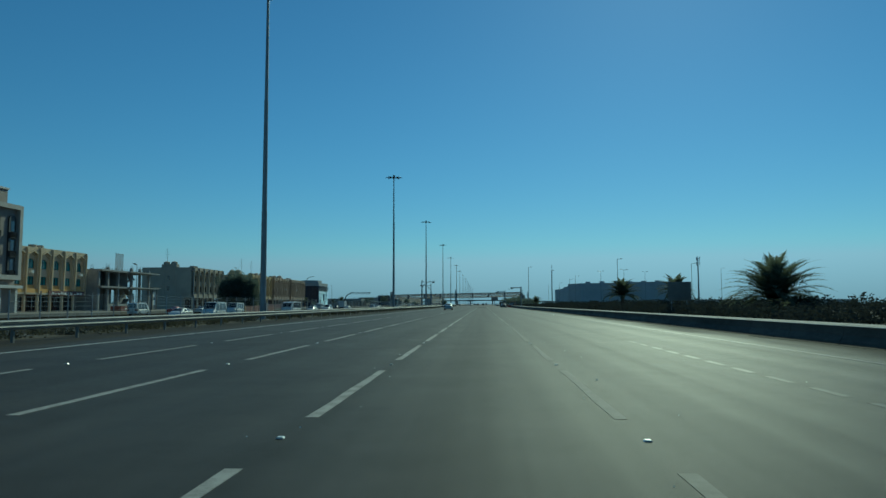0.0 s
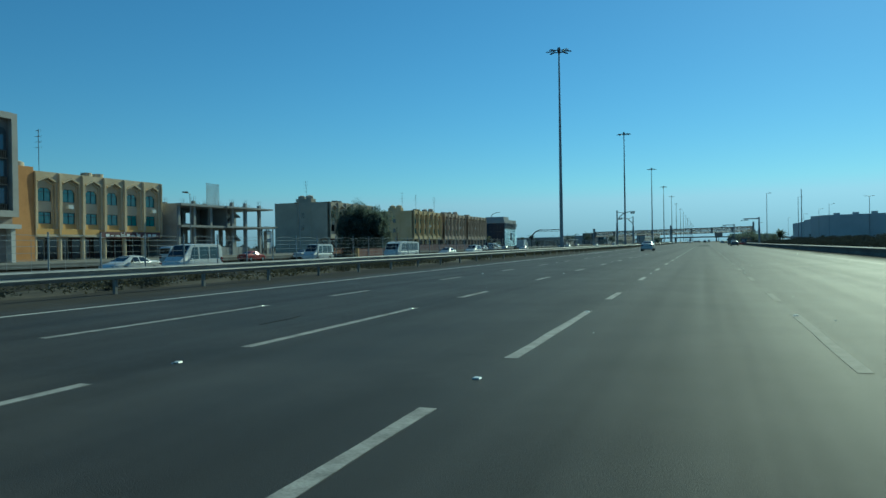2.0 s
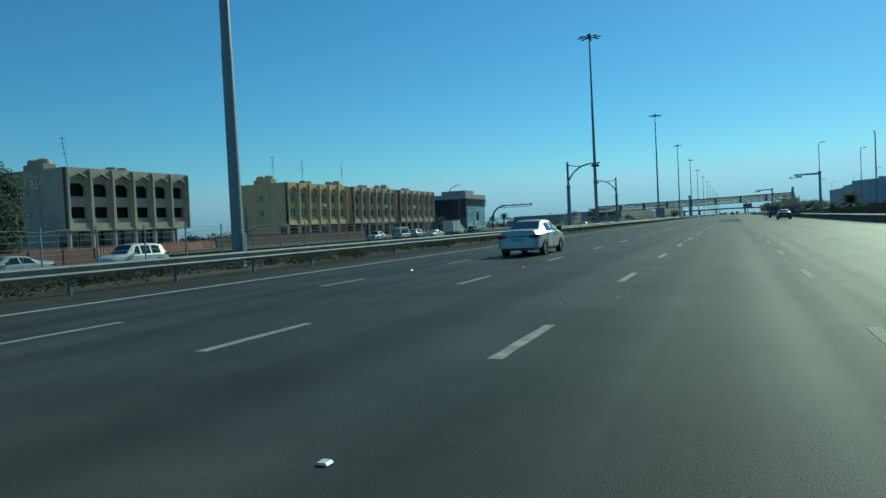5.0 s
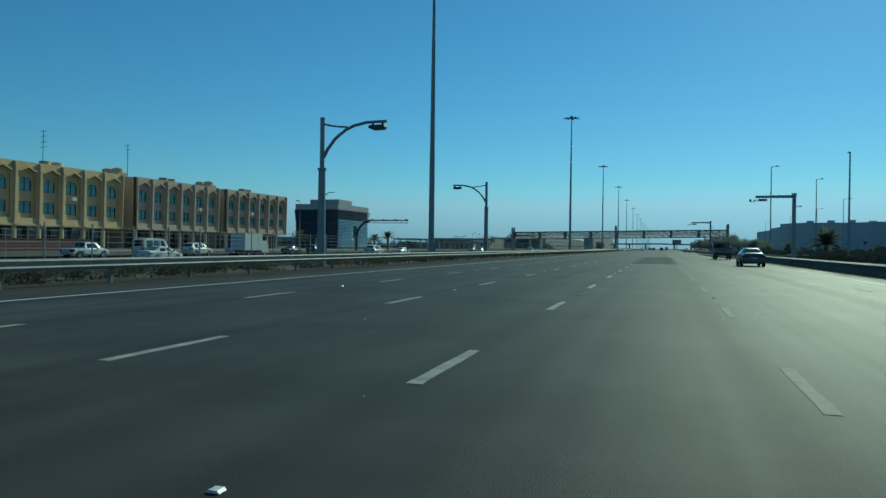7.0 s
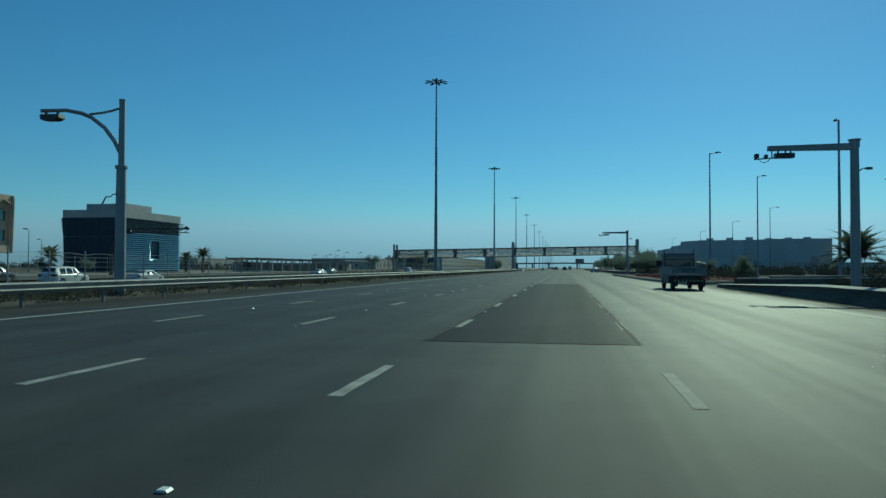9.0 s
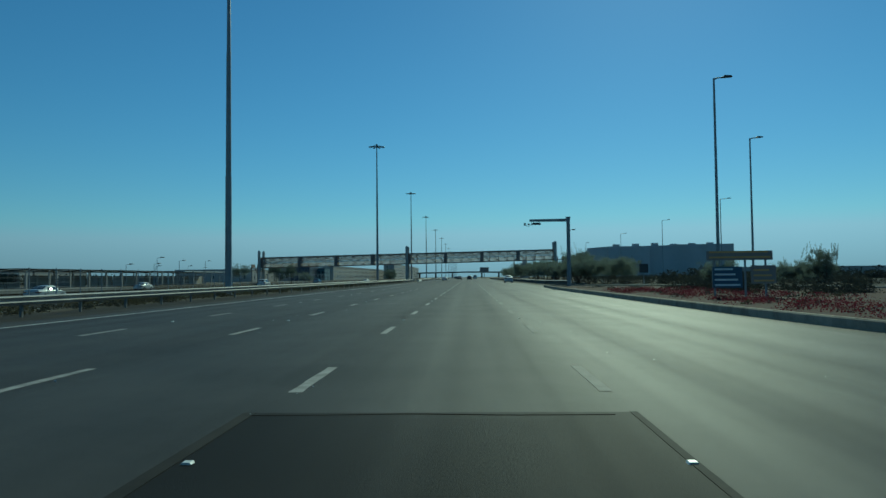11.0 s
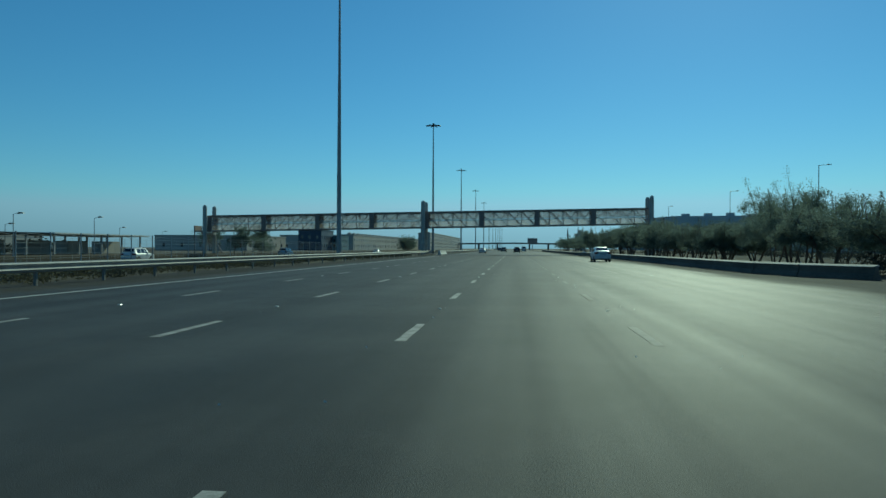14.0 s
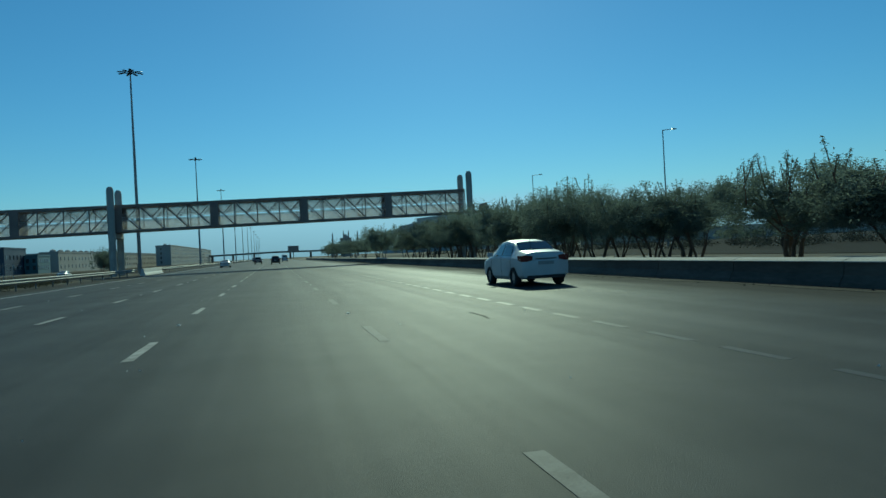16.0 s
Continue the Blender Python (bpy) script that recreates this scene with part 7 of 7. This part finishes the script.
for k in range(30):
    y = 398 + k * 4.0 + r.uniform(-1.2, 1.2)
    if 406 < y < 421:
        continue
    spots.append((19.5 + r.uniform(-1.0, 1.8) + max(0, k - 12) * 0.1, y, r.uniform(3.4, 4.2) + min(1.0, max(0.0, y - 425) * 0.03)))
for k in range(16):
    spots.append((28 + r.uniform(-2, 3), 404 + k * 7 + r.uniform(-2, 2), r.uniform(3.6, 4.6)))
for k in range(24):
    spots.append((21 + r.uniform(-2, 6) + k * 0.1, 518 + k * 10 + r.uniform(-3, 3), r.uniform(4.4, 5.8)))
spots += [(20.4, 427.0, 3.8), (21.6, 422.9, 3.2)]
used = set()
for n, (x, y, s) in enumerate(spots):
    k = r.randrange(4)
    m = pose(x, y, -0.05, 0, 0, r.uniform(0, 360))
    if k in used:
        o = copy_thing(kinds[k], m)
    else:
        used.add(k)
        o = kinds[k]
        o.matrix_basis = m
    w = r.uniform(0.95, 1.18)
    o.scale = (w, w, s / (5.2, 5.8, 4.6, 6.3)[k])
    o["group"] = "trees along the right verge"

# dark hedge and shrubs behind the right barrier on the first stretch
def shrub_row(name, label, spots_, mat, seed, per=420, leafsize=(0.05, 0.1), floor_z=0.0):
    r = random.Random(seed)
    cs = []
    for x, y, rad, hh in spots_:
        for k in range(per):
            v = Vector((r.gauss(0, 1), r.gauss(0, 1), r.gauss(0, 1))).normalized() * r.random() ** 0.4
            z = abs(v.z) * hh
            cs.append(Vector((x + v.x * rad, y + v.y * rad, z + 0.02 + floor_z)))
    ob = new(name, leaf_mesh(name, cs, mat, r, leafsize))
    return tagged(ob, label, "shrub", kind="stuff")


r = random.Random(31)
shrub_row("hedge", "dark dense hedge behind the right barrier", [(17.5 + r.uniform(-0.7, 1.4), -10 + k * 1.25, r.uniform(0.9, 1.4), r.uniform(1.15, 1.4)) for k in range(226)], HEDGE_LEAF, 32, 330, (0.08, 0.16))
shrub_row("hedge", "dark dense hedge on the rising ground to the right", [(24.5 + r.uniform(-1.5, 2.5), -10 + k * 2.0, r.uniform(1.4, 2.2), r.uniform(1.85, 2.05)) for k in range(140)], HEDGE_LEAF, 33, 520, (0.1, 0.2))
shrub_row("verge_shrubs", "dry low shrubs under the guard rail", [(-18.0 + r.uniform(-2.4, 0.8), r.uniform(20, 480), r.uniform(0.4, 1.4), r.uniform(0.25, 0.65)) for k in range(600)], DRY_SHRUB, 34, 110, (0.04, 0.09))
shrub_row("verge_shrubs", "green weeds along the verge", [(-17.6 + r.uniform(-2.2, 0.5), r.uniform(20, 480), r.uniform(0.3, 1.2), r.uniform(0.2, 0.6)) for k in range(300)], HEDGE_LEAF, 35, 110, (0.04, 0.09))
shrub_row("island_shrubs", "dry shrubs on the planted island", [(r.uniform(11, 21), r.uniform(300, 362), r.uniform(0.3, 0.8), r.uniform(0.25, 0.4)) for k in range(30)], DRY_SHRUB, 36, 80, (0.04, 0.09))
shrub_row("island_shrubs", "dark low ground cover on the planted island", [(r.uniform(11.5, 22), r.uniform(302, 360), r.uniform(0.4, 1.0), r.uniform(0.25, 0.42)) for k in range(60)], HEDGE_LEAF, 44, 90, (0.05, 0.1))
FLOWER = leaf_material("dark_red_petals", (0.17, 0.03, 0.045), (0.105, 0.025, 0.035), 0.2)
shrub_row("flower_bed", "dark red flowers on the planted island", [(r.uniform(10.6, 19.0), r.uniform(300, 340), r.uniform(0.5, 1.1), r.uniform(0.2, 0.34)) for k in range(120)], FLOWER, 45, 120, (0.03, 0.06), 0.15)
shrub_row("ramp_shrubs", "dark shrubs between ramp and carriageway", [(r.uniform(18, 24), r.uniform(322, 350), r.uniform(0.8, 1.5), r.uniform(0.8, 1.5)) for k in range(30)] + [(r.uniform(27, 60), r.uniform(385, 400) , r.uniform(0.8, 1.6), r.uniform(0.8, 1.4)) for k in range(30)], HEDGE_LEAF, 37, 260, (0.07, 0.14))
shrub_row("far_bushes", "dark bushes on the far right of the ramp", [(30 + r.uniform(0, 90), 250 + r.uniform(-60, 40), r.uniform(1, 2.0), r.uniform(0.9, 1.7)) for k in range(120)], HEDGE_LEAF, 38, 150, (0.12, 0.24))

shrub_row("far_bushes", "dark bushes and low scrub behind the roadside trees", [(r.uniform(44, 66), r.uniform(398, 620), r.uniform(1.0, 2.2), r.uniform(0.9, 2.2)) for k in range(170)], HEDGE_LEAF, 39, 200, (0.08, 0.16))

shrub_row("ramp_hedge", "dark hedge along the far side of the exit ramp", [(x + 5 + r.uniform(-1.2, 2.5), y - 4 + r.uniform(-1.5, 1.5), r.uniform(0.9, 1.7), r.uniform(0.7, 1.5)) for x, y, _ in along(EXIT_R, 1.3)], HEDGE_LEAF, 40, 260, (0.07, 0.15))
shrub_row("ramp_hedge", "dark hedge behind the entry ramp", [(x + 3 + r.uniform(-1.2, 3.5), y + 5 + r.uniform(-1.5, 2.5), r.uniform(0.9, 1.7), r.uniform(0.7, 1.6)) for x, y, _ in along(ENTRY_R[8:], 1.3)], HEDGE_LEAF, 43, 260, (0.07, 0.15))

# big weeping tree on the far side of the service road
bm = bmn()
ring = [(-58.6 + (6.3 + 0.6 * noise.noise((k, 0.5, 0))) * math.cos(k * 0.262), 169.2 + (6.3 + 0.6 * noise.noise((k, 2.5, 0))) * math.sin(k * 0.262)) for k in range(24)]
prism(bm, ring, lambda p, d: (p[0], p[1], -0.6 + d), 0.12)
solid("planting_bed", bm, SAND, "bare dusty ground round a big tree", "verge", "structure")
big = tree("tree", "large dense dark green weeping tree behind a low wall", 41, 9.2, 4.75, LEAF_DARK, 130000, 3, 0.02, False, (0.09, 0.18), 0.06, fill=620, weeping=90)
big.matrix_basis = pose(-58.5, 169.2, -0.5)
sm = [(-92, 346, 0.55), (-82.5, 345, 0.5), (-78, 400, 0.5), (-46, 484, 0.8), (-52, 490, 1.0), (-58, 500, 0.7), (-90, 560, 1.3), (-80, 575, 1.4), (-29.4, 546, 0.78), (-29.2, 551, 0.85), (-29.5, 556, 0.75), (24, 330, 0.5), (26, 338, 0.5), (22, 343, 0.5)]
for x, y, s in sm:
    o = copy_thing(kinds[r.randrange(4)], pose(x, y, -0.6 if -62 < x < -29 else -0.05, 0, 0, r.uniform(0, 360)))
    o.scale = (s, s, s)
    o["label"] = "small dark green bushy tree"

# bare trunk beside the derelict building
bm = bmn()
sweep(bm, [(0, 0, -0.2), (0.1, 0, 3), (0.0, 0.1, 6.8)], [0.22, 0.16, 0.08], 7)
for a, z, l in ((0.5, 2.2, 2.6), (2.8, 1.6, 2.9), (4.0, 3.0, 1.2), (1.6, 4.0, 1.3)):
    sweep(bm, [(0.05, 0, z), (math.cos(a) * l * 0.6, math.sin(a) * l * 0.6, z + 0.5), (math.cos(a) * l, math.sin(a) * l, z + 1.4)], [0.09, 0.06, 0.02], 5)
o = tagged(part("dead_tree", bm, BARK, smooth=True), "bare dead tree trunk with broken limbs", "tree")
o.matrix_basis = pose(-82, 237, 0)


def palm(loc, trunk_h, length, seed, label="date palm with a short trunk and drooping fronds", fronds=34):
    r = random.Random(seed)
    g = thing("palm_tree", label, "palm tree", loc, r.uniform(0, 360))
    bm = bmn()
    n = max(3, int(trunk_h / 0.35))
    pts = [(0.03 * math.sin(i), 0, trunk_h * i / n - 0.1) for i in range(n + 1)]
    sweep(bm, pts, [0.30 - 0.06 * i / n + 0.035 * (i % 2) for i in range(n + 1)], 10)
    part("trunk", bm, BARK, g)
    for f in range(fronds):
        a = 2.4 * f + r.uniform(-0.2, 0.2)
        el = radians(86 - 84 * (f / fronds) ** 0.85 + r.uniform(-6, 6))
        L = length * r.uniform(0.85, 1.1)
        spine = []
        p = Vector((0, 0, trunk_h))
        e = el
        seg = 9
        for i in range(seg + 1):
            spine.append(p.copy())
            p += Vector((math.cos(a) * math.cos(e), math.sin(a) * math.cos(e), math.sin(e))) * L / seg
            e -= radians(4.0 + 7.5 * i / seg)
        verts, faces = [], []
        for i in range(1, seg * 6 + 1):
            t = i / (seg * 6)
            j = min(int(t * seg), seg - 1)
            c = spine[j].lerp(spine[j + 1], t * seg - j)
            d = (spine[j + 1] - spine[j]).normalized()
            side = d.cross(Vector((0, 0, 1))).normalized()
            up = side.cross(d)
            ll = 0.68 * length / 3.2 * math.sin(math.pi * min(1, 0.18 + t * 0.86)) + 0.05
            for s in (1, -1):
                tip = c + (side * s * 0.82 + d * 0.62 + up * r.uniform(0.05, 0.35) - Vector((0, 0, 0.12))) * ll
                w = d * 0.05
                k = len(verts)
                verts += [c - w, c + w, tip]
                faces.append((k, k + 1, k + 2))
        k = len(verts)
        for i, q in enumerate(spine):
            w = Vector((-math.sin(a), math.cos(a), 0)) * (0.035 * (1 - i / seg) + 0.008)
            verts += [q - w, q + w]
            if i:
                m = k + 2 * i
                faces.append((m - 2, m - 1, m + 1, m))
        me = bpy.data.meshes.new("frond")
        me.from_pydata([tuple(v) for v in verts], [], faces)
        me.materials.append(PALM_LEAF)
        ob = new("frond", me)
        ob.parent = g
    return g


palm((23.2, 55.6, 0.05), 1.6, 4.3, 51, fronds=80)
palm((26.5, 96.0, 0.05), 2.7, 3.1, 52, fronds=46)
palm((21.3, 105.5, 0.05), 2.4, 3.2, 53, fronds=54)
palm((22.5, 289.5, -0.05), 2.1, 3.1, 54, fronds=44)
palm((-73.9, 370.0, 0.0), 3.4, 2.7, 55, "tall date palm beside the glass building", 34)
palm((-78.8, 371.9, 0.0), 2.5, 2.6, 56, "date palm beside the glass building", 34)
palm((-85.7, 340.0, 0.0), 2.6, 3.0, 57, "date palm before the glass building", 34)

# low dark tree belts near the horizon
r = random.Random(61)
shrub_row("tree_belt", "low dark tree belt in the distance", [(45 + k * 2.6 + r.uniform(-2, 2), 440 + k * 1.4 + r.uniform(-8, 8), r.uniform(2.0, 4.0), r.uniform(1.8, 3.6)) for k in range(150)], HEDGE_LEAF, 62, 120, (0.3, 0.6))
shrub_row("tree_belt", "low dark tree belt in the distance", [(40 + k * 3.0 + r.uniform(-2, 2), 255 + k * 1.0 + r.uniform(-8, 8), r.uniform(1.5, 3.0), r.uniform(1.2, 2.4)) for k in range(110)], HEDGE_LEAF, 63, 110, (0.22, 0.45))
shrub_row("tree_belt", "low dark tree belt in the distance", [(-95 - k * 3.2 + r.uniform(-2, 2), 500 + k * 1.2 + r.uniform(-10, 10), r.uniform(2.0, 4.0), r.uniform(2.0, 4.0)) for k in range(120)], HEDGE_LEAF, 64, 110, (0.3, 0.6))
shrub_row("tree_belt", "low dark tree belt in the distance", [(-110 - k * 4 + r.uniform(-2, 2), 340 - k * 1.5 + r.uniform(-10, 10), r.uniform(2.0, 4.0), r.uniform(2.0, 4.0)) for k in range(90)], HEDGE_LEAF, 65, 110, (0.3, 0.6))
shrub_row("verge_bushes", "dark bushes along the far fence", [(-29 + r.uniform(-1.5, 1.0), 355 + k * 1.5, r.uniform(0.5, 1.2), r.uniform(0.4, 1.1)) for k in range(95)], LEAF_DARK, 66, 120, (0.06, 0.12), -0.5)
